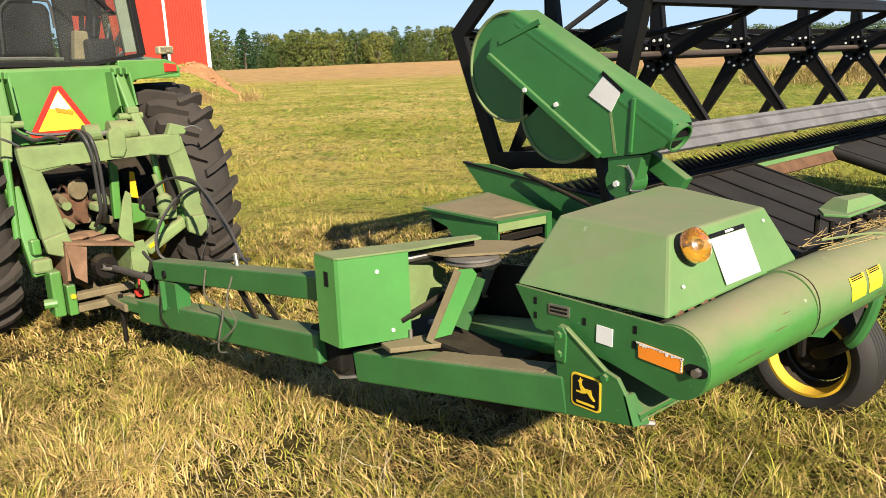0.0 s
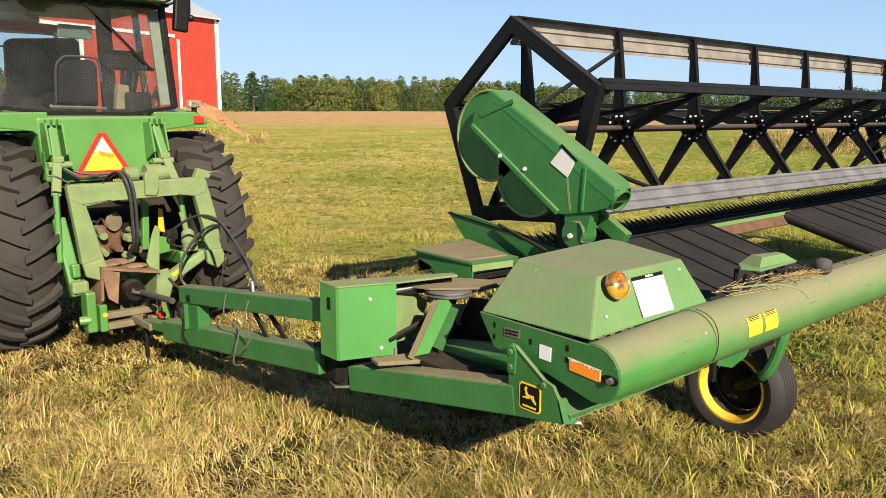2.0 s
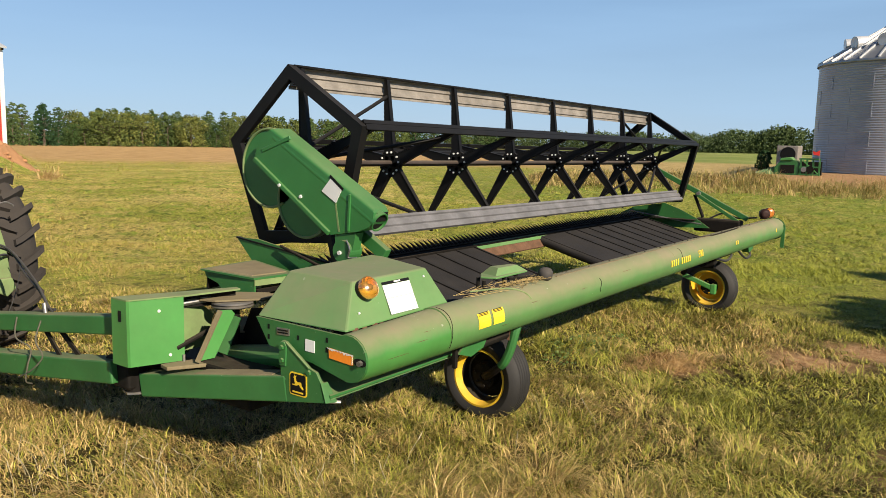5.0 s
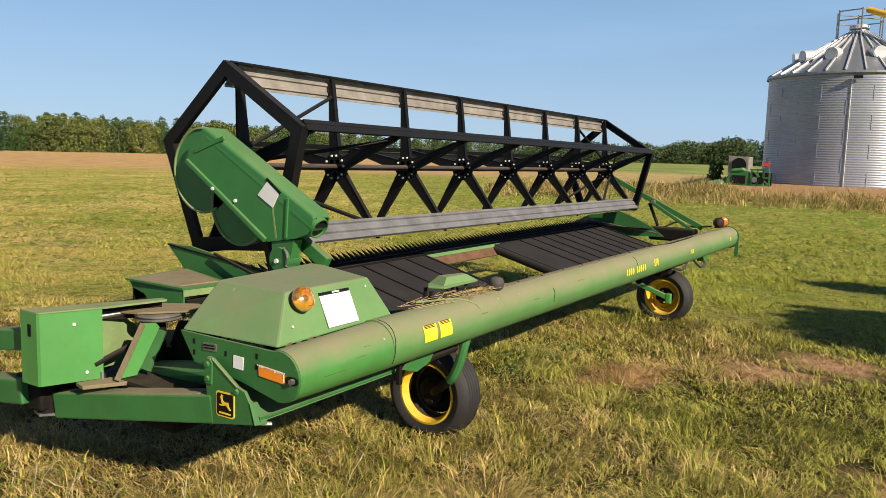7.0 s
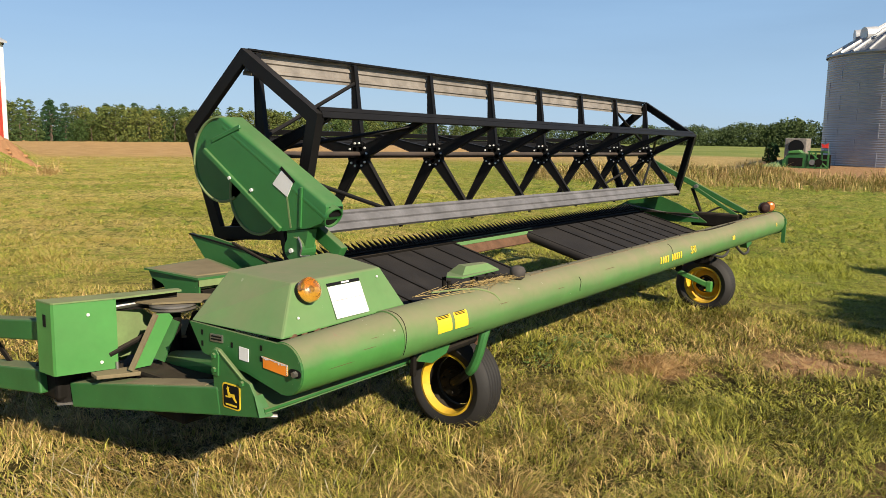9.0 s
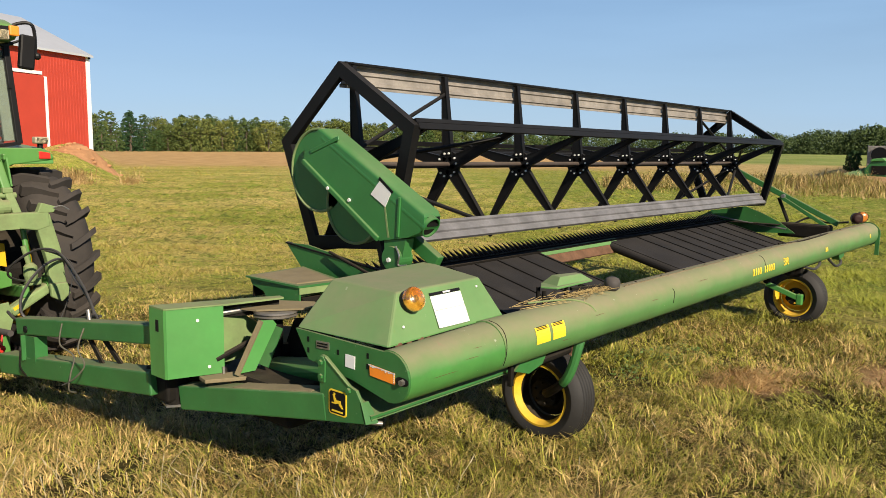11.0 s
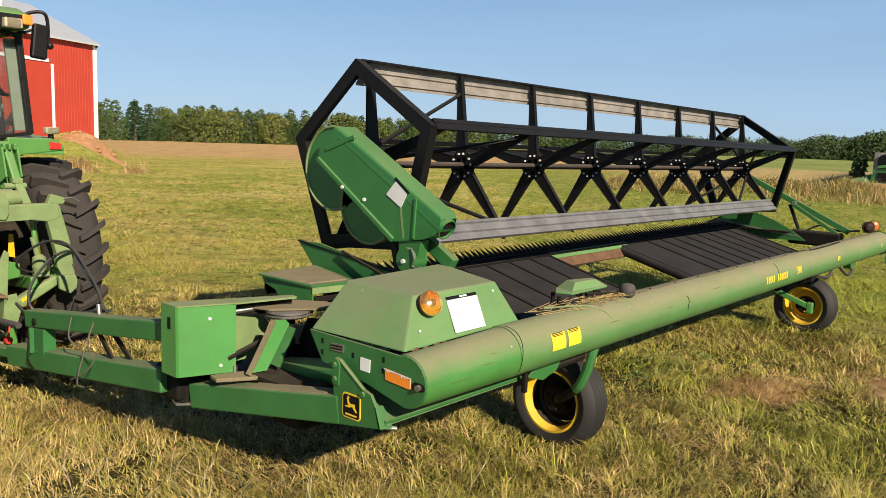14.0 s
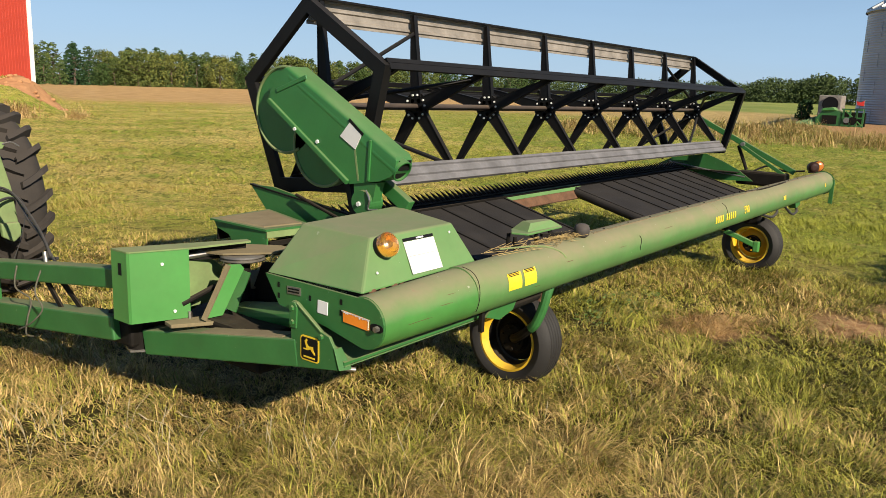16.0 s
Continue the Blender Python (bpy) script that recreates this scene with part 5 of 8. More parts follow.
def build_reel_drive():
    pan = [(1.945, 1.985), (1.93, 2.06), (1.86, 2.15), (1.78, 2.205), (1.72, 2.215), (0.775, 1.690), (0.755, 1.655), (0.762, 1.590), (0.80, 1.552), (0.90, 1.514), (1.06, 1.488), (1.155, 1.472)]
    bm = bmesh.new()
    lo = [bm.verts.new((0.945, y, z)) for y, z in pan]
    hi = [bm.verts.new((1.10, y, z)) for y, z in pan]
    n = len(pan)
    bm.faces.new(lo)
    bm.faces.new(hi[::-1])
    for k in range(n):
        bm.faces.new((lo[k], hi[k], hi[(k + 1) % n], lo[(k + 1) % n]))
    bmesh.ops.recalc_face_normals(bm, faces=bm.faces)
    bm.edges.ensure_lookup_table()
    rim = [e for e in bm.edges if all(abs(v.co.x - 0.945) < 1e-5 for v in e.verts)]
    top = [e for e in rim if e.calc_length() > 0.6 and all(v.co.z > 1.66 for v in e.verts)]
    bmesh.ops.bevel(bm, geom=top, offset=0.07, segments=5, affect="EDGES", profile=0.5)
    cover = part("reel_drive_cover", bm, COVER, wr, "green pressed-steel cover of the reel drive", smooth=35)

    def disc(cy, cz, r, x0, x1, a0, a1):
        pts = [(cy + r * math.cos(radians(a0 + (a1 - a0) * k / 36)), cz + r * math.sin(radians(a0 + (a1 - a0) * k / 36))) for k in range(37)]
        return prism(pts, "x", x0, x1)
    up = part("upper_sprocket_cover", disc(1.865, 1.917, 0.303, 1.02, 1.10, 0, 348), COVER, cover)
    low = part("lower_sprocket_cover", disc(1.49, 1.692, 0.28, 1.02, 1.09, 0, 348), COVER, cover)
    for cy, cz, r, a0, a1, par in ((1.865, 1.917, 0.303, -120, 128, up), (1.49, 1.692, 0.28, -130, 60, low)):
        pts = [(1.018, cy + (r - 0.006) * math.cos(radians(a0 + (a1 - a0) * k / 20)), cz + (r - 0.006) * math.sin(radians(a0 + (a1 - a0) * k / 20))) for k in range(21)]
        part("rolled_edge", pipe(pts, 0.011, 6, 2), PALE, par)
    part("stiffener", beam((0.938, 1.94, 1.985), (0.938, 1.165, 1.482), 0.035, 0.028, (-1, 0, 0), bev=0.006), COVER, cover)
    part("cross_rib", beam((0.942, 0.985, 1.51), (0.942, 0.97, 1.77), 0.022, 0.014, (-1, 0, 0), bev=0.004), COVER, cover)
    part("top_rib", beam((0.944, 1.86, 2.05), (0.944, 1.56, 2.15), 0.030, 0.012, (-1, 0, 0), bev=0.004), COVER, cover)
    roll = part("rolled_top", cyl((1.015, 1.745, 2.149), (1.015, 0.772, 1.592), 0.0715, seg=36), COVER, cover, "rolled top edge", smooth=40)
    end = Vector((1.015, 0.772, 1.592))
    along = Vector((0, -0.868, -0.497))
    # black disc on the solid end stands for the shade inside the roll
    part("rolled_mouth", cyl(end - along * 0.01, end + along * 0.003, 0.062, seg=28), DECALB, roll, "black disc for the shade inside the open roll")
    part("rolled_rim", lathe([(-0.012, 0.064), (-0.012, 0.0725), (0.012, 0.0725), (0.012, 0.064)], (0, 0, 0), "z", 36), COVER, roll, smooth=40)
    lip = roll.children[-1]
    lip.matrix_basis = Matrix.Translation(end + along * 0.006 - BASE[roll.name]) @ along.to_track_quat("Z", "Y").to_matrix().to_4x4()
    # black strip for the shade in the cover's open lower end
    part("open_end", prism([(0.750, 1.652), (0.757, 1.592), (0.772, 1.590), (0.768, 1.630), (0.778, 1.668)], "x", 0.975, 1.090), DECALB, cover)
    lab = part("label", prism([(1.145, 1.878), (1.042, 1.803), (1.102, 1.702), (1.239, 1.779)], "x", 0.9395, 0.9455), WHITE, cover, "worn white instruction label")
    part("label_header", prism([(1.154, 1.896), (1.031, 1.806), (1.040, 1.792), (1.163, 1.880)], "x", 0.9385, 0.9455), DECALB, cover)
    part("paint_run", prism([(1.115, 1.70), (1.100, 1.70), (1.066, 1.50), (1.083, 1.50)], "x", 0.9435, 0.9455), PALE, cover, "washed streak")
    bolts([(0.944, 1.45, 1.727), (0.926, 1.653, 1.80)], 0.014, 0.012, (-1, 0, 0), cover, CHROME)
    # pivot casting and near reel arm
    pv = part("reel_pivot", cyl((0.93, 1.04, 1.365), (1.06, 1.04, 1.365), 0.08, seg=24), PAINT, wr, "green reel pivot casting")
    part("pivot_bolt", cyl((0.915, 1.05, 1.355), (0.935, 1.05, 1.355), 0.016, seg=6), CHROME, pv)
    part("pivot_neck", prism([(1.12, 1.34), (1.13, 1.48), (0.93, 1.50), (0.97, 1.34)], "x", 0.96, 1.04), PAINT, pv)
    part("pivot_wire", pipe([(0.93, 0.99, 1.45), (0.92, 0.95, 1.39), (0.93, 0.97, 1.33), (0.94, 0.90, 1.335)], 0.006, 6), STEEL, pv)
    part("near_reel_arm", beam((1.14, 1.84, 1.94), (1.14, 0.80, 1.34), 0.06, 0.09, bev=0.006), PAINT, wr, "green near reel arm")
    part("lift_strut", beam((1.02, 1.23, 1.47), (1.02, 1.15, 1.18), 0.045, 0.045), BLACK, wr)


build_reel_drive()

# ---- tractor ----
TX, AY, AZ = -0.40, 5.52, 0.92
tr = thing("tractor", (TX, 6.6, 0.0), "green row-crop tractor with a glazed cab and lugged rear tyres", "tractor")


def build_rear_wheel(cx, side):
    R, w = 0.885, 0.50
    prof = [(-w / 2 + 0.03, 0.56), (-w / 2 - 0.005, 0.62), (-w / 2 - 0.01, 0.70), (-w / 2 + 0.02, 0.79), (-w / 2 + 0.07, 0.845), (-0.12, 0.872), (0, 0.878), (0.12, 0.872), (w / 2 - 0.07, 0.845), (w / 2 - 0.02, 0.79), (w / 2 + 0.01, 0.70), (w / 2 + 0.005, 0.62), (w / 2 - 0.03, 0.56)]
    bm = lathe(prof, (cx, AY, AZ), "x", 72)
    wheel = part("rear_wheel", cyl((cx - 0.18 * side, AY, AZ), (cx + 0.02 * side, AY, AZ), 0.17, seg=28), YELLOW, tr, "large rear wheel")
    part("tyre", bm, RUBBER, wheel, "dusty black tractor tyre with deep lugs", smooth=30)
    # herringbone lugs, the two sides half a pitch apart
    n = 25
    for s in (-1, 1):
        lug = bmesh.new()
        secs = []
        for j in range(5):
            f = j / 4
            xx = s * (-0.015 + f * (w / 2 + 0.015))
            a = -0.17 * f ** 1.2
            rin = 0.862 - 0.07 * max(0, f - 0.55) / 0.45
            rout = 0.925 - 0.035 * max(0, f - 0.7) / 0.3
            ha = 0.028 + 0.004 * f
            ring = [(cx + xx, AY + rr * math.cos(a + sg * ww), AZ + rr * math.sin(a + sg * ww)) for rr, ww in ((rin, ha * 1.2), (rout, ha)) for sg in (-1, 1)]
            secs.append([lug.verts.new(v) for v in ring])
        for u, v in zip(secs, secs[1:]):
            for p, q in ((0, 1), (1, 3), (3, 2), (2, 0)):
                lug.faces.new((u[p], u[q], v[q], v[p]))
        lug.faces.new([secs[0][j] for j in (0, 1, 3, 2)])
        lug.faces.new([secs[-1][j] for j in (0, 2, 3, 1)])
        first = part("lug", lug, RUBBER, wheel, keep=(cx, AY, AZ))
        for k in range(n):
            turn = Matrix.Rotation(2 * math.pi * (k + (0.5 if s > 0 else 0)) / n, 4, "X")
            if k:
                share(first, "lug", (cx, AY, AZ), wheel, turn)
            else:
                first.matrix_basis = first.matrix_basis @ turn
    o = side
    rim = [(o * 0.235, 0.585), (o * 0.25, 0.575), (o * 0.24, 0.55), (o * 0.12, 0.53), (o * -0.02, 0.50), (o * -0.06, 0.30), (o * -0.06, 0.12), (o * -0.08, 0.12), (o * -0.09, 0.30), (o * -0.05, 0.52), (o * -0.24, 0.55), (o * -0.235, 0.585)]
    part("rim", lathe(rim, (cx, AY, AZ), "x", 48), YELLOW, wheel, "yellow cast wheel centre and rim", smooth=35)
    part("axle_stub", cyl((cx, AY, AZ), (cx + 0.47 * side, AY, AZ), 0.055, seg=18), DARK, wheel, "greasy axle end")
    part("axle_cap", cyl((cx + 0.16 * side, AY, AZ), (cx + 0.30 * side, AY, AZ), 0.13, seg=20), YELLOW, wheel)


build_rear_wheel(-1.215, -1)
build_rear_wheel(0.455, 1)


def build_body():
    part("final_drive", cyl((0.0, AY, AZ), (0.27, AY, AZ), 0.30, 0.40, seg=28), DARK, tr, "dark greasy final drive housing")
    part("rear_axle", cyl((-1.05, AY, AZ), (0.28, AY, AZ), 0.15, seg=20), DARK, tr)
    part("transmission", box((TX, 5.9, 0.95), (0.62, 1.5, 0.62), bev=0.05), DARK, tr, "dark greasy transmission housing")
    part("rear_housing", box((TX, 5.08, 0.98), (0.52, 0.30, 0.50), bev=0.05), DARK, tr)
    # fuel tank and rear panel under the window
    verts = [(-0.955, 5.09, 2.0), (0.05, 5.09, 2.0), (0.03, 5.07, 1.58), (-0.10, 5.06, 1.47), (-0.75, 5.06, 1.45), (-0.93, 5.07, 1.48)]
    back = [(x, 5.75, z) for x, y, z in verts]
    part("fuel_tank", solid(verts + back, [tuple(range(6)), tuple(range(11, 5, -1))] + [(k, k + 6, (k + 1) % 6 + 6, (k + 1) % 6) for k in range(6)], bev=0.025), TRACTOR, tr, "bright green fuel tank under the cab")
    part("tank_step", box((-0.885, 5.07, 1.60), (0.10, 0.14, 0.26), bev=0.02), TRACTOR, tr)
    part("tank_step", box((-0.02, 5.07, 1.70), (0.10, 0.12, 0.24), bev=0.02), TRACTOR, tr)
    # hood and front axle
    part("engine_hood", prism([(6.75, 1.25), (6.75, 2.02), (7.6, 1.95), (9.0, 1.75), (9.1, 1.2)], "x", TX - 0.38, TX + 0.38, bev=0.06), TRACTOR, tr, "green engine hood")
    part("front_frame", box((TX, 7.9, 0.95), (0.5, 2.2, 0.45), bev=0.04), DARK, tr)
    part("front_axle", box((TX, 8.45, 0.68), (1.5, 0.2, 0.2), bev=0.03), TRACTOR, tr)
    for s in (-1, 1):
        c = (TX + s * 0.85, 8.45, 0.66)
        wl = part("front_wheel", lathe([(-0.17, 0.36), (-0.2, 0.45), (-0.19, 0.56), (-0.1, 0.65), (0.1, 0.65), (0.19, 0.56), (0.2, 0.45), (0.17, 0.36)], c, "x", 40), RUBBER, tr, "front tyre")
        part("rim", lathe([(-0.17, 0.37), (-0.05, 0.33), (-0.02, 0.05), (0.02, 0.05), (0.05, 0.33), (0.17, 0.37)], c, "x", 32), YELLOW, wl)
    # fenders
    for s, x0, x1 in ((-1, -1.36, -0.90), (1, 0.06, 0.52)):
        prof = [(5.10, 1.885), (5.12, 1.975), (5.30, 2.03), (5.9, 2.07), (6.3, 1.97), (6.55, 1.72), (6.48, 1.70), (6.22, 1.92), (5.9, 2.015), (5.32, 1.97), (5.20, 1.90)]
        fe = part("fender", prism(prof, "x", x0, x1, bev=0.012), TRACTOR, tr, "bright green fender")
        skirt = [(0.02, 2.035), (0.40, 2.035), (0.485, 2.0), (0.52, 1.95), (0.50, 1.925), (0.30, 1.90), (0.14, 1.88), (0.05, 1.80), (0.02, 1.80)]
        part("fender_skirt", prism([(u if s > 0 else -0.84 - u, v) for u, v in skirt], "y", 5.095, 5.125, bev=0.010), TRACTOR, fe)
        xl = x1 - 0.140 if s > 0 else x0 + 0.03
        part("tail_lamp", prism([(xl, 1.935), (xl + 0.10, 1.935), (xl + 0.10, 1.99), (xl, 2.005)], "y", 5.078, 5.098, bev=0.004), REDREF, fe, "red tail lamp")
        xw = 0.46 if s > 0 else -1.40
        wl = part("work_lamp", box((xw, 5.24, 2.105), (0.125, 0.09, 0.065), bev=0.014), CREAM, fe, "cream work lamp on the fender")
        part("lamp_glass", box((xw, 5.191, 2.105), (0.105, 0.012, 0.05)), LENS, wl)
        part("lamp_foot", cyl((xw, 5.25, 2.0), (xw, 5.25, 2.08), 0.025, seg=10), BLACK, wl)
    # warning triangle on the tank
    cx, y, z0, z1 = -0.468, 5.02, 1.525, 1.855
    base = part("warning_triangle", prism([(cx - 0.250, z0 - 0.005), (cx - 0.230, z0 - 0.03), (cx + 0.230, z0 - 0.03), (cx + 0.250, z0 + 0.0), (cx + 0.03, z1 + 0.02), (cx - 0.03, z1 + 0.02)], "y", y, y + 0.006), TRACTOR, tr, "slow-vehicle triangle, red edge, yellow and white faded field")
    part("red_border", prism([(cx - 0.232, z0 + 0.0), (cx - 0.212, z0 - 0.02), (cx + 0.212, z0 - 0.02), (cx + 0.232, z0 + 0.0), (cx + 0.03, z1 + 0.01), (cx - 0.03, z1 + 0.01)], "y", y - 0.004, y + 0.001), REDREF, base)
    part("faded_field", prism([(cx - 0.172, z0 + 0.022), (cx + 0.172, z0 + 0.022), (cx, z1 - 0.02)], "y", y - 0.007, y - 0.003), DECALY, base)
    part("bleached_tip", prism([(cx - 0.075, z0 + 0.185), (cx + 0.01, z0 + 0.165), (cx + 0.072, z0 + 0.175), (cx, z1 - 0.03)], "y", y - 0.010, y - 0.006), WHITE, base)
    part("torn_flap", prism([(cx - 0.04, z0 + 0.19), (cx + 0.09, z0 + 0.155), (cx + 0.08, z0 + 0.13), (cx - 0.03, z0 + 0.155)], "y", y - 0.014, y - 0.010), ORANGE, base)
    part("triangle_post", box((cx, y + 0.03, 1.62), (0.06, 0.05, 0.05)), TRACTOR, base)


build_body()


def build_cab():
    zt, zb = 2.96, 2.05
    yb, yf = 5.28, 6.80
    # lower sill in three facets, following the window's bent foot
    part("cab_sill", prism([(-1.30, 2.07), (-0.84, 2.015), (-0.13, 2.0), (0.29, 2.06), (0.285, 2.09), (-0.13, 2.03), (-0.84, 2.045), (-1.29, 2.10)], "y", yb - 0.03, yb + 0.04), BLACK, tr, "black window sill")
    part("cab_floor", box((-0.48, 6.05, 1.92), (1.45, 1.45, 0.12), bev=0.02), BLACK, tr)
    posts = {"rl": ((-1.30, yb, 2.08), (-1.20, yb + 0.02, 2.98)), "rr": ((0.285, yb, 2.07), (0.215, yb + 0.02, 2.98)), "fl": ((-1.18, yf, 2.0), (-1.12, yf, 2.98)), "fr": ((0.22, yf, 2.0), (0.16, yf, 2.98)),
             "ml": ((-1.30, 6.05, 2.0), (-1.22, 6.05, 2.98)), "mr": ((0.33, 6.05, 2.0), (0.25, 6.05, 2.98))}
    for k, (p, q) in posts.items():
        part("cab_post", beam(p, q, 0.055, 0.055, (0, 1, 0), bev=0.008), BLACK, tr, "black cab post")
    for s, x in ((1, 0.20), (-1, -1.19)):
        part("post_trim", beam((x + 0.035 * s, yb + 0.05, 2.10), (x - 0.03 * s, yb + 0.06, 2.92), 0.13, 0.03, (0, 1, 0)), material("grey_green_trim", (0.17, 0.20, 0.15), 0.7, var=0.1), tr, "grey-green inner post trim")

    def pane(name, pts, d, parent, label=""):
        bm = bmesh.new()
        d = Vector(d)
        lo = [bm.verts.new(Vector(p)) for p in pts]
        hi = [bm.verts.new(Vector(p) + d) for p in pts]
        bm.faces.new(lo)
        bm.faces.new(hi[::-1])
        n = len(pts)
        for k in range(n):
            bm.faces.new((lo[k], hi[k], hi[(k + 1) % n], lo[(k + 1) % n]))
        o = part(name, bm, PANE, parent, label)
        o.visible_shadow = False
        return o
    win = part("rear_window", prism([(-1.265, 2.95), (0.19, 2.95), (0.19, 2.975), (-1.265, 2.975)], "y", yb - 0.005, yb + 0.02), BLACK, tr, "rear cab window with a film of dust and painted reflection")
    pane("pane", [(-1.27, yb, 2.10), (-0.84, yb, 2.045), (-0.13, yb, 2.03), (0.262, yb, 2.09), (0.195, yb + 0.02, 2.955), (-1.185, yb + 0.02, 2.955)], (0, 0.006, 0), win, "glass with a grey film of dust and painted reflection")
    part("wiper_arm", beam((-0.46, yb - 0.02, 2.955), (0.06, yb - 0.02, 2.42), 0.010, 0.012), BLACK, win)
    part("wiper_blade", beam((-0.40, yb - 0.012, 2.91), (0.10, yb - 0.012, 2.40), 0.008, 0.014), BLACK, win)
    part("window_handle", pipe([(-1.20, yb - 0.02, 2.50), (-1.205, yb - 0.05, 2.46), (-1.215, yb - 0.05, 2.28), (-1.21, yb - 0.02, 2.25)], 0.012, 6), BLACK, win)
    for x, z in ((0.225, 2.60), (-1.20, 2.62)):
        part("hinge", box((x, yb - 0.015, z), (0.03, 0.03, 0.05)), BLACK, win)
    side = part("side_window", box((-1.27, 6.05, 2.985), (0.04, 1.5, 0.03)), BLACK, tr)
    pane("pane", [(-1.30, yb + 0.04, 2.08), (-1.20, yb + 0.04, 2.96), (-1.14, yf, 2.96), (-1.20, yf, 2.08)], (0.006, 0, 0), side)
    side = part("side_window", box((0.27, 6.05, 2.985), (0.04, 1.5, 0.03)), BLACK, tr)
    pane("pane", [(0.285, yb + 0.04, 2.08), (0.215, yb + 0.04, 2.96), (0.17, yf, 2.96), (0.23, yf, 2.08)], (-0.006, 0, 0), side)
    wind = part("windscreen", box((-0.48, yf, 2.985), (1.3, 0.04, 0.03)), BLACK, tr)
    pane("pane", [(-1.17, yf, 2.0), (0.21, yf, 2.0), (0.16, yf, 2.96), (-1.12, yf, 2.96)], (0, 0.006, 0), wind)
    # roof
    roof = part("cab_roof", prism([(5.14, 3.0), (5.12, 3.06), (5.16, 3.14), (5.35, 3.20), (6.7, 3.21), (7.0, 3.12), (7.05, 3.03), (6.9, 2.99), (5.3, 2.985)], "x", -1.29, 0.275, bev=0.045), TRACTOR, tr, "bright green cab roof")
    part("roof_cap", prism([(5.5, 3.19), (5.6, 3.235), (6.6, 3.24), (6.75, 3.19)], "x", -1.15, 0.22, bev=0.02), WHITE, roof, "pale roof cap")
    part("headliner", box((-0.48, 6.1, 2.965), (1.35, 1.5, 0.03)), BLACK, roof)
    for x in (-0.885, 0.06):
        part("lamp_recess", box((x, 5.135, 3.055), (0.245, 0.06, 0.115)), BLACK, roof)
        wl = part("work_lamp", box((x + (0.03 if x > 0 else -0.02), 5.085, 3.030), (0.15, 0.09, 0.085), bev=0.012), CREAM, roof, "roof work lamp")
        part("lamp_glass", box((x + (0.03 if x > 0 else -0.02), 5.036, 3.035), (0.11, 0.012, 0.068)), LENS, wl)
    for x, w in ((-1.19, 0.17), (0.225, 0.085)):
        part("signal_lamp", box((x, 5.118, 3.075), (w, 0.07, 0.09), bev=0.012), ORANGE, roof, "amber signal lamp")
    part("receiver", lathe([(0, 0.0), (0, 0.07), (0.05, 0.07), (0.075, 0.05), (0.08, 0.0)], (0.10, 5.5, 3.23), "z", 20), WHITE, roof, "white receiver dome", smooth=40)
    part("receiver_foot", cyl((0.10, 5.5, 3.17), (0.10, 5.5, 3.24), 0.09, 0.06, 16), WHITE, roof)
    part("antenna", cyl((-0.74, 5.6, 3.2), (-0.74, 5.6, 3.75), 0.008, seg=6), BLACK, roof)
    part("light_bar", box((-0.55, 5.42, 3.215), (0.62, 0.12, 0.03), bev=0.008), WHITE, roof)
    # mirror on its bent arm
    mir = part("mirror", pipe([(0.26, 5.55, 3.10), (0.40, 5.5, 3.19), (0.51, 5.45, 3.20), (0.545, 5.45, 3.10), (0.54, 5.45, 2.90)], 0.016, 8), BLACK, tr, "black mirror on a bent arm")
    part("mirror_head", box((0.46, 5.44, 2.93), (0.145, 0.07, 0.32), Euler((0, radians(6), 0)).to_matrix().to_4x4(), 0.02), BLACK, mir)
    part("mirror_knob", ball((0.545, 5.42, 2.90), 0.035, seg=10), BLACK, mir)
    part("lower_strut", cyl((0.24, 5.5, 2.96), (0.42, 5.46, 3.04), 0.012, seg=8), BLACK, mir)
    # seat, wheel and console inside
    part("dash", box((-0.47, 6.62, 2.08), (0.9, 0.25, 0.30), bev=0.04), BLACK, tr, "dark dashboard")
    part("window_bar", box((-0.80, 6.74, 2.78), (0.80, 0.03, 0.022)), WHITE, tr, "pale bar behind the windscreen")
    part("window_bar", box((-0.80, 6.74, 2.64), (0.80, 0.03, 0.014)), BLACK, tr)
    part("centre_post", beam((-0.075, 5.95, 2.0), (-0.085, 5.95, 2.95), 0.14, 0.06, (0, 1, 0), bev=0.02), SEAT, tr, "dark padded post")
    part("dash_cowl", prism([(-0.84, 2.0), (-0.15, 2.0), (-0.155, 2.70), (-0.19, 2.735), (-0.77, 2.70), (-0.82, 2.66)], "y", 6.46, 6.56, bev=0.02), BLACK, tr, "dark instrument cowl")
    mon = part("monitor", box((0.15, 5.86, 2.50), (0.13, 0.05, 0.17), Euler((0.15, 0, 0.3)).to_matrix().to_4x4(), 0.012), BLACK, tr, "dark display on a stalk")
    part("stalk", cyl((0.15, 5.88, 2.42), (0.08, 5.86, 2.0), 0.014, seg=8), BLACK, mon)
    part("lever", cyl((0.10, 5.60, 2.06), (0.155, 5.55, 2.33), 0.010, seg=8), STEEL, tr)
    part("post_edge", beam((-0.30, 6.74, 2.2), (-0.29, 6.74, 2.80), 0.035, 0.02, (0, 1, 0)), WHITE, tr)
    part("seat_frame", pipe([(-0.72, 5.50, 2.09), (-0.70, 5.48, 2.075), (-0.45, 5.48, 2.07), (-0.26, 5.48, 2.06)], 0.014, 6), STEEL, tr)
    part("control_console", prism([(-0.17, 2.05), (-0.03, 2.05), (-0.04, 2.27), (-0.14, 2.28)], "y", 5.50, 5.60, bev=0.015), TAN, tr, "tan control console")
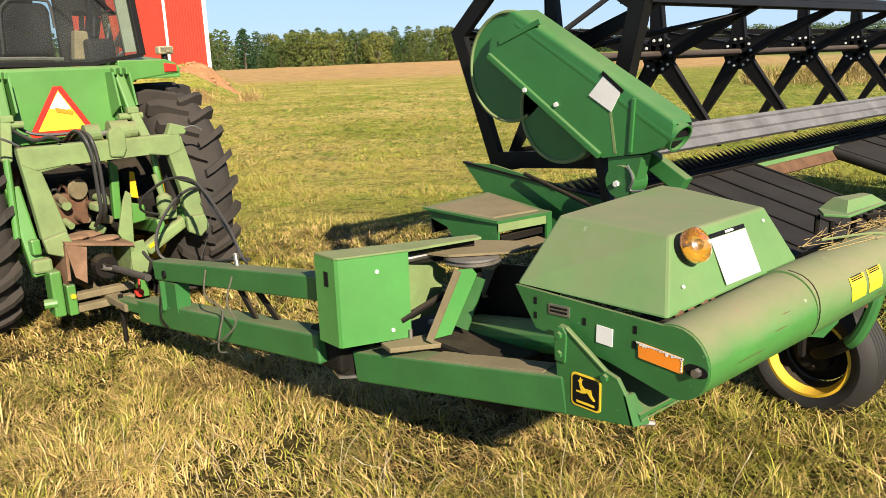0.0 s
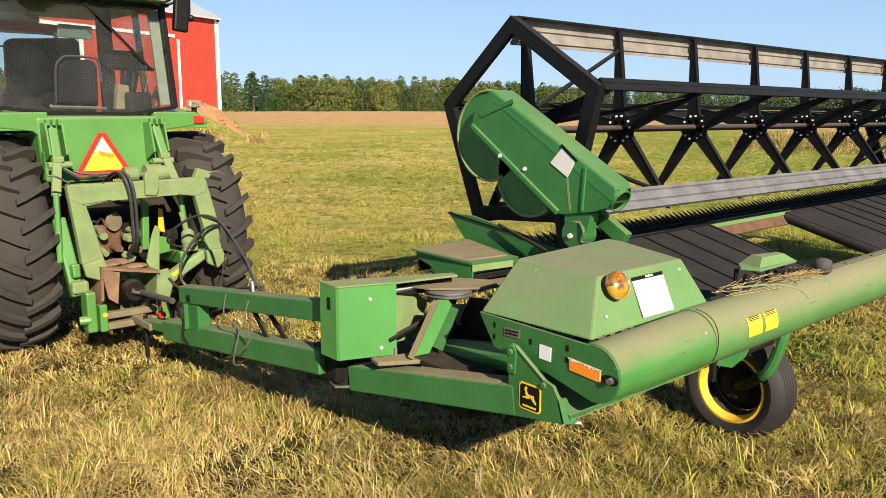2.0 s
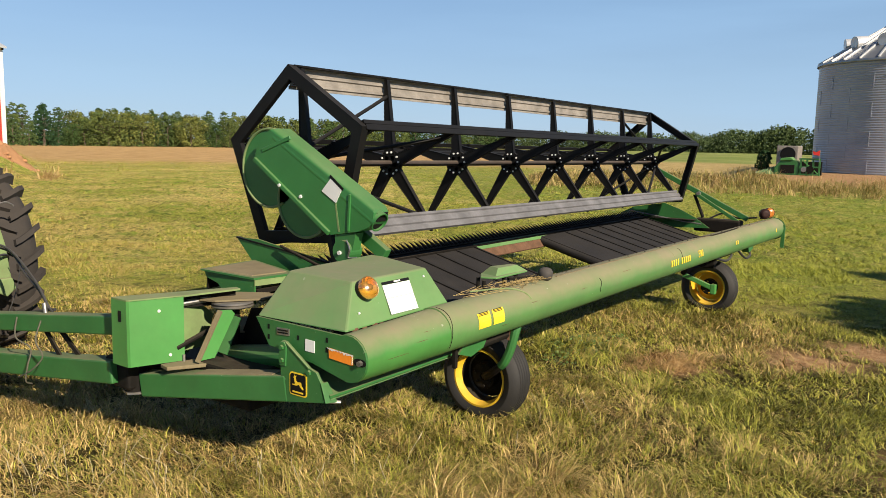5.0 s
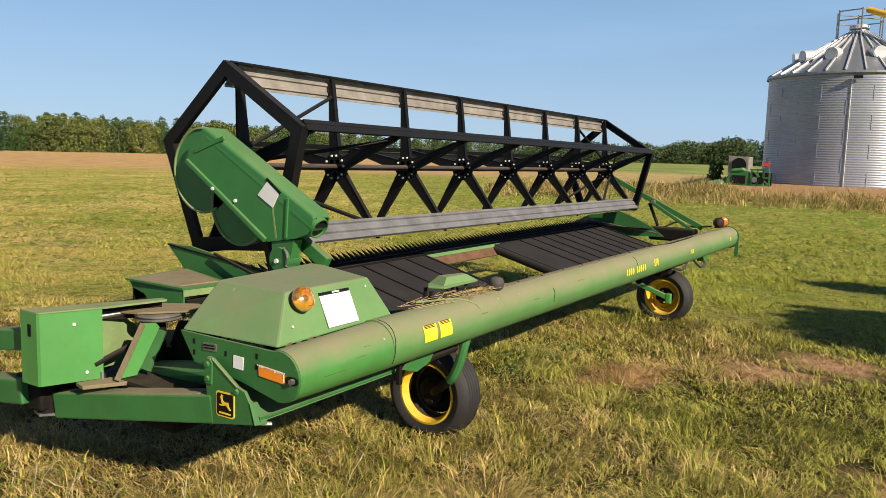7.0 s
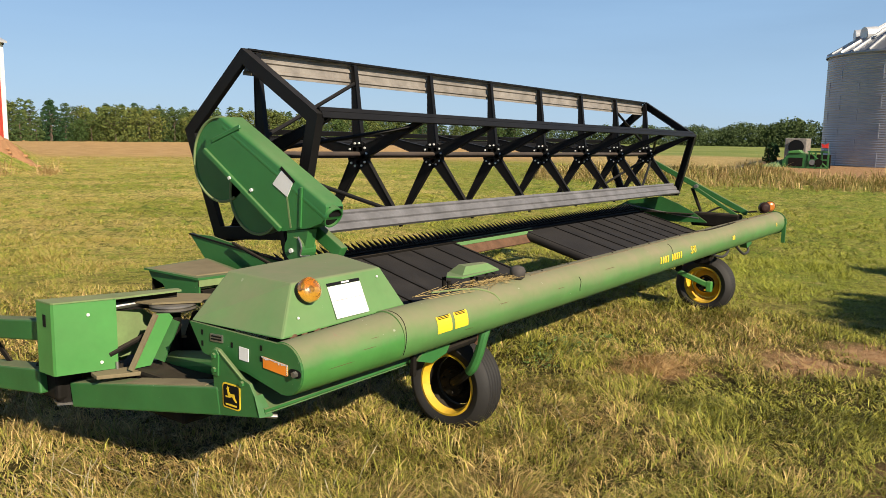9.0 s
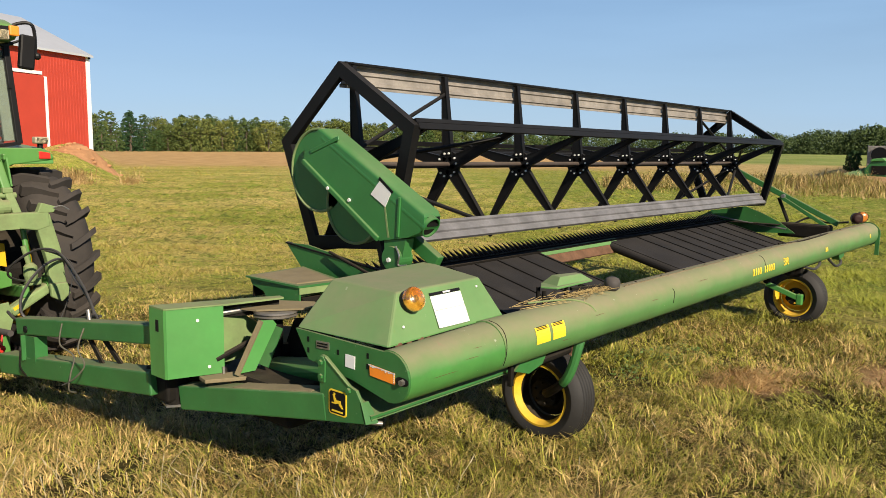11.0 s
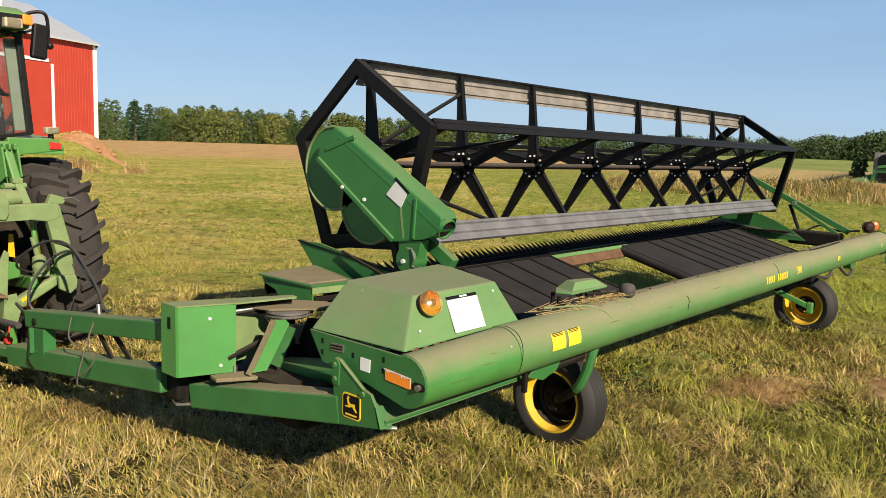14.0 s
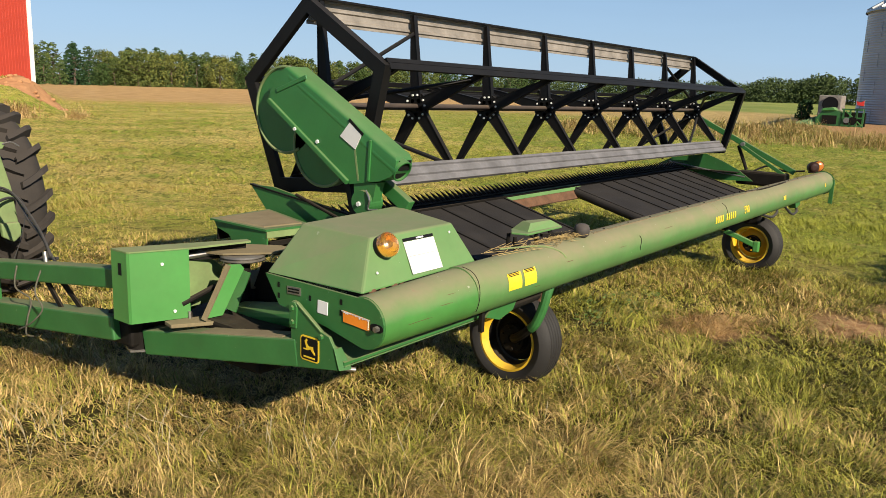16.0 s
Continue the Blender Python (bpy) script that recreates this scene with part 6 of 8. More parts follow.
    for k in range(6):
        part("wire_loop", pipe([(0.05 + 0.02 * k, 5.45, 2.07), (0.12 + 0.012 * k, 5.42, 2.16 + 0.02 * k), (0.20, 5.44, 2.12 - 0.01 * k), (0.12 - 0.02 * k, 5.46, 2.06)], 0.006, 5), HOSE, tr)
    part("inner_lamp", box((-0.95, 5.42, 2.80), (0.34, 0.06, 0.07), bev=0.015), BLACK, tr)
    part("reflecting_plate", prism([(-0.60, 2.68), (-0.30, 2.66), (-0.30, 2.78), (-0.58, 2.79)], "y", 5.60, 5.62, bev=0.008), material("mirror_face", (0.20, 0.27, 0.22), 0.15, 0.6), tr, "small inside mirror")
    seat = part("seat", box((-0.48, 5.80, 2.13), (0.40, 0.42, 0.14), bev=0.05), SEAT, tr, "dark operator seat")
    part("backrest", prism([(-0.65, 2.10), (-0.30, 2.10), (-0.29, 2.44), (-0.33, 2.485), (-0.56, 2.49), (-0.63, 2.42)], "y", 5.54, 5.62, bev=0.03), SEAT, seat)
    part("backrest_piping", pipe([(-0.665, 5.535, 2.11), (-0.65, 5.53, 2.40), (-0.60, 5.53, 2.485), (-0.54, 5.53, 2.51), (-0.34, 5.53, 2.505), (-0.29, 5.53, 2.47), (-0.275, 5.535, 2.30)], 0.011, 7), HOSE, seat, "grey piped edge")
    part("steering_column", beam((0.19, 6.34, 1.95), (0.22, 6.10, 2.42), 0.09, 0.09), BLACK, tr)
    part("steering_wheel", lathe([(-0.012, 0.195), (0, 0.207), (0.012, 0.195), (0, 0.183)], (0.22, 6.09, 2.44), "z", 28), BLACK, tr)
    part("side_console", box((0.02, 5.75, 2.12), (0.22, 0.7, 0.18), bev=0.03), SEAT, tr, "dark side console")
    part("monitor", box((0.08, 5.95, 2.52), (0.22, 0.05, 0.17), bev=0.015), BLACK, tr)
    part("monitor_arm", beam((0.05, 5.95, 2.2), (0.08, 5.97, 2.46), 0.03, 0.03), BLACK, tr)


build_cab()


def build_hitch():
    y = 4.50
    # quick coupler: top bar and two bowed legs
    qc = part("quick_coupler", prism([(-0.92, 1.49), (0.20, 1.49), (0.21, 1.36), (0.11, 1.33), (-0.05, 1.355), (-0.60, 1.345), (-0.80, 1.31), (-0.91, 1.37)], "y", y, y + 0.09, bev=0.012), PALE, tr, "worn pale green quick coupler")
    part("leg", prism([(-0.92, 1.46), (-0.79, 1.33), (-0.73, 1.10), (-0.68, 0.88), (-0.76, 0.80), (-0.85, 0.85), (-0.87, 1.05)], "y", y + 0.003, y + 0.085, bev=0.010), PALE, qc)
    part("leg", prism([(0.21, 1.47), (0.10, 1.34), (0.17, 1.05), (0.18, 0.80), (0.27, 0.76), (0.33, 0.82), (0.29, 1.15)], "y", y + 0.003, y + 0.085, bev=0.010), PALE, qc)
    part("top_hook", prism([(-0.33, 1.37), (-0.24, 1.36), (-0.21, 1.42), (-0.21, 1.53), (-0.24, 1.575), (-0.29, 1.58), (-0.33, 1.54)], "y", y - 0.03, y + 0.03, bev=0.012), PALE, qc)
    part("top_horn", prism([(0.10, 1.48), (0.24, 1.48), (0.27, 1.53), (0.14, 1.57)], "y", y + 0.0, y + 0.07, bev=0.008), PALE, qc)
    for x in (-0.16, -0.42):
        part("top_lug", cyl((x - 0.05, y + 0.05, 1.545), (x + 0.05, y + 0.05, 1.545), 0.06, seg=16), PALE, qc)
    # bosses on the coupler's top bar
    part("top_boss", cyl((-0.30, y + 0.05, 1.545), (-0.165, y + 0.05, 1.545), 0.072, seg=20), PALE, qc)
    part("top_boss", cyl((-0.45, y + 0.05, 1.525), (-0.36, y + 0.05, 1.525), 0.042, seg=16), PALE, qc)
    part("top_pin", cyl((-0.50, y + 0.05, 1.525), (-0.12, y + 0.05, 1.545), 0.020, seg=10), STEEL, qc)
    for p, q in (((-0.60, 1.352), (-0.05, 1.362)), ((-0.82, 1.34), (-0.60, 1.36))):
        part("weld_bead", beam((p[0], y - 0.002, p[1]), (q[0], y - 0.002, q[1]), 0.012, 0.012), PALE, qc)
    part("lower_hook", prism([(-0.86, 0.86), (-0.70, 0.90), (-0.66, 0.78), (-0.74, 0.72), (-0.84, 0.76)], "y", y - 0.05, y + 0.0, bev=0.012), PALE, qc)
    part("lower_hook", prism([(0.16, 0.86), (0.31, 0.86), (0.34, 0.76), (0.26, 0.69), (0.17, 0.74)], "y", y - 0.05, y + 0.0, bev=0.012), PALE, qc)
    part("latch_handle", pipe([(0.24, y, 1.52), (0.30, y - 0.02, 1.535), (0.36, y - 0.03, 1.50)], 0.008, 6), STEEL, qc)
    part("latch_handle", pipe([(-0.90, y, 1.50), (-1.0, y - 0.03, 1.56), (-1.06, y - 0.03, 1.57)], 0.008, 6), STEEL, qc)
    # lift arms and links
    for s, x in ((-1, -0.86), (1, -0.02)):
        arm = part("lift_arm", beam((x, 5.02, 1.92), (x + 0.02 * s, 4.86, 1.62), 0.075, 0.09, (0, -1, 0.3), bev=0.015), TRACTOR, tr, "green lift arm")
        part("arm_plate", prism([(4.86, 1.70), (4.94, 1.95), (5.12, 1.95), (5.05, 1.62)], "x", x - 0.07, x - 0.055), TRACTOR, arm)
        part("arm_plate", prism([(4.86, 1.70), (4.94, 1.95), (5.12, 1.95), (5.05, 1.62)], "x", x + 0.055, x + 0.07), TRACTOR, arm)
        for k in range(3):
            part("clevis_tooth", box((x - 0.045 + 0.045 * k, 4.97, 1.955), (0.022, 0.08, 0.05), bev=0.006), TRACTOR, arm)
        part("link_pin", cyl((x - 0.09, 4.86, 1.62), (x + 0.09, 4.86, 1.62), 0.026, seg=12), PALE, arm)
        part("link_collar", box((x + 0.015 * s, 4.85, 1.665), (0.085, 0.06, 0.05), bev=0.01), PALE, arm)
        link = part("lift_link", beam((x + 0.02 * s, 4.86, 1.66), (x + 0.08 * s, 4.74, 1.38), 0.07, 0.05, (0, -1, 0), bev=0.012), PALE, arm)
        part("link_slot", beam((x + 0.03 * s, 4.822, 1.60), (x + 0.065 * s, 4.742, 1.43), 0.022, 0.012, (0, -1, 0)), DARK, link)
        part("link_rod", cyl((x + 0.08 * s, 4.74, 1.40), (x + 0.11 * s, 4.66, 0.86), 0.024, seg=12), TRACTOR, arm)
        part("lower_link", beam((x + 0.08 * s, 5.35, 0.72), (x + 0.02 * s, 4.56, 0.80), 0.06, 0.11, bev=0.012), TRACTOR, arm)
    part("stabiliser_arm", beam((-0.93, 4.78, 1.20), (-0.87, 4.62, 0.58), 0.10, 0.09, (0, -1, 0), bev=0.015), TRACTOR, tr, "bright green stabiliser arm")
    part("stabiliser_fork", box((-0.86, 4.60, 0.66), (0.13, 0.10, 0.10), bev=0.02), PALE, tr)
    part("stabiliser_pin", cyl((-0.90, 4.52, 0.40), (-0.82, 4.50, 0.40), 0.035, seg=12), TRACTOR, tr)
    # power take-off guard, rusty brown, with clods on top
    g = part("pto_guard", prism([(-0.745, 0.835), (-0.275, 0.745), (-0.275, 0.725), (-0.735, 0.812)], "y", 4.40, 4.82), GUARD, tr, "rusty brown guard over the drive shaft")
    part("guard_side", prism([(4.41, 0.81), (4.83, 0.83), (4.83, 0.52), (4.56, 0.48), (4.45, 0.55)], "x", -0.742, -0.722), GUARD, g)
    part("guard_front", prism([(-0.742, 0.815), (-0.70, 0.575), (-0.63, 0.520), (-0.606, 0.735), (-0.60, 0.775)], "y", 4.405, 4.42), GUARD, g)
    part("guard_cheek", prism([(4.42, 0.73), (4.82, 0.75), (4.82, 0.50), (4.5, 0.50)], "x", -0.295, -0.275), PALE, g, "pale green cheek plate")
    part("cheek_flange", prism([(-0.295, 0.74), (-0.19, 0.75), (-0.16, 0.60), (-0.19, 0.50), (-0.295, 0.49)], "y", 4.44, 4.455, bev=0.004), PALE, g)
    for x, yy, w in ((-0.62, 4.56, 0.18), (-0.42, 4.55, 0.20), (-0.52, 4.70, 0.26)):
        part("clod", ball((x, yy, 0.845 - (x + 0.74) * 0.19), w * 0.5, seg=9, scale=(1, 0.8, 0.22)), GUARD, g)
    part("pto_yoke", lathe([(-0.12, 0.03), (-0.12, 0.080), (-0.06, 0.095), (0.0, 0.085), (0.02, 0.055), (0.10, 0.06), (0.10, 0.03)], (-0.46, 4.60, 0.585), "y", 22), DARK, tr, "greasy drive shaft yoke")
    part("yoke_fork", box((-0.43, 4.50, 0.57), (0.16, 0.12, 0.05), Euler((0, 0.5, 0)).to_matrix().to_4x4(), 0.02), DARK, tr)
    part("yoke_cross", cyl((-0.50, 4.46, 0.60), (-0.36, 4.46, 0.545), 0.022, seg=10), STEEL, tr)
    part("shaft_tube", cyl((-0.42, 4.46, 0.575), (-0.40, 3.86, 0.615), 0.024, seg=14), ROLLER, tr, "greasy telescoping shaft")
    # valve bank and clutter over the guard
    rnd = random.Random(21)
    part("valve_bank", box((-0.56, 4.90, 0.98), (0.26, 0.16, 0.24), bev=0.02), RUSTY, tr, "dusty hydraulic valve bank")
    for k in range(7):
        x, z = -0.66 + rnd.uniform(0, 0.30), 0.90 + rnd.uniform(0, 0.20)
        q = part("coupler", cyl((x, 4.84, z), (x + rnd.uniform(-0.02, 0.02), 4.74 - rnd.uniform(0, 0.05), z - rnd.uniform(0, 0.04)), rnd.uniform(0.022, 0.036), seg=12), (PALE, RUSTY, TAN)[k % 3], tr, "dusty hydraulic coupler")
    part("dust_cap", cyl((-0.50, 4.80, 1.13), (-0.49, 4.775, 1.13), 0.075, seg=20), TAN, tr, "round dusty cap")
    for k, (x, z) in enumerate(((-0.40, 1.0), (-0.36, 0.90), (-0.42, 0.84))):
        part("fitting", box((x, 4.70, z), (0.09, 0.09, 0.06), Euler((0.2, 0.3 * k, 0.4)).to_matrix().to_4x4(), 0.015), PALE if k != 1 else TAN, tr)
    part("valve_cap", lathe([(0, 0.001), (0, 0.045), (0.05, 0.04), (0.06, 0.03), (0.075, 0.03), (0.075, 0.001)], (-0.36, 4.68, 1.01), "z", 16), PALE, tr)
    for k in range(4):
        p = Vector((-0.68 + 0.06 * k, 4.86, 1.10))
        part("steel_line", pipe([p, p + Vector((0.02, -0.06, 0.05 + 0.02 * k)), p + Vector((0.06, -0.04, 0.02)), p + Vector((0.09, 0.02, -0.12))], 0.010, 6), RUSTY if k % 2 else HOSE, tr)
    part("top_link_bracket", prism([(-0.31, 0.79), (-0.21, 0.61), (-0.18, 1.07), (-0.215, 1.10), (-0.25, 1.02)], "y", 4.60, 4.625, bev=0.006), PALE, tr)
    part("bracket_web", prism([(-0.24, 0.85), (-0.18, 0.85), (-0.16, 1.25), (-0.22, 1.30)], "y", 4.86, 4.92, bev=0.01), TRACTOR, tr)
    part("bracket_web", prism([(-0.17, 0.80), (-0.02, 0.82), (-0.02, 0.94), (-0.15, 0.98)], "y", 4.80, 4.85, bev=0.01), TRACTOR, tr)
    part("decal_plate", prism([(-0.085, 1.0), (-0.025, 0.985), (-0.035, 1.19), (-0.07, 1.20)], "y", 4.895, 4.90), YELLOW, tr)
    # side link with its yellow tag, and the turnbuckle above it
    side = part("side_link", beam((-0.13, 4.60, 0.63), (0.28, 4.60, 0.86), 0.09, 0.10, (0, -1, 0), bev=0.02), PALE, tr, "pale green side link")
    part("link_eye", cyl((0.24, 4.54, 0.87), (0.24, 4.66, 0.87), 0.075, seg=18), TRACTOR, side)
    part("link_tag", beam((-0.115, 4.548, 0.66), (-0.06, 4.548, 0.69), 0.03, 0.004, (0, -1, 0)), YELLOW, side)
    tb = part("turnbuckle", lathe([(-0.11, 0.02), (-0.11, 0.045), (-0.06, 0.058), (0.02, 0.055), (0.05, 0.025), (0.05, 0.02)], (0.04, 4.55, 1.0), "z", 16), PALE, tr, "pale green turnbuckle")
    part("turnbuckle_rod", cyl((0.03, 4.55, 1.03), (-0.01, 4.55, 1.20), 0.022, seg=10), PALE, tb)
    part("turnbuckle_foot", box((0.06, 4.57, 0.88), (0.13, 0.08, 0.06), bev=0.015), PALE, tb)
    # drawbar frame
    part("drawbar", box((-0.43, 4.72, 0.345), (0.10, 1.1, 0.055), bev=0.008), TAN, tr, "muddy drawbar")
    part("drawbar_frame", box((-0.50, 4.56, 0.40), (0.46, 0.08, 0.05), bev=0.008), TAN, tr, "muddy drawbar frame")
    part("drawbar_frame", box((-0.50, 4.56, 0.31), (0.46, 0.08, 0.05), bev=0.008), TAN, tr)
    part("drawbar_hanger", box((-0.81, 4.56, 0.46), (0.075, 0.16, 0.33), bev=0.012), TRACTOR, tr)
    part("drawbar_hanger", box((-0.725, 4.52, 0.40), (0.06, 0.10, 0.22), bev=0.008), TRACTOR, tr)
    part("drawbar_hanger", box((-0.19, 4.60, 0.42), (0.06, 0.12, 0.26), bev=0.008), TRACTOR, tr)
    part("hanger_bolt", cyl((-0.72, 4.47, 0.43), (-0.72, 4.455, 0.43), 0.02, seg=6), YELLOW, tr)
    # hoses off the back of the cab
    part("hydraulic_hose", pipe([(-0.50, 4.92, 1.47), (-0.515, 4.62, 1.560), (-0.505, 4.46, 1.535), (-0.478, 4.42, 1.41), (-0.468, 4.42, 1.2), (-0.463, 4.44, 1.0), (-0.47, 4.58, 0.88)], 0.014, 8), HOSE, tr)
    part("hydraulic_hose", pipe([(-0.46, 4.92, 1.47), (-0.475, 4.60, 1.555), (-0.46, 4.46, 1.52), (-0.438, 4.43, 1.38), (-0.43, 4.43, 1.18), (-0.428, 4.45, 1.0), (-0.43, 4.6, 0.9)], 0.014, 8), HOSE, tr)
    part("hydraulic_hose", pipe([(-0.85, 4.95, 1.60), (-0.80, 4.55, 1.53), (-0.72, 4.46, 1.555), (-0.66, 4.46, 1.52)], 0.012, 7), HOSE, tr)
    part("cab_cable", pipe([(-0.96, 5.2, 2.02), (-0.90, 5.12, 1.90), (-0.86, 5.0, 1.70), (-0.72, 4.9, 1.55), (-0.45, 4.85, 1.53)], 0.012, 6), HOSE, tr)
    part("cab_cable", pipe([(0.08, 5.19, 2.0), (0.07, 5.14, 1.8), (0.0, 5.0, 1.6)], 0.012, 6), HOSE, tr)


build_hitch()

# ---- barn, bin, trees and distance ----
RED = material("red_steel_siding", (0.415, 0.048, 0.027), 0.55, spec=0.3, var=0.06, scale=1.0)
TRIM = material("white_steel_trim", (0.75, 0.75, 0.73), 0.45, var=0.04)
ROOFM = material("galvanised_roof", (0.55, 0.56, 0.57), 0.4, 0.3, var=0.06, scale=0.6)


def build_barn():
    a, e = Vector((20.3, 46.4)), Vector((-0.906, -0.424))
    n = Vector((0.424, -0.906))
    ln, dp, z0, h, rise = 34.0, 9.8, 1.55, 5.74, 2.3
    bay0, bay1, head = 10.6, 21.0, 4.28
    barn = thing("barn", (a.x + e.x * 17, a.y + e.y * 17, z0), "large red steel barn with white trim and a pale metal roof", "barn")

    def P(s, d, z):
        q = a + e * s - n * d
        return (q.x, q.y, z0 + z)

    def sheet(name, s0, s1, za, zb, d, label=""):
        """Ribbed steel sheets along the front or back, 4 cm thick."""
        bm, rows, s = bmesh.new(), [], s0
        while s < s1 - 0.01:
            rows += [(min(s + ds, s1), d - dd) for ds, dd in ((0, 0), (0.21, 0), (0.22, 0.008), (0.23, 0.008), (0.24, 0))]
            s += 0.24
        grid = [[bm.verts.new(P(s, q + o, z)) for s, q in rows] for z, o in ((za, 0), (zb, 0), (zb, 0.04), (za, 0.04))]
        for u, v in zip(grid, grid[1:] + grid[:1]):
            for k in range(len(rows) - 1):
                bm.faces.new((u[k], u[k + 1], v[k + 1], v[k]))
        part(name, bm, RED, barn, label)
    sheet("front_wall", 0, bay0, -0.4, h, 0, "red steel wall")
    sheet("front_wall", bay0, bay1, head, h, 0, "red steel wall over the open bay")
    sheet("front_wall", bay1, ln, -0.4, h, 0, "red steel wall")
    sheet("back_wall", 18.0, ln, -0.4, h, dp)
    sheet("back_wall", 0, 18.0, 4.6, h, dp)

    def gable(s, z):
        q = [P(s, 0, z), P(s, dp, z), P(s, dp, h), P(s, dp / 2, h + rise), P(s, 0, h)]
        q2 = [(x - e.x * 0.05, y - e.y * 0.05, zz) for x, y, zz in q]
        part("gable_wall", solid(q + q2, [(0, 1, 2, 3, 4), (9, 8, 7, 6, 5)] + [(k, k + 5, (k + 1) % 5 + 5, (k + 1) % 5) for k in range(5)]), RED, barn)
    gable(0.05, 4.6)
    gable(ln, -0.4)
    for d0 in (-0.35, dp + 0.35):
        za = h - 0.35 * rise / (dp / 2)
        t = [P(-0.06, d0, za), P(ln + 0.3, d0, za), P(ln + 0.3, dp / 2, h + rise), P(-0.06, dp / 2, h + rise)]
        t2 = [(x, y, z + 0.12) for x, y, z in t]
        part("roof_slope", solid(t + t2, [(0, 1, 2, 3), (4, 7, 6, 5), (0, 4, 5, 1), (1, 5, 6, 2), (2, 6, 7, 3), (3, 7, 4, 0)]), ROOFM, barn, "pale ribbed roof")

    def strip(s0, s1, za, zb, d=-0.06, mat=TRIM, name="trim"):
        t = [P(s0, d, za), P(s1, d, za), P(s1, 0.03, za), P(s0, 0.03, za)]
        t2 = [(x, y, z0 + zb) for x, y, z in t]
        return part(name, solid(t + t2, [(0, 1, 2, 3), (4, 7, 6, 5), (0, 4, 5, 1), (1, 5, 6, 2), (2, 6, 7, 3), (3, 7, 4, 0)]), mat, barn)
    strip(-0.06, 0.24, -0.2, h - 0.1)
    strip(3.50, 3.70, 0, 4.15)
    strip(3.85, bay1, 4.24, 4.42)
    strip(bay0 - 0.05, bay0 + 0.12, 0, 4.2)
    strip(3.72, 7.1, 0.05, 4.12, -0.05, RED, "sliding_door")
    strip(7.14, bay0 - 0.08, 0.05, 4.12, -0.05, RED, "sliding_door")
    strip(-0.08, 0.05, h - 0.25, h - 0.1, -0.12, BLACK, "eave_bracket")


build_barn()


def build_heap():
    """A heap of dug orange soil with clods, beside the barn's corner."""
    rng = random.Random(8)
    cx, cy = 18.3, 42.4
    bm = bmesh.new()
    rows = []
    for k in range(15):
        f = k / 14
        ring = []
        for s in range(36):
            a = 2 * math.pi * s / 36
            r = 2.1 * f * (1 + 0.16 * math.sin(2 * a + 1) + 0.10 * math.sin(5 * a) + 0.07 * math.sin(9 * a + 2))
            x, y = cx + r * math.cos(a), cy + r * math.sin(a)
            g = float(terrain(x, y))
            top = 0.52 * (0.5 + 0.5 * math.cos(math.pi * f)) * (1 + 0.12 * math.sin(3 * a + 4 * f))
            ring.append(bm.verts.new((x, y, g + top - 0.06 + rng.uniform(-0.05, 0.05) * (0.2 + (1 - f)))))
        rows.append(ring)
    for u, v in zip(rows, rows[1:]):
        for s in range(36):
            bm.faces.new((u[s], u[(s + 1) % 36], v[(s + 1) % 36], v[s]))
    bm.faces.new(rows[0])
    heap = thing("soil_heap", (cx, cy, 0.1), "heap of dug orange soil with clods", "soil heap")
    earth = material("orange_soil", (0.40, 0.215, 0.105), 0.95, spec=0.1, var=0.18, scale=2.5, bump=0.8, bump_scale=9)
    part("mound_body", bm, earth, heap, smooth=True)
    for k in range(26):
        a, r = rng.uniform(0, 6.28), rng.uniform(0.8, 1.9)
        x, y = cx + r * math.cos(a), cy + r * math.sin(a)
        z = float(terrain(x, y)) + max(0.0, 0.7 * (1 - r / 1.6))
        part("clod", ball((x, y, z), rng.uniform(0.05, 0.14), seg=7, scale=(1.2, 0.9, 0.7)), earth, heap)


build_heap()


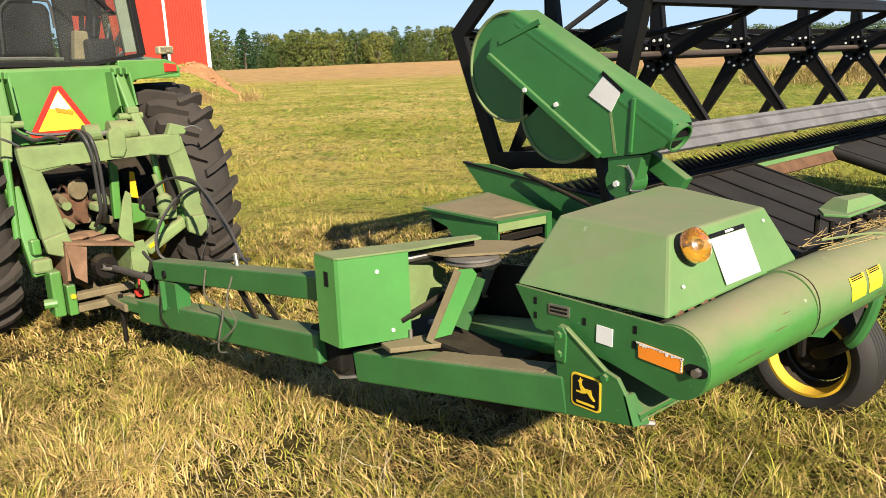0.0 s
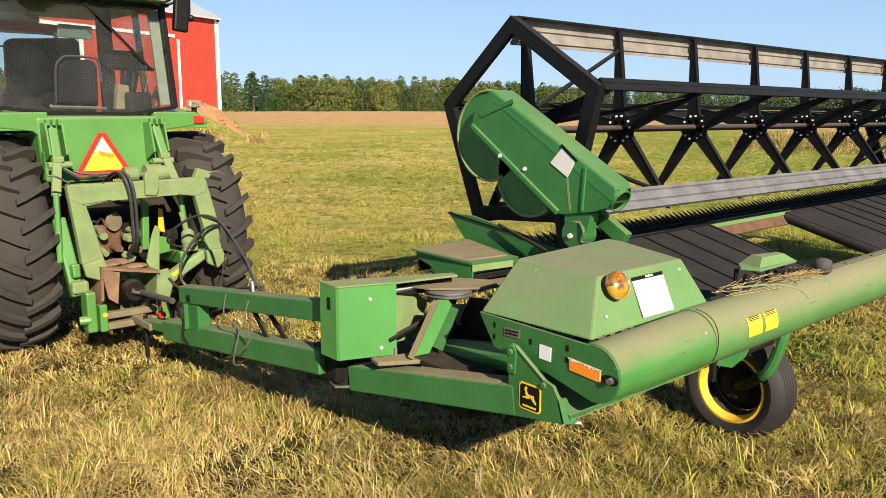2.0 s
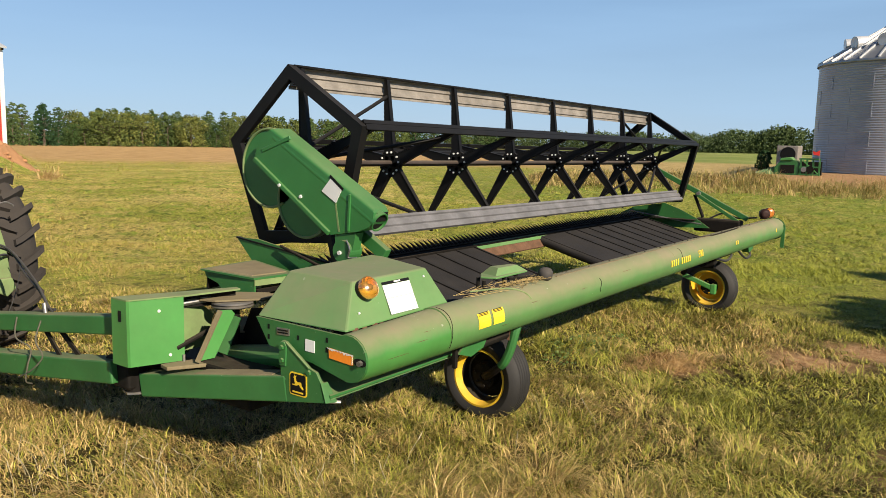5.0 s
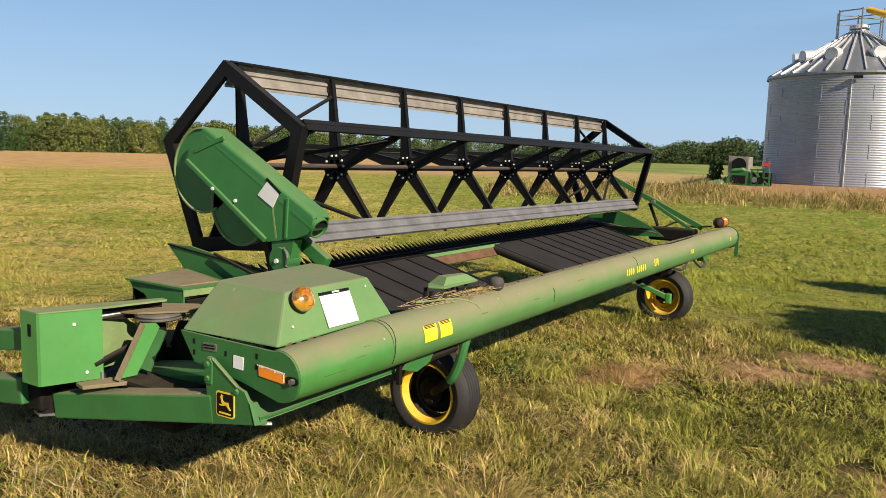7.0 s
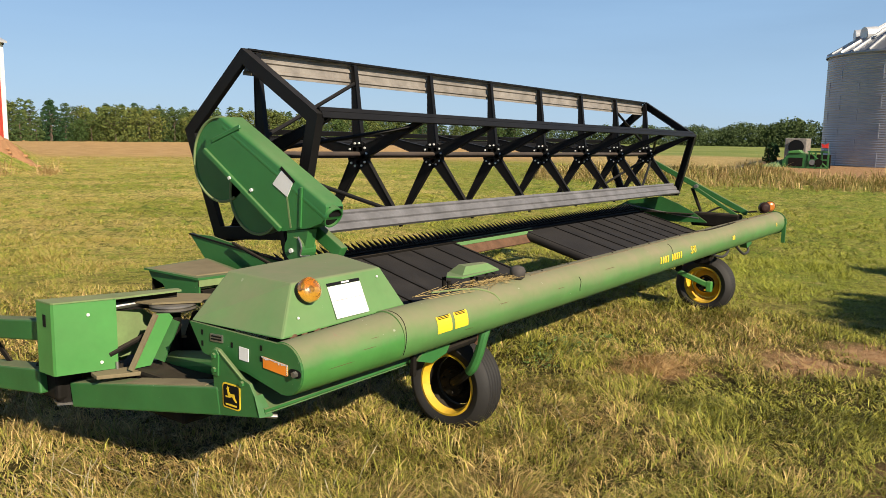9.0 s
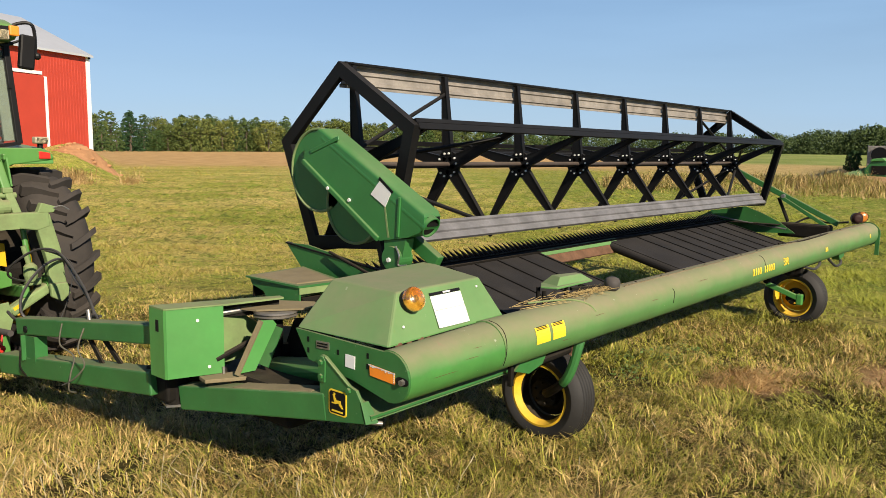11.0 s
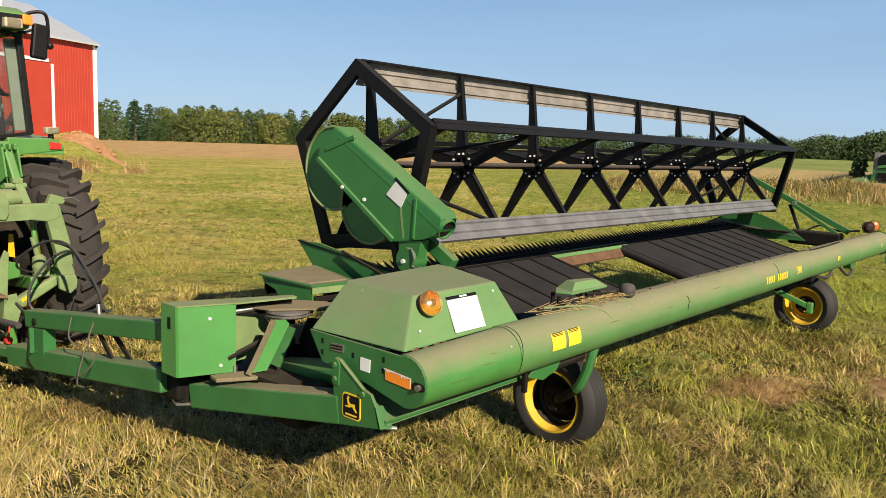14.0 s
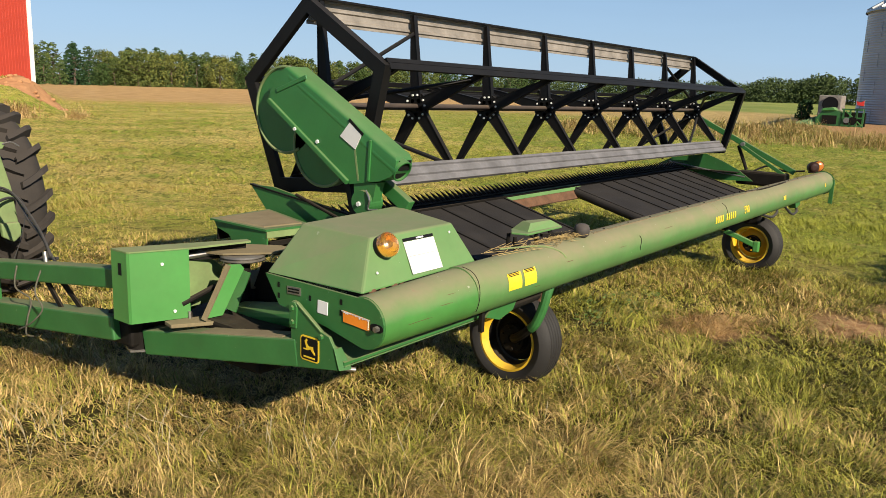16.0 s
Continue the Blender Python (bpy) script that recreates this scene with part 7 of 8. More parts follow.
def build_bin():
    cx, cy, z0, r, h = 57.2, 3.4, 0.72, 5.3, 7.1
    galv = material("galvanised_bin_steel", (0.31, 0.335, 0.38), 0.38, 0.4, var=0.10, scale=0.45)
    roofg = material("grey_bin_roof", (0.26, 0.27, 0.28), 0.35, 0.5, var=0.12, scale=0.5)
    bn = thing("grain_bin", (cx, cy, z0), "tall corrugated galvanised grain bin with a conical ribbed roof", "grain bin")
    prof = []
    n = 94
    for k in range(n + 1):
        z = z0 + h * k / n
        prof += [(z, r + (0.02 if k % 2 else 0.0))]
    part("bin_wall", lathe(prof, (cx, cy, 0), "z", 110, closed=False), galv, bn, "corrugated galvanised wall", smooth=12)
    for k in range(1, 8):
        for j in range(5):
            a = radians(118 + j * 32 + 16 * (k % 2))
            part("sheet_joint", box((cx + (r + 0.018) * math.cos(a), cy + (r + 0.018) * math.sin(a), z0 + h * (k - 0.5) / 8), (0.03, 0.05, h / 8), Euler((0, 0, a)).to_matrix().to_4x4()), galv, bn)
    ze, za = z0 + h, z0 + h + 3.0
    part("bin_roof", lathe([(ze - 0.12, r + 0.16), (ze, r + 0.14), (za, 0.55), (za + 0.25, 0.5), (za + 0.25, 0.01)], (cx, cy, 0), "z", 60, closed=False), roofg, bn, "ribbed conical roof")
    rib = part("roof_rib", beam((cx - r - 0.12, cy, ze + 0.05), (cx - 0.55, cy, za + 0.05), 0.09, 0.12), ROOFM, bn)
    off = BASE[rib.name] - Vector((cx, cy, 0))
    for k in range(1, 30):
        a = 2 * math.pi * k / 30
        m = Euler((0, 0, a)).to_matrix()
        share(rib, "roof_rib", Vector((cx, cy, 0)) + m @ off, bn, m.to_4x4())
    for a in (112, 132, 164, 205, 245):
        b = radians(a)
        c = Vector((cx + 3.5 * math.cos(b), cy + 3.5 * math.sin(b), ze + 1.35))
        o = Vector((math.cos(b), math.sin(b), 0))
        v = part("roof_vent", cyl(c - o * 0.35 + Vector((0, 0, -0.05)), c + o * 0.45 + Vector((0, 0, -0.12)), 0.42, seg=18), ROOFM, bn, "round roof vent")
        part("vent_mouth", cyl(c + o * 0.446 + Vector((0, 0, -0.12)), c + o * 0.46 + Vector((0, 0, -0.12)), 0.36, seg=18), ROOFM, v)
    part("top_cap", lathe([(za + 0.2, 0.6), (za + 0.45, 0.6), (za + 0.6, 0.1), (za + 0.6, 0.01)], (cx, cy, 0), "z", 24, closed=False), ROOFM, bn)
    for k in range(6):
        a = radians(60 * k + 10)
        part("roof_rail_post", cyl((cx + 1.5 * math.cos(a), cy + 1.5 * math.sin(a), za - 0.8), (cx + 1.5 * math.cos(a), cy + 1.5 * math.sin(a), za + 1.4), 0.05, seg=6), STEEL, bn)
    for z in (za + 0.7, za + 1.3):
        part("roof_rail", pipe([(cx + 1.5 * math.cos(radians(60 * k + 10)), cy + 1.5 * math.sin(radians(60 * k + 10)), z) for k in range(7)], 0.04, 6, 1), STEEL, bn)
    part("auger_tube", cyl((cx - 1.0, cy - 0.5, za + 1.3), (cx - 6.5, cy - 15, z0 + 5.5), 0.2, seg=14), YELLOW, bn, "yellow auger tube over the roof")
    part("conduit", cyl((cx - r - 0.045, cy - 0.4, z0), (cx - r - 0.045, cy - 0.4, z0 + h - 0.5), 0.03, seg=8), ROOFM, bn)
    part("flood_lamp", box((cx - r - 0.25, cy - 0.75, z0 + h - 0.42), (0.3, 0.5, 0.16)), BLACK, bn)
    # drying fan beside the bin
    fan = thing("bin_fan", (51.6, 9.1, 0.8), "grey square aeration fan housing with a round black mouth", "fan")
    part("fan_housing", box((51.6, 9.1, 1.80), (1.2, 1.3, 1.25), bev=0.05), BEIGE, fan)
    part("fan_mouth", cyl((50.97, 9.05, 1.88), (50.9, 9.05, 1.88), 0.46, seg=28), BLACK, fan, "round black fan mouth")
    part("fan_base", box((51.6, 9.1, 0.95), (1.3, 1.3, 0.35)), BLACK, fan)


build_bin()


def build_header():
    """A green harvesting head parked beside the bin."""
    hd = thing("harvester_head", (48.5, 7.4, 0.7), "green harvesting head parked on the soil beside the bin", "machine")
    x, z = 48.6, 0.55
    part("body_sheet", prism([(7.9, z), (9.3, z), (9.35, z + 0.5), (9.0, z + 0.95), (8.3, z + 1.05), (7.9, z + 0.9)], "x", x + 0.2, x + 1.2, bev=0.05), PAINT, hd, "green body sheet")
    part("top_hood", prism([(8.2, z + 1.0), (9.05, z + 0.95), (8.95, z + 1.1), (8.4, z + 1.18)], "x", x + 0.1, x + 0.9, bev=0.03), BRIGHT, hd)
    part("dark_mouth", box((x + 0.18, 8.55, z + 0.45), (0.05, 0.8, 0.5)), DARK, hd)
    for y in (6.75, 7.1, 7.45, 7.8):
        part("frame_post", box((x + 0.2, y, z + 0.55), (0.09, 0.09, 1.1)), PAINT, hd)
    for zz in (0.15, 0.6, 1.08):
        part("frame_rail", box((x + 0.2, 7.3, z + zz), (0.10, 1.2, 0.09)), PAINT, hd)
    part("frame_brace", beam((x + 0.16, 6.8, z + 0.2), (x + 0.16, 7.7, z + 1.0), 0.06, 0.06), BRIGHT, hd)
    part("inner_sheet", box((x + 0.7, 7.3, z + 0.5), (0.2, 1.2, 0.85)), DARK, hd)
    for y, r in ((7.25, 0.22), (7.6, 0.16)):
        part("drive_sprocket", cyl((x + 0.10, y, z + 0.45), (x + 0.15, y, z + 0.45), r, seg=18), STEEL if r < 0.2 else DARK, hd)
    for k in range(5):
        yy = 9.2 + k * 0.27
        part("snout", solid([(x + 0.2, yy, z), (x + 0.9, yy, z), (x + 0.9, yy + 0.36, z), (x + 0.2, yy + 0.36, z), (x + 0.55, yy + 0.2, z + 0.62 - k * 0.10), (x - 0.1, yy + 0.6, z + 0.12)],
                            [(0, 1, 2, 3), (0, 4, 1), (1, 4, 2), (0, 5, 4), (2, 4, 5), (2, 5, 3), (3, 5, 0)]), PAINT, hd)
    part("warning_flag", prism([(6.75, z + 1.3), (7.1, z + 1.35), (7.15, z + 1.58), (6.95, z + 1.5), (6.75, z + 1.62)], "x", x, x + 0.02), REDREF, hd, "faded red-orange flag")
    part("flag_staff", cyl((x + 0.05, 6.75, z + 0.9), (x + 0.05, 6.75, z + 1.65), 0.02, seg=6), STEEL, hd)


build_header()


def leaf_material(name, a, b, dark):
    m = bpy.data.materials.new(name)
    m.use_nodes = True
    t = m.node_tree
    N, L = t.nodes.new, t.links.new
    p = t.nodes["Principled BSDF"]
    p.inputs["Roughness"].default_value = 0.8
    p.inputs["Specular IOR Level"].default_value = 0.08
    geo, inf = N("ShaderNodeNewGeometry"), N("ShaderNodeObjectInfo")
    m1, m2 = N("ShaderNodeMix"), N("ShaderNodeMix")
    m1.data_type = m2.data_type = "RGBA"
    L(inf.outputs["Random"], m1.inputs[0])
    m1.inputs[6].default_value, m1.inputs[7].default_value = (*a, 1), (*b, 1)
    r = N("ShaderNodeMapRange")
    r.inputs[3].default_value, r.inputs[4].default_value = 0.0, 0.75
    L(geo.outputs["Random Per Island"], r.inputs[0])
    L(r.outputs[0], m2.inputs[0])
    L(m1.outputs[2], m2.inputs[6])
    m2.inputs[7].default_value = (*dark, 1)
    L(m2.outputs[2], p.inputs["Base Color"])
    return m


LEAF = leaf_material("broad_leaves", (0.055, 0.098, 0.028), (0.195, 0.205, 0.050), (0.030, 0.052, 0.018))
NEEDLE = leaf_material("dark_needles", (0.030, 0.066, 0.026), (0.130, 0.172, 0.050), (0.018, 0.040, 0.017))
BARK = material("grey_bark", (0.12, 0.09, 0.065), 0.9, var=0.3, scale=3, bump=0.3, bump_scale=12)


def crown_mesh(rng, h, w, kind, n, leaf=1.0):
    """Many small leaf sprays: rounded boughs with shaded gaps on a broad crown, drooping tiers on a conifer."""
    V, F = [], []
    clumps = []
    nc = 60 if kind == "broad" else 130
    for k in range(nc):
        f = (k + rng.random()) / nc
        if kind == "broad":
            z = h * (0.03 + 0.86 * f)
            ext = w * (0.62 + 0.38 * math.sin(math.pi * min(1, 0.20 + f * 0.62))) * (1.0 if f < 0.8 else 1.0 - 2.4 * (f - 0.8))
            cr = w * rng.uniform(0.26, 0.42) * (1.05 - 0.35 * f)
            rr = ext * rng.uniform(0.25, 0.95)
        else:
            f = f * 0.97 + 0.02 * math.sin(f * 50)
            z = h * (0.05 + 0.93 * f)
            ext = w * (1.0 - f) ** 0.62 * rng.uniform(0.8, 1.05)
            cr = w * (0.07 + 0.17 * (1 - f))
            rr = ext * rng.uniform(0.35, 1.0)
        a = k * 2.39996 + rng.uniform(-0.5, 0.5)
        clumps.append((rr * math.cos(a), rr * math.sin(a), z, cr, f))
    for k in range(n):
        x, y, z, cr, f = clumps[rng.randrange(nc)]
        d = Vector((rng.gauss(0, 1), rng.gauss(0, 1), rng.gauss(0, 0.8))).normalized()
        if kind != "broad":
            d = Vector((d.x * 1.15, d.y * 1.15, d.z * 0.45))
        c = Vector((x, y, z)) + d * cr * rng.uniform(0.5, 1.02)
        if kind != "broad":
            c.z -= 0.22 * math.hypot(c.x, c.y)
        s = rng.uniform(0.14, 0.28) * (h / 8) * leaf * (0.95 if kind == "broad" else 0.95 - 0.4 * f)
        t1 = Vector((rng.gauss(0, 1), rng.gauss(0, 1), rng.gauss(0, 0.6))).normalized()
        nrm = (d + Vector((rng.gauss(0, 0.35), rng.gauss(0, 0.35), rng.gauss(0, 0.35) + 0.25))).normalized()
        t1 = (t1 - nrm * t1.dot(nrm)).normalized()
        t2 = nrm.cross(t1)
        b = len(V)
        V += [c - t1 * s, c + t2 * s * 0.6, c + t1 * s, c - t2 * s * 0.6]
        F.append((b, b + 1, b + 2, b + 3))
    return V, F


def build_tree(name, loc, h, w, kind, seed, n=2600, label=""):
    rng = random.Random(seed)
    t = thing(name, loc, label, "tree", "trees of the wood edge")
    bm = bmesh.new()
    cyl((0, 0, -0.2), (0.1, 0, h * 0.55), 0.028 * h, 0.012 * h, 8, bm)
    for k in range(6):
        a, z = rng.uniform(0, 6.28), h * rng.uniform(0.25, 0.6)
        cyl((0.05, 0, z), (w * 0.6 * math.cos(a), w * 0.6 * math.sin(a), z + h * 0.15), 0.010 * h, 0.003 * h, 6, bm)
    trunk = part("trunk", bm, BARK, None, "", keep=(0, 0, 0))
    trunk.parent = t
    trunk.location = (0, 0, 0)
    V, F = crown_mesh(rng, h, w, kind, n)
    me = bpy.data.meshes.new("crown")
    me.from_pydata(V, [], F)
    me.materials.append(LEAF if kind == "broad" else NEEDLE)
    c = new("crown", me)
    c.parent = t
    return t


def build_woods():
    rng = random.Random(11)
    eye = Vector((-2.7, -2.3))
    protos = []
    for k in range(4):
        protos.append(("broad", build_tree("broadleaf_tree", (0, 0, 0), 8.0, 3.3, "broad", 50 + k, 2500, label="leafy green tree at the edge of the wood")))
    for k in range(4):
        protos.append(("needle", build_tree("conifer_tree", (0, 0, 0), 8.6, 2.9, "needle", 80 + k, 2250, label="dark conifer at the edge of the wood")))
    used = set()
    count = 0

    def place(az, d, s):
        nonlocal count
        k = rng.choice((0, 1, 2, 3, 4, 5, 6, 7))
        p = protos[k][1]
        x, y = eye.x + d * math.cos(radians(az)), eye.y + d * math.sin(radians(az))
        z = float(terrain(x, y)) - 0.1
        sx = s * rng.uniform(0.95, 1.25)
        m = Matrix.LocRotScale((x, y, z), Euler((0, 0, rng.uniform(0, 6.28))), (sx, sx, s))
        if k not in used:
            used.add(k)
            p.matrix_basis = m
        else:
            copy_thing(p, Matrix.LocRotScale((x, y, z), Euler((0, 0, rng.uniform(0, 6.28))), (1, 1, 1)) @ Matrix.Diagonal((sx / p.scale.x, sx / p.scale.y, s / p.scale.z, 1)))
        count += 1
    # front edge of the wood on the far side of the stubble
    az = 92.0
    while az > 33:
        d = 168 + (66 - az) * 1.2 + max(0, 47 - az) * 8
        place(az, d + rng.uniform(-3, 3), rng.choice((0.62, 0.75, 0.85, 0.92, 1.0)) * rng.uniform(0.92, 1.06))
        az -= rng.uniform(0.62, 0.9)
    az = 92.0
    while az > 31:
        d = 178 + (66 - az) * 1.3 + max(0, 47 - az) * 8
        place(az, d + rng.uniform(-3, 5), rng.uniform(0.98, 1.05) + 0.04 * math.sin(az * 0.9))
        az -= rng.uniform(0.85, 1.2)
    az = 92.0
    while az > 31:
        d = 190 + (66 - az) * 1.3 + max(0, 47 - az) * 8
        place(az, d + rng.uniform(-3, 5), rng.uniform(1.02, 1.07) + 0.04 * math.sin(az * 0.9))
        az -= rng.uniform(1.5, 2.0)
    # far wood, too far to tell its trees apart
    V, F = [], []
    rn = random.Random(5)
    for k in range(560):
        az = rn.uniform(-12, 34)
        d = rn.uniform(330, 352) + max(0, az - 20) * 2
        x, y = eye.x + d * math.cos(radians(az)), eye.y + d * math.sin(radians(az))
        z = float(terrain(x, y)) - 0.3
        h = rn.uniform(7.0, 9.0) + 3.2 * float(sstep(0, 1, (18 - az) / 6)) + 0.8 * math.sin(az * 2.1)
        w = rn.uniform(3.4, 5.2)
        v, f = crown_mesh(rn, h, w, "broad" if rn.random() < 0.75 else "needle", 200, 1.75)
        b = len(V)
        V += [(p.x + x, p.y + y, p.z + z) for p in v]
        F += [tuple(i + b for i in q) for q in f]
    me = bpy.data.meshes.new("far_wood")
    me.from_pydata(V, [], F)
    # leaf colour lightened to carry the haze of distance
    me.materials.append(leaf_material("hazed_far_leaves", (0.085, 0.118, 0.042), (0.12, 0.14, 0.05), (0.038, 0.060, 0.028)))
    tagged(new("far_wood", me), "distant green wood along the skyline, haze put into its leaf colour", "wood", kind="stuff")


build_woods()


def build_bush():
    """A dark bush beside the fan."""
    rng = random.Random(77)
    b = thing("bush", (51.8, 10.7, 0.6), "dark leafy bush beside the fan", "bush")
    V, F = crown_mesh(rng, 1.65, 0.5, "broad", 1500, 1.7)
    me = bpy.data.meshes.new("leaves")
    me.from_pydata(V, [], F)
    me.materials.append(NEEDLE)
    new("leaves", me).parent = b
    bm = bmesh.new()
    for k in range(5):
        cyl((0, 0, -0.1), (0.4 * math.cos(k * 1.3), 0.4 * math.sin(k * 1.3), 1.2), 0.04, 0.01, 6, bm)
    st = part("stems", bm, BARK, None, keep=(0, 0, 0))
    st.parent = b


build_bush()


def build_yard_trees():
    """Two trees behind the camera, whose shade falls on the meadow beside the platform."""
    for x, y, h, w, kind, seed, label in ((8.9, -12.0, 7.0, 2.4, "needle", 301, "dark conifer standing in the meadow"), (5.0, -13.1, 7.3, 2.6, "broad", 305, "leafy tree standing in the meadow")):
        build_tree("yard_tree", (x, y, float(terrain(x, y)) - 0.05), h, w, kind, seed, 9000, label)


build_yard_trees()

# ---- grass ----
def grass_material(name, greens, straw, lean):
    m = bpy.data.materials.new(name)
    m.use_nodes = True
    t = m.node_tree
    N, L = t.nodes.new, t.links.new
    p = t.nodes["Principled BSDF"]
    p.inputs["Roughness"].default_value = 0.6
    p.inputs["Specular IOR Level"].default_value = 0.25
    geo = N("ShaderNodeNewGeometry")

    def mix(fac, a, b):
        x = N("ShaderNodeMix")
        x.data_type = "RGBA"
        L(fac, x.inputs[0])
        for s, v in ((x.inputs[6], a), (x.inputs[7], b)):
            if isinstance(v, tuple):
                s.default_value = (*v, 1)
            else:
                L(v, s)
        return x.outputs[2]
    n = N("ShaderNodeTexNoise")
    n.inputs["Scale"].default_value, n.inputs["Detail"].default_value, n.inputs["Roughness"].default_value = 0.55, 7, 0.72
    L(geo.outputs["Position"], n.inputs["Vector"])
    add = N("ShaderNodeMath")
    add.operation = "MULTIPLY_ADD"
    L(n.outputs["Fac"], add.inputs[0])
    add.inputs[1].default_value, add.inputs[2].default_value = 2.6, lean - 0.10
    sep, dry = N("ShaderNodeSeparateXYZ"), N("ShaderNodeMapRange")
    L(geo.outputs["Position"], sep.inputs[0])
    dry.inputs[1].default_value, dry.inputs[2].default_value, dry.inputs[3].default_value, dry.inputs[4].default_value = -2.6, 2.2, 0.42, 0.0
    L(sep.outputs[0], dry.inputs[0])
    side, cool = N("ShaderNodeMath"), N("ShaderNodeMapRange")
    side.operation = "SUBTRACT"
    L(sep.outputs[0], side.inputs[0])
    L(sep.outputs[1], side.inputs[1])
    cool.inputs[1].default_value, cool.inputs[2].default_value, cool.inputs[3].default_value, cool.inputs[4].default_value = 1.5, 7.0, 0.0, -0.55
    L(side.outputs[0], cool.inputs[0])
    both = N("ShaderNodeMath")
    L(dry.outputs[0], both.inputs[0])
    L(cool.outputs[0], both.inputs[1])
    spot, near, more = N("ShaderNodeVectorMath"), N("ShaderNodeMapRange"), N("ShaderNodeMath")
    spot.operation = "DISTANCE"
    L(geo.outputs["Position"], spot.inputs[0])
    spot.inputs[1].default_value = (6.1, -0.4, 0)
    near.inputs[1].default_value, near.inputs[2].default_value, near.inputs[3].default_value, near.inputs[4].default_value = 0.6, 2.3, 0.45, 0.0
    L(spot.outputs["Value"], near.inputs[0])
    L(both.outputs[0], more.inputs[0])
    L(near.outputs[0], more.inputs[1])
    wet = N("ShaderNodeMath")
    L(add.outputs[0], wet.inputs[0])
    L(more.outputs[0], wet.inputs[1])
    ad2 = N("ShaderNodeMath")
    L(wet.outputs[0], ad2.inputs[0])
    L(geo.outputs["Random Per Island"], ad2.inputs[1])
    r = N("ShaderNodeMapRange")
    r.inputs[1].default_value, r.inputs[2].default_value = 0.85, 1.35
    L(ad2.outputs[0], r.inputs[0])
    frac = N("ShaderNodeMath")
    frac.operation = "FRACT"
    mul = N("ShaderNodeMath")
    mul.operation = "MULTIPLY"
    L(geo.outputs["Random Per Island"], mul.inputs[0])
    mul.inputs[1].default_value = 7.3
    L(mul.outputs[0], frac.inputs[0])
    g = mix(frac.outputs[0], greens[0], greens[1])
    s = mix(frac.outputs[0], straw[0], straw[1])
    n2, clump = N("ShaderNodeTexNoise"), N("ShaderNodeMapRange")
    n2.inputs["Scale"].default_value, n2.inputs["Detail"].default_value = 7.0, 3
    L(geo.outputs["Position"], n2.inputs["Vector"])
    clump.inputs[1].default_value, clump.inputs[2].default_value, clump.inputs[3].default_value, clump.inputs[4].default_value = 0.50, 0.70, 0.0, 0.60
    L(n2.outputs["Fac"], clump.inputs[0])
    # brown dead blades and randomly darker tufts among the rest
    L(mix(clump.outputs[0], mix(r.outputs[0], g, s), (0.105, 0.085, 0.022)), p.inputs["Base Color"])
    return m


_TAB = np.random.default_rng(9).random((64, 64))


def patch(x, y, s):
    """Smooth random patches of size s, 0 to 1."""
    u, v = x / s, y / s
    i, j = np.floor(u).astype(int), np.floor(v).astype(int)
    fu, fv = sstep(0, 1, u - i), sstep(0, 1, v - j)
    a, b = _TAB[i % 64, j % 64], _TAB[(i + 1) % 64, j % 64]
    c, d = _TAB[i % 64, (j + 1) % 64], _TAB[(i + 1) % 64, (j + 1) % 64]
    return (a * (1 - fu) + b * fu) * (1 - fv) + (c * (1 - fu) + d * fu) * fv


def grow(rng, tufts, blades, spread, length, width, lie=0.45):
    """Tufts of bent blades, two faces each; some blades of a tuft stand, others lie over."""
    x0, y0 = np.repeat(tufts[:, 0], blades), np.repeat(tufts[:, 1], blades)
    n = len(x0)
    size = np.repeat(np.clip(0.38 + 1.2 * patch(tufts[:, 0], tufts[:, 1], 0.5) * patch(tufts[:, 0] + 9, tufts[:, 1], 0.17) * 2.1, 0.4, 2.0) * rng.uniform(0.8, 1.2, len(tufts)), blades)
    comb = np.repeat(2 * np.pi * (patch(tufts[:, 0] + 40, tufts[:, 1], 0.55) * 2 + rng.normal(0, 0.12, len(tufts))), blades)
    bx, by = x0 + rng.normal(0, spread, n), y0 + rng.normal(0, spread, n)
    z = terrain(bx, by) - 0.006
    ln = length * size * rng.uniform(0.45, 1.3, n)
    yaw = comb + rng.normal(0, 0.85, n)
    flat = rng.random(n) < lie
    e0 = np.where(flat, rng.uniform(0.2, 0.75, n), rng.uniform(0.7, 1.35, n))
    e1 = e0 - np.where(flat, rng.uniform(0.3, 1.0, n), rng.uniform(0.5, 1.7, n))
    dx, dy = np.cos(yaw), np.sin(yaw)
    face = yaw + np.pi / 2 + rng.normal(0, 0.5, n)
    w = width * rng.uniform(0.6, 1.4, n)
    px, py = np.cos(face) * w, np.sin(face) * w
    z = z + np.where(flat, rng.uniform(0.0, 0.045, n), 0)
    a = ln * 0.5
    mx, my, mz = bx + dx * a * np.cos(e0), by + dy * a * np.cos(e0), z + a * np.sin(e0)
    tx, ty, tz = mx + dx * a * np.cos(e1), my + dy * a * np.cos(e1), np.maximum(mz + a * np.sin(e1), z + 0.008)
    v = np.empty((n, 5, 3))
    v[:, 0] = np.stack((bx - px, by - py, z), 1)
    v[:, 1] = np.stack((bx + px, by + py, z), 1)
    v[:, 2] = np.stack((mx + px * 0.8, my + py * 0.8, mz), 1)
    v[:, 3] = np.stack((mx - px * 0.8, my - py * 0.8, mz), 1)
    v[:, 4] = np.stack((tx, ty, tz), 1)
    i = np.arange(n)[:, None] * 5
    flat_ix = np.concatenate((i + np.array([[0, 1, 2, 3]]), i + np.array([[3, 2, 4]])), 1).ravel()
    return v.reshape(-1, 3), flat_ix, np.tile([4, 3], n)


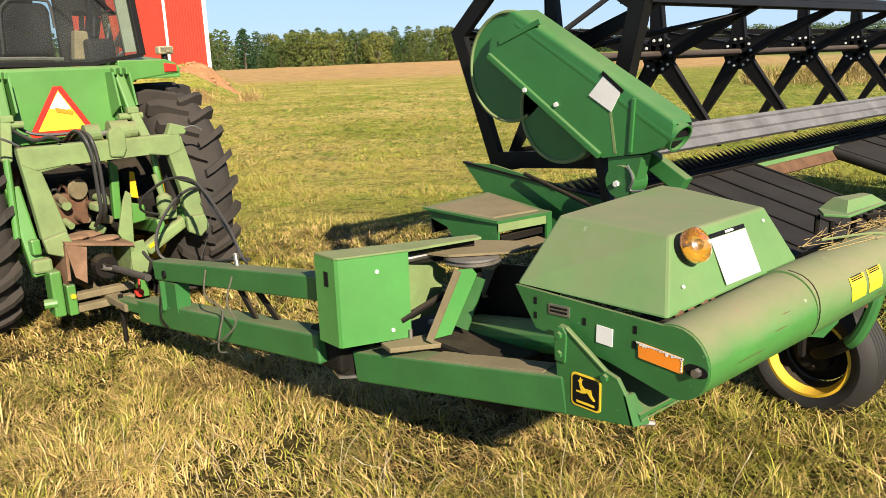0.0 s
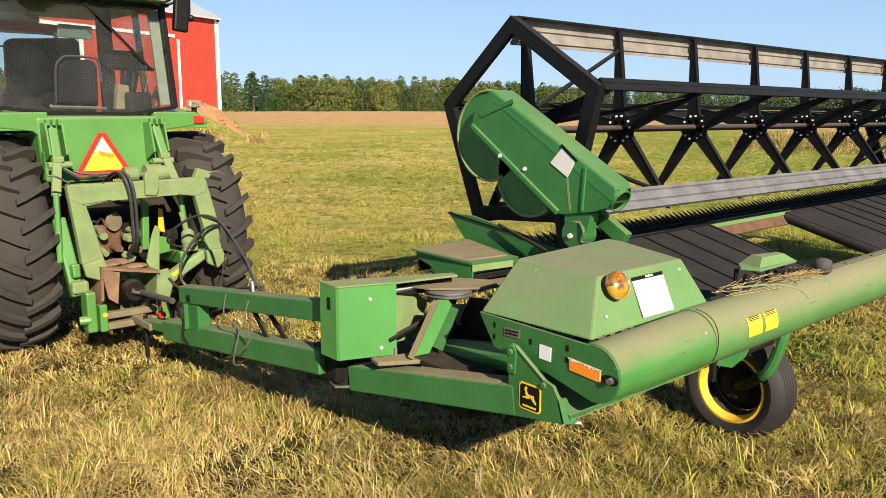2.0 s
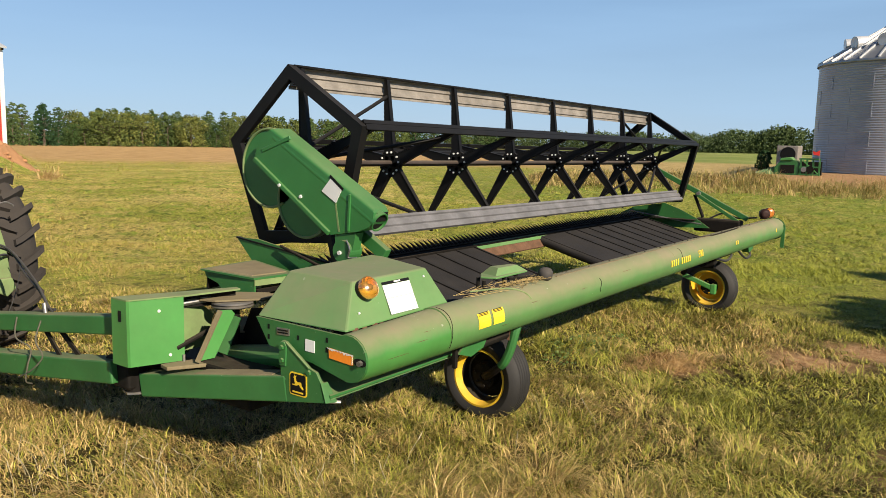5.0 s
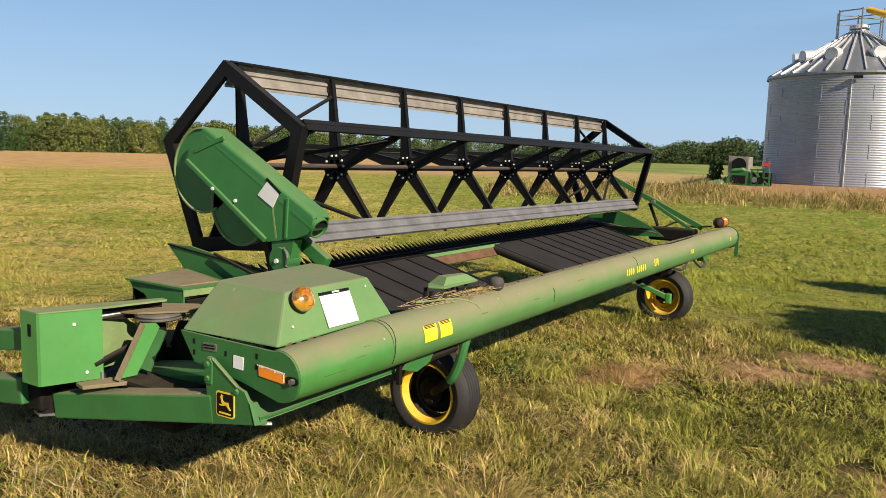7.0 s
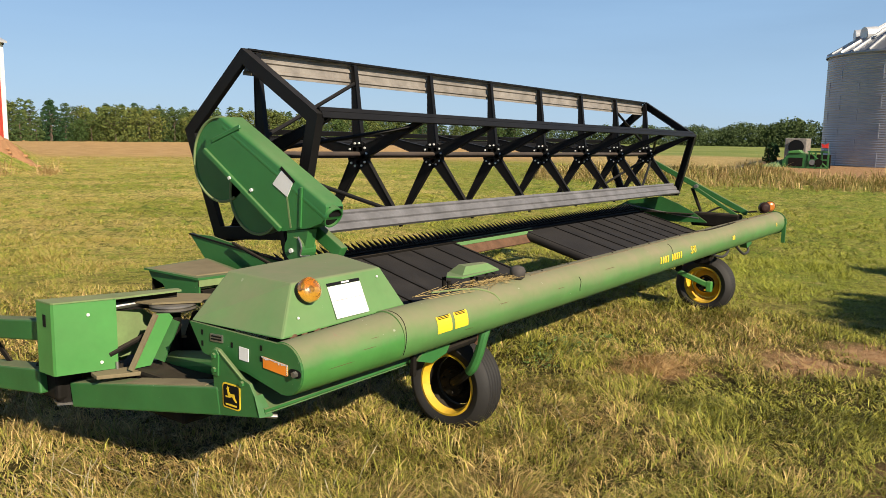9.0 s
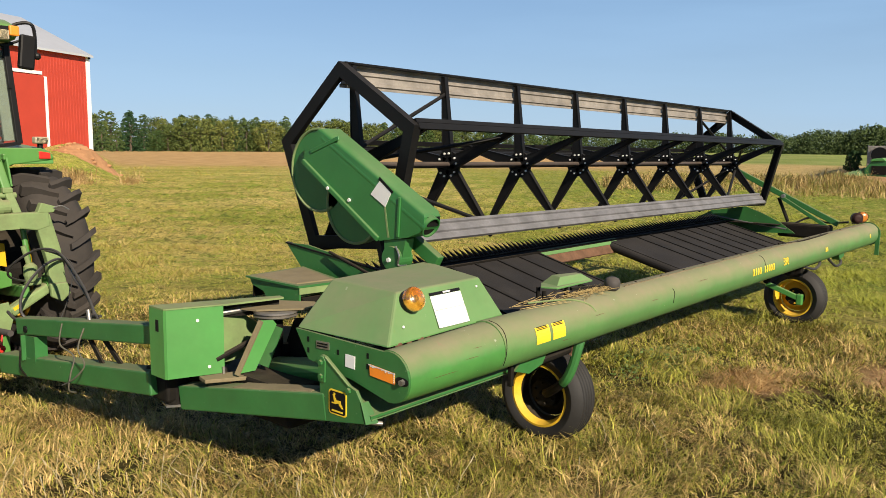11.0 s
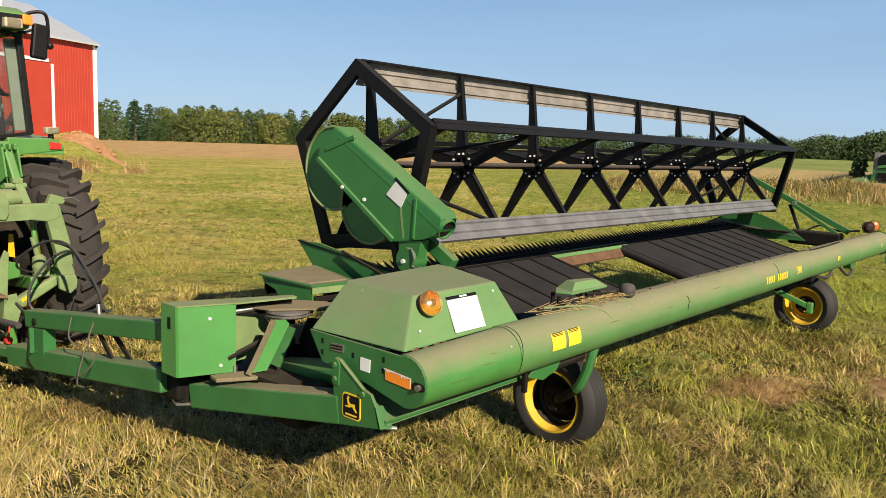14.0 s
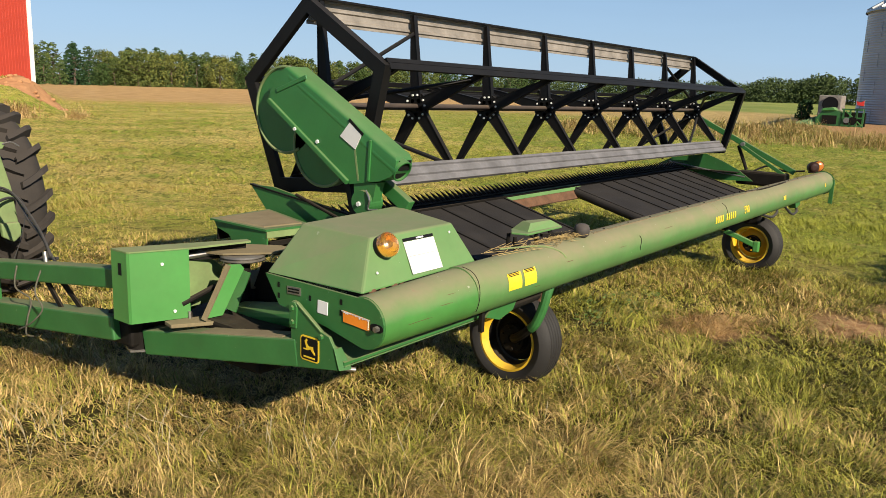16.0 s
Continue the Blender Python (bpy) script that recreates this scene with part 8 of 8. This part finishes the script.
def sprout(rng, tufts, blades, spread, length, width):
    """Farther tufts: each blade one pointed face, leaning its own way."""
    x0, y0 = np.repeat(tufts[:, 0], blades), np.repeat(tufts[:, 1], blades)
    n = len(x0)
    size = np.repeat(np.clip(0.25 + 1.5 * patch(tufts[:, 0], tufts[:, 1], 1.3) * patch(tufts[:, 0] + 9, tufts[:, 1], 0.4) * 2.2, 0.45, 2.1) * rng.uniform(0.7, 1.3, len(tufts)), blades)
    bx, by = x0 + rng.normal(0, spread, n), y0 + rng.normal(0, spread, n)
    z = terrain(bx, by) - 0.01
    ln, yaw, e = length * size * rng.uniform(0.5, 1.3, n), rng.uniform(0, 2 * np.pi, n), rng.uniform(0.10, 0.85, n)
    face = yaw + np.pi / 2 + rng.normal(0, 0.6, n)
    w = width * rng.uniform(0.6, 1.4, n)
    px, py = np.cos(face) * w, np.sin(face) * w
    v = np.empty((n, 3, 3))
    v[:, 0] = np.stack((bx - px, by - py, z), 1)
    v[:, 1] = np.stack((bx + px, by + py, z), 1)
    v[:, 2] = np.stack((bx + np.cos(yaw) * ln * np.cos(e), by + np.sin(yaw) * ln * np.cos(e), z + ln * np.sin(e)), 1)
    return v.reshape(-1, 3), np.arange(n * 3), np.full(n, 3)


def build_grass():
    rng = np.random.default_rng(3)
    cx, cy = -2.4, -2.0
    mat = grass_material("meadow_grass", ((0.082, 0.105, 0.012), (0.475, 0.45, 0.073)), ((0.76, 0.545, 0.225), (0.22, 0.135, 0.042)), -0.70)

    def scatter(r0, r1, dens, a0, a1):
        n = int(math.pi * (r1 * r1 - r0 * r0) * (a1 - a0) / 360 * dens)
        r = np.sqrt(rng.uniform(r0 * r0, r1 * r1, n))
        a = np.radians(rng.uniform(a0, a1, n))
        x, y = cx + r * np.cos(a), cy + r * np.sin(a)
        wob = 0.9 * (patch(x, y, 0.45) - 0.5) + 0.5 * (patch(x, y, 0.16) - 0.5)
        bare = np.minimum.reduce((np.hypot(x - 5.45, y + 1.15) - 0.38, np.hypot(x - 6.25, y + 1.75) - 0.42, np.hypot((x - 4.45) / 1.3, y + 0.15) - 0.24, np.hypot(x - 2.75, y + 2.45) - 0.25)) + wob
        keep = (bare > 0) | (rng.random(n) < 0.03)
        big = 1 if r0 < 6 else 2.2
        keep &= rng.random(n) < (0.68 if r0 < 9 else 0.35) + 1.1 * patch(x + 5, y + 3, 0.26 * big) * (0.5 + patch(x, y + 7, 0.10 * big))
        return np.stack((x[keep], y[keep]), 1)
    V, F, S, base = [], [], [], 0
    bands = ((1.6, 4.0, 620, 11, 0.026, 0.185, 0.0024, -30, 114), (4.0, 6.5, 440, 9, 0.028, 0.138, 0.0032, -25, 105), (6.5, 10.0, 260, 9, 0.032, 0.12, 0.0045, -6, 92),
             (10.0, 16.0, 190, 9, 0.06, 0.090, 0.0062, -5, 90), (16.0, 28.0, 50, 10, 0.14, 0.070, 0.011, -4, 88), (28.0, 46.0, 11, 10, 0.30, 0.045, 0.020, -3, 86), (46.0, 72.0, 3.2, 12, 0.40, 0.075, 0.036, 24, 68),
             (0.0, 1.6, 220, 7, 0.04, 0.13, 0.006, -180, 180), (1.6, 5.0, 80, 7, 0.06, 0.15, 0.009, 114, 330), (5.0, 9.0, 26, 7, 0.1, 0.17, 0.014, 100, 335))
    for r0, r1, dens, k, spread, ln, w, a0, a1 in bands:
        if r0 == 10.0:
            # the nearer meadow ends here; what lies past it is a little greener and lies flatter
            me = mesh_np("grass", np.concatenate(V), np.concatenate(F), np.concatenate(S), mat)
            tagged(new("grass", me), "matted mown meadow grass, green mixed with straw", "grass", kind="stuff")
            V, F, S, base = [], [], [], 0
        tufts = scatter(r0, r1, dens, a0, a1)
        v, f, s = sprout(rng, tufts, k, spread, ln, w) if r0 > 9 else grow(rng, tufts, k, spread, ln, w, 0.56 if r1 == 4.0 else 0.42)
        V.append(v)
        F.append(f + base)
        S.append(s)
        base += len(v)
    mid = grass_material("far_meadow_grass", ((0.225, 0.265, 0.031), (0.385, 0.39, 0.056)), ((0.55, 0.42, 0.145), (0.35, 0.26, 0.08)), -0.60)
    me = mesh_np("far_grass", np.concatenate(V), np.concatenate(F), np.concatenate(S), mid)
    tagged(new("far_grass", me), "yellow-green mown meadow grass farther out", "grass", kind="stuff")
    # straw trodden on the scraped patch
    n = 1000
    xy = np.stack((rng.normal(4.45, 0.30, n), rng.normal(-0.15, 0.13, n)), 1)
    xy[:, 1] -= (xy[:, 0] - 4.45) * 0.35
    xy = np.concatenate((xy, np.stack((rng.normal(5.6, 0.45, 90), rng.normal(-1.2, 0.4, 90)), 1)))
    v, f, s = grow(rng, xy, 3, 0.03, 0.16, 0.003, 1.0)
    dry = grass_material("bleached_straw", ((0.46, 0.28, 0.11), (0.60, 0.42, 0.19)), ((0.60, 0.41, 0.18), (0.40, 0.23, 0.085)), 0.6)
    tagged(new("loose_straw", mesh_np("loose_straw", v, f, s, dry)), "bleached straw lying on bare soil", "straw", kind="stuff")
    # tall dry weeds on the rise before the bin and beside the soil bank
    n = 2700
    a, r = np.radians(rng.uniform(-1, 29, n)), rng.normal(44.0, 2.0, n)
    keep = patch(np.degrees(a), r * 0.25, 1.1) + rng.normal(0, 0.16, n) > 0.36
    xy = np.stack((-2.7 + r * np.cos(a), -2.3 + r * np.sin(a)), 1)[keep]
    n = 110
    a, r = np.radians(np.where(np.arange(n) < 85, rng.normal(65.9, 0.6, n), rng.normal(62.3, 0.3, n))), rng.normal(43.0, 1.0, n)
    xy = np.concatenate((xy, np.stack((-2.7 + r * np.cos(a), -2.3 + r * np.sin(a)), 1)))
    v, f, s = grow(rng, xy, 13, 0.20, 0.54, 0.011, 0.25)
    weed = grass_material("dry_weeds", ((0.19, 0.19, 0.04), (0.34, 0.30, 0.08)), ((0.66, 0.47, 0.21), (0.34, 0.22, 0.09)), -0.05)
    tagged(new("tall_weeds", mesh_np("tall_weeds", v, f, s, weed)), "tall dry brown and green weeds", "weeds", kind="stuff")


build_grass()


def build_stalks():
    """Dry seed stalks along the edge of the shade under the tongue and tube."""
    rng = random.Random(52)
    pale = material("bleached_stalk", (0.38, 0.33, 0.21), 0.8, var=0.2, scale=20)
    bm = bmesh.new()
    for k in range(48):
        f = rng.random()
        x, y = (-1.15 + 1.35 * f, 2.45 - 1.9 * f) if k < 40 else (0.2 + 1.9 * f, 0.45 - 0.75 * f)
        x, y = x + rng.gauss(0, 0.16), y + rng.gauss(0, 0.16)
        z, h, a = float(terrain(x, y)), rng.uniform(0.12, 0.27), rng.uniform(0, 6.28)
        lean = rng.uniform(0.02, 0.16)
        tip = (x + lean * math.cos(a), y + lean * math.sin(a), z + h)
        pipe([(x, y, z - 0.01), (x + lean * 0.3 * math.cos(a), y + lean * 0.3 * math.sin(a), z + h * 0.6), tip], 0.0016, 4, 3, bm)
        if rng.random() < 0.5:
            cyl(tip, (tip[0] + lean * 0.3 * math.cos(a), tip[1] + lean * 0.3 * math.sin(a), tip[2] + 0.045), 0.0042, 0.0015, 5, bm)
    tagged(part("seed_stalk", bm, pale), "thin bleached seed stalks standing in the grass", "grass", kind="stuff")


build_stalks()


def build_weeds():
    """Low clumps of round-leaved weeds in the grass beside the near wheel."""
    rng = random.Random(31)
    leaf = grass_material("weed_leaves", ((0.07, 0.14, 0.03), (0.13, 0.20, 0.05)), ((0.20, 0.22, 0.06), (0.15, 0.18, 0.05)), -0.6)
    for cx, cy, r, n in ((4.35, 0.80, 0.42, 420), (4.95, 0.75, 0.26, 170), (3.85, 0.75, 0.22, 120)):
        V, F = [], []
        for _ in range(n):
            a, q = rng.uniform(0, 6.28), r * math.sqrt(rng.random())
            x, y = cx + q * math.cos(a), cy + q * math.sin(a)
            z = float(terrain(x, y)) + rng.uniform(0.02, 0.17) * (1.15 - q / r)
            s = rng.uniform(0.010, 0.024)
            t1 = Vector((rng.gauss(0, 1), rng.gauss(0, 1), rng.gauss(0, 0.35))).normalized()
            t2 = Vector((rng.gauss(0, 0.4), rng.gauss(0, 0.4), 1)).cross(t1).normalized()
            c, b = Vector((x, y, z)), len(V)
            V += [c - t1 * s, c - t1 * s * 0.3 + t2 * s * 0.6, c + t1 * s * 0.5 + t2 * s * 0.5, c + t1 * s, c + t1 * s * 0.5 - t2 * s * 0.5, c - t1 * s * 0.3 - t2 * s * 0.6]
            F.append(tuple(range(b, b + 6)))
        me = bpy.data.meshes.new("weed_clump")
        me.from_pydata(V, [], F)
        me.materials.append(leaf)
        tagged(new("weed_clump", me), "low clump of small round-leaved green weeds", "weeds", kind="stuff")


build_weeds()
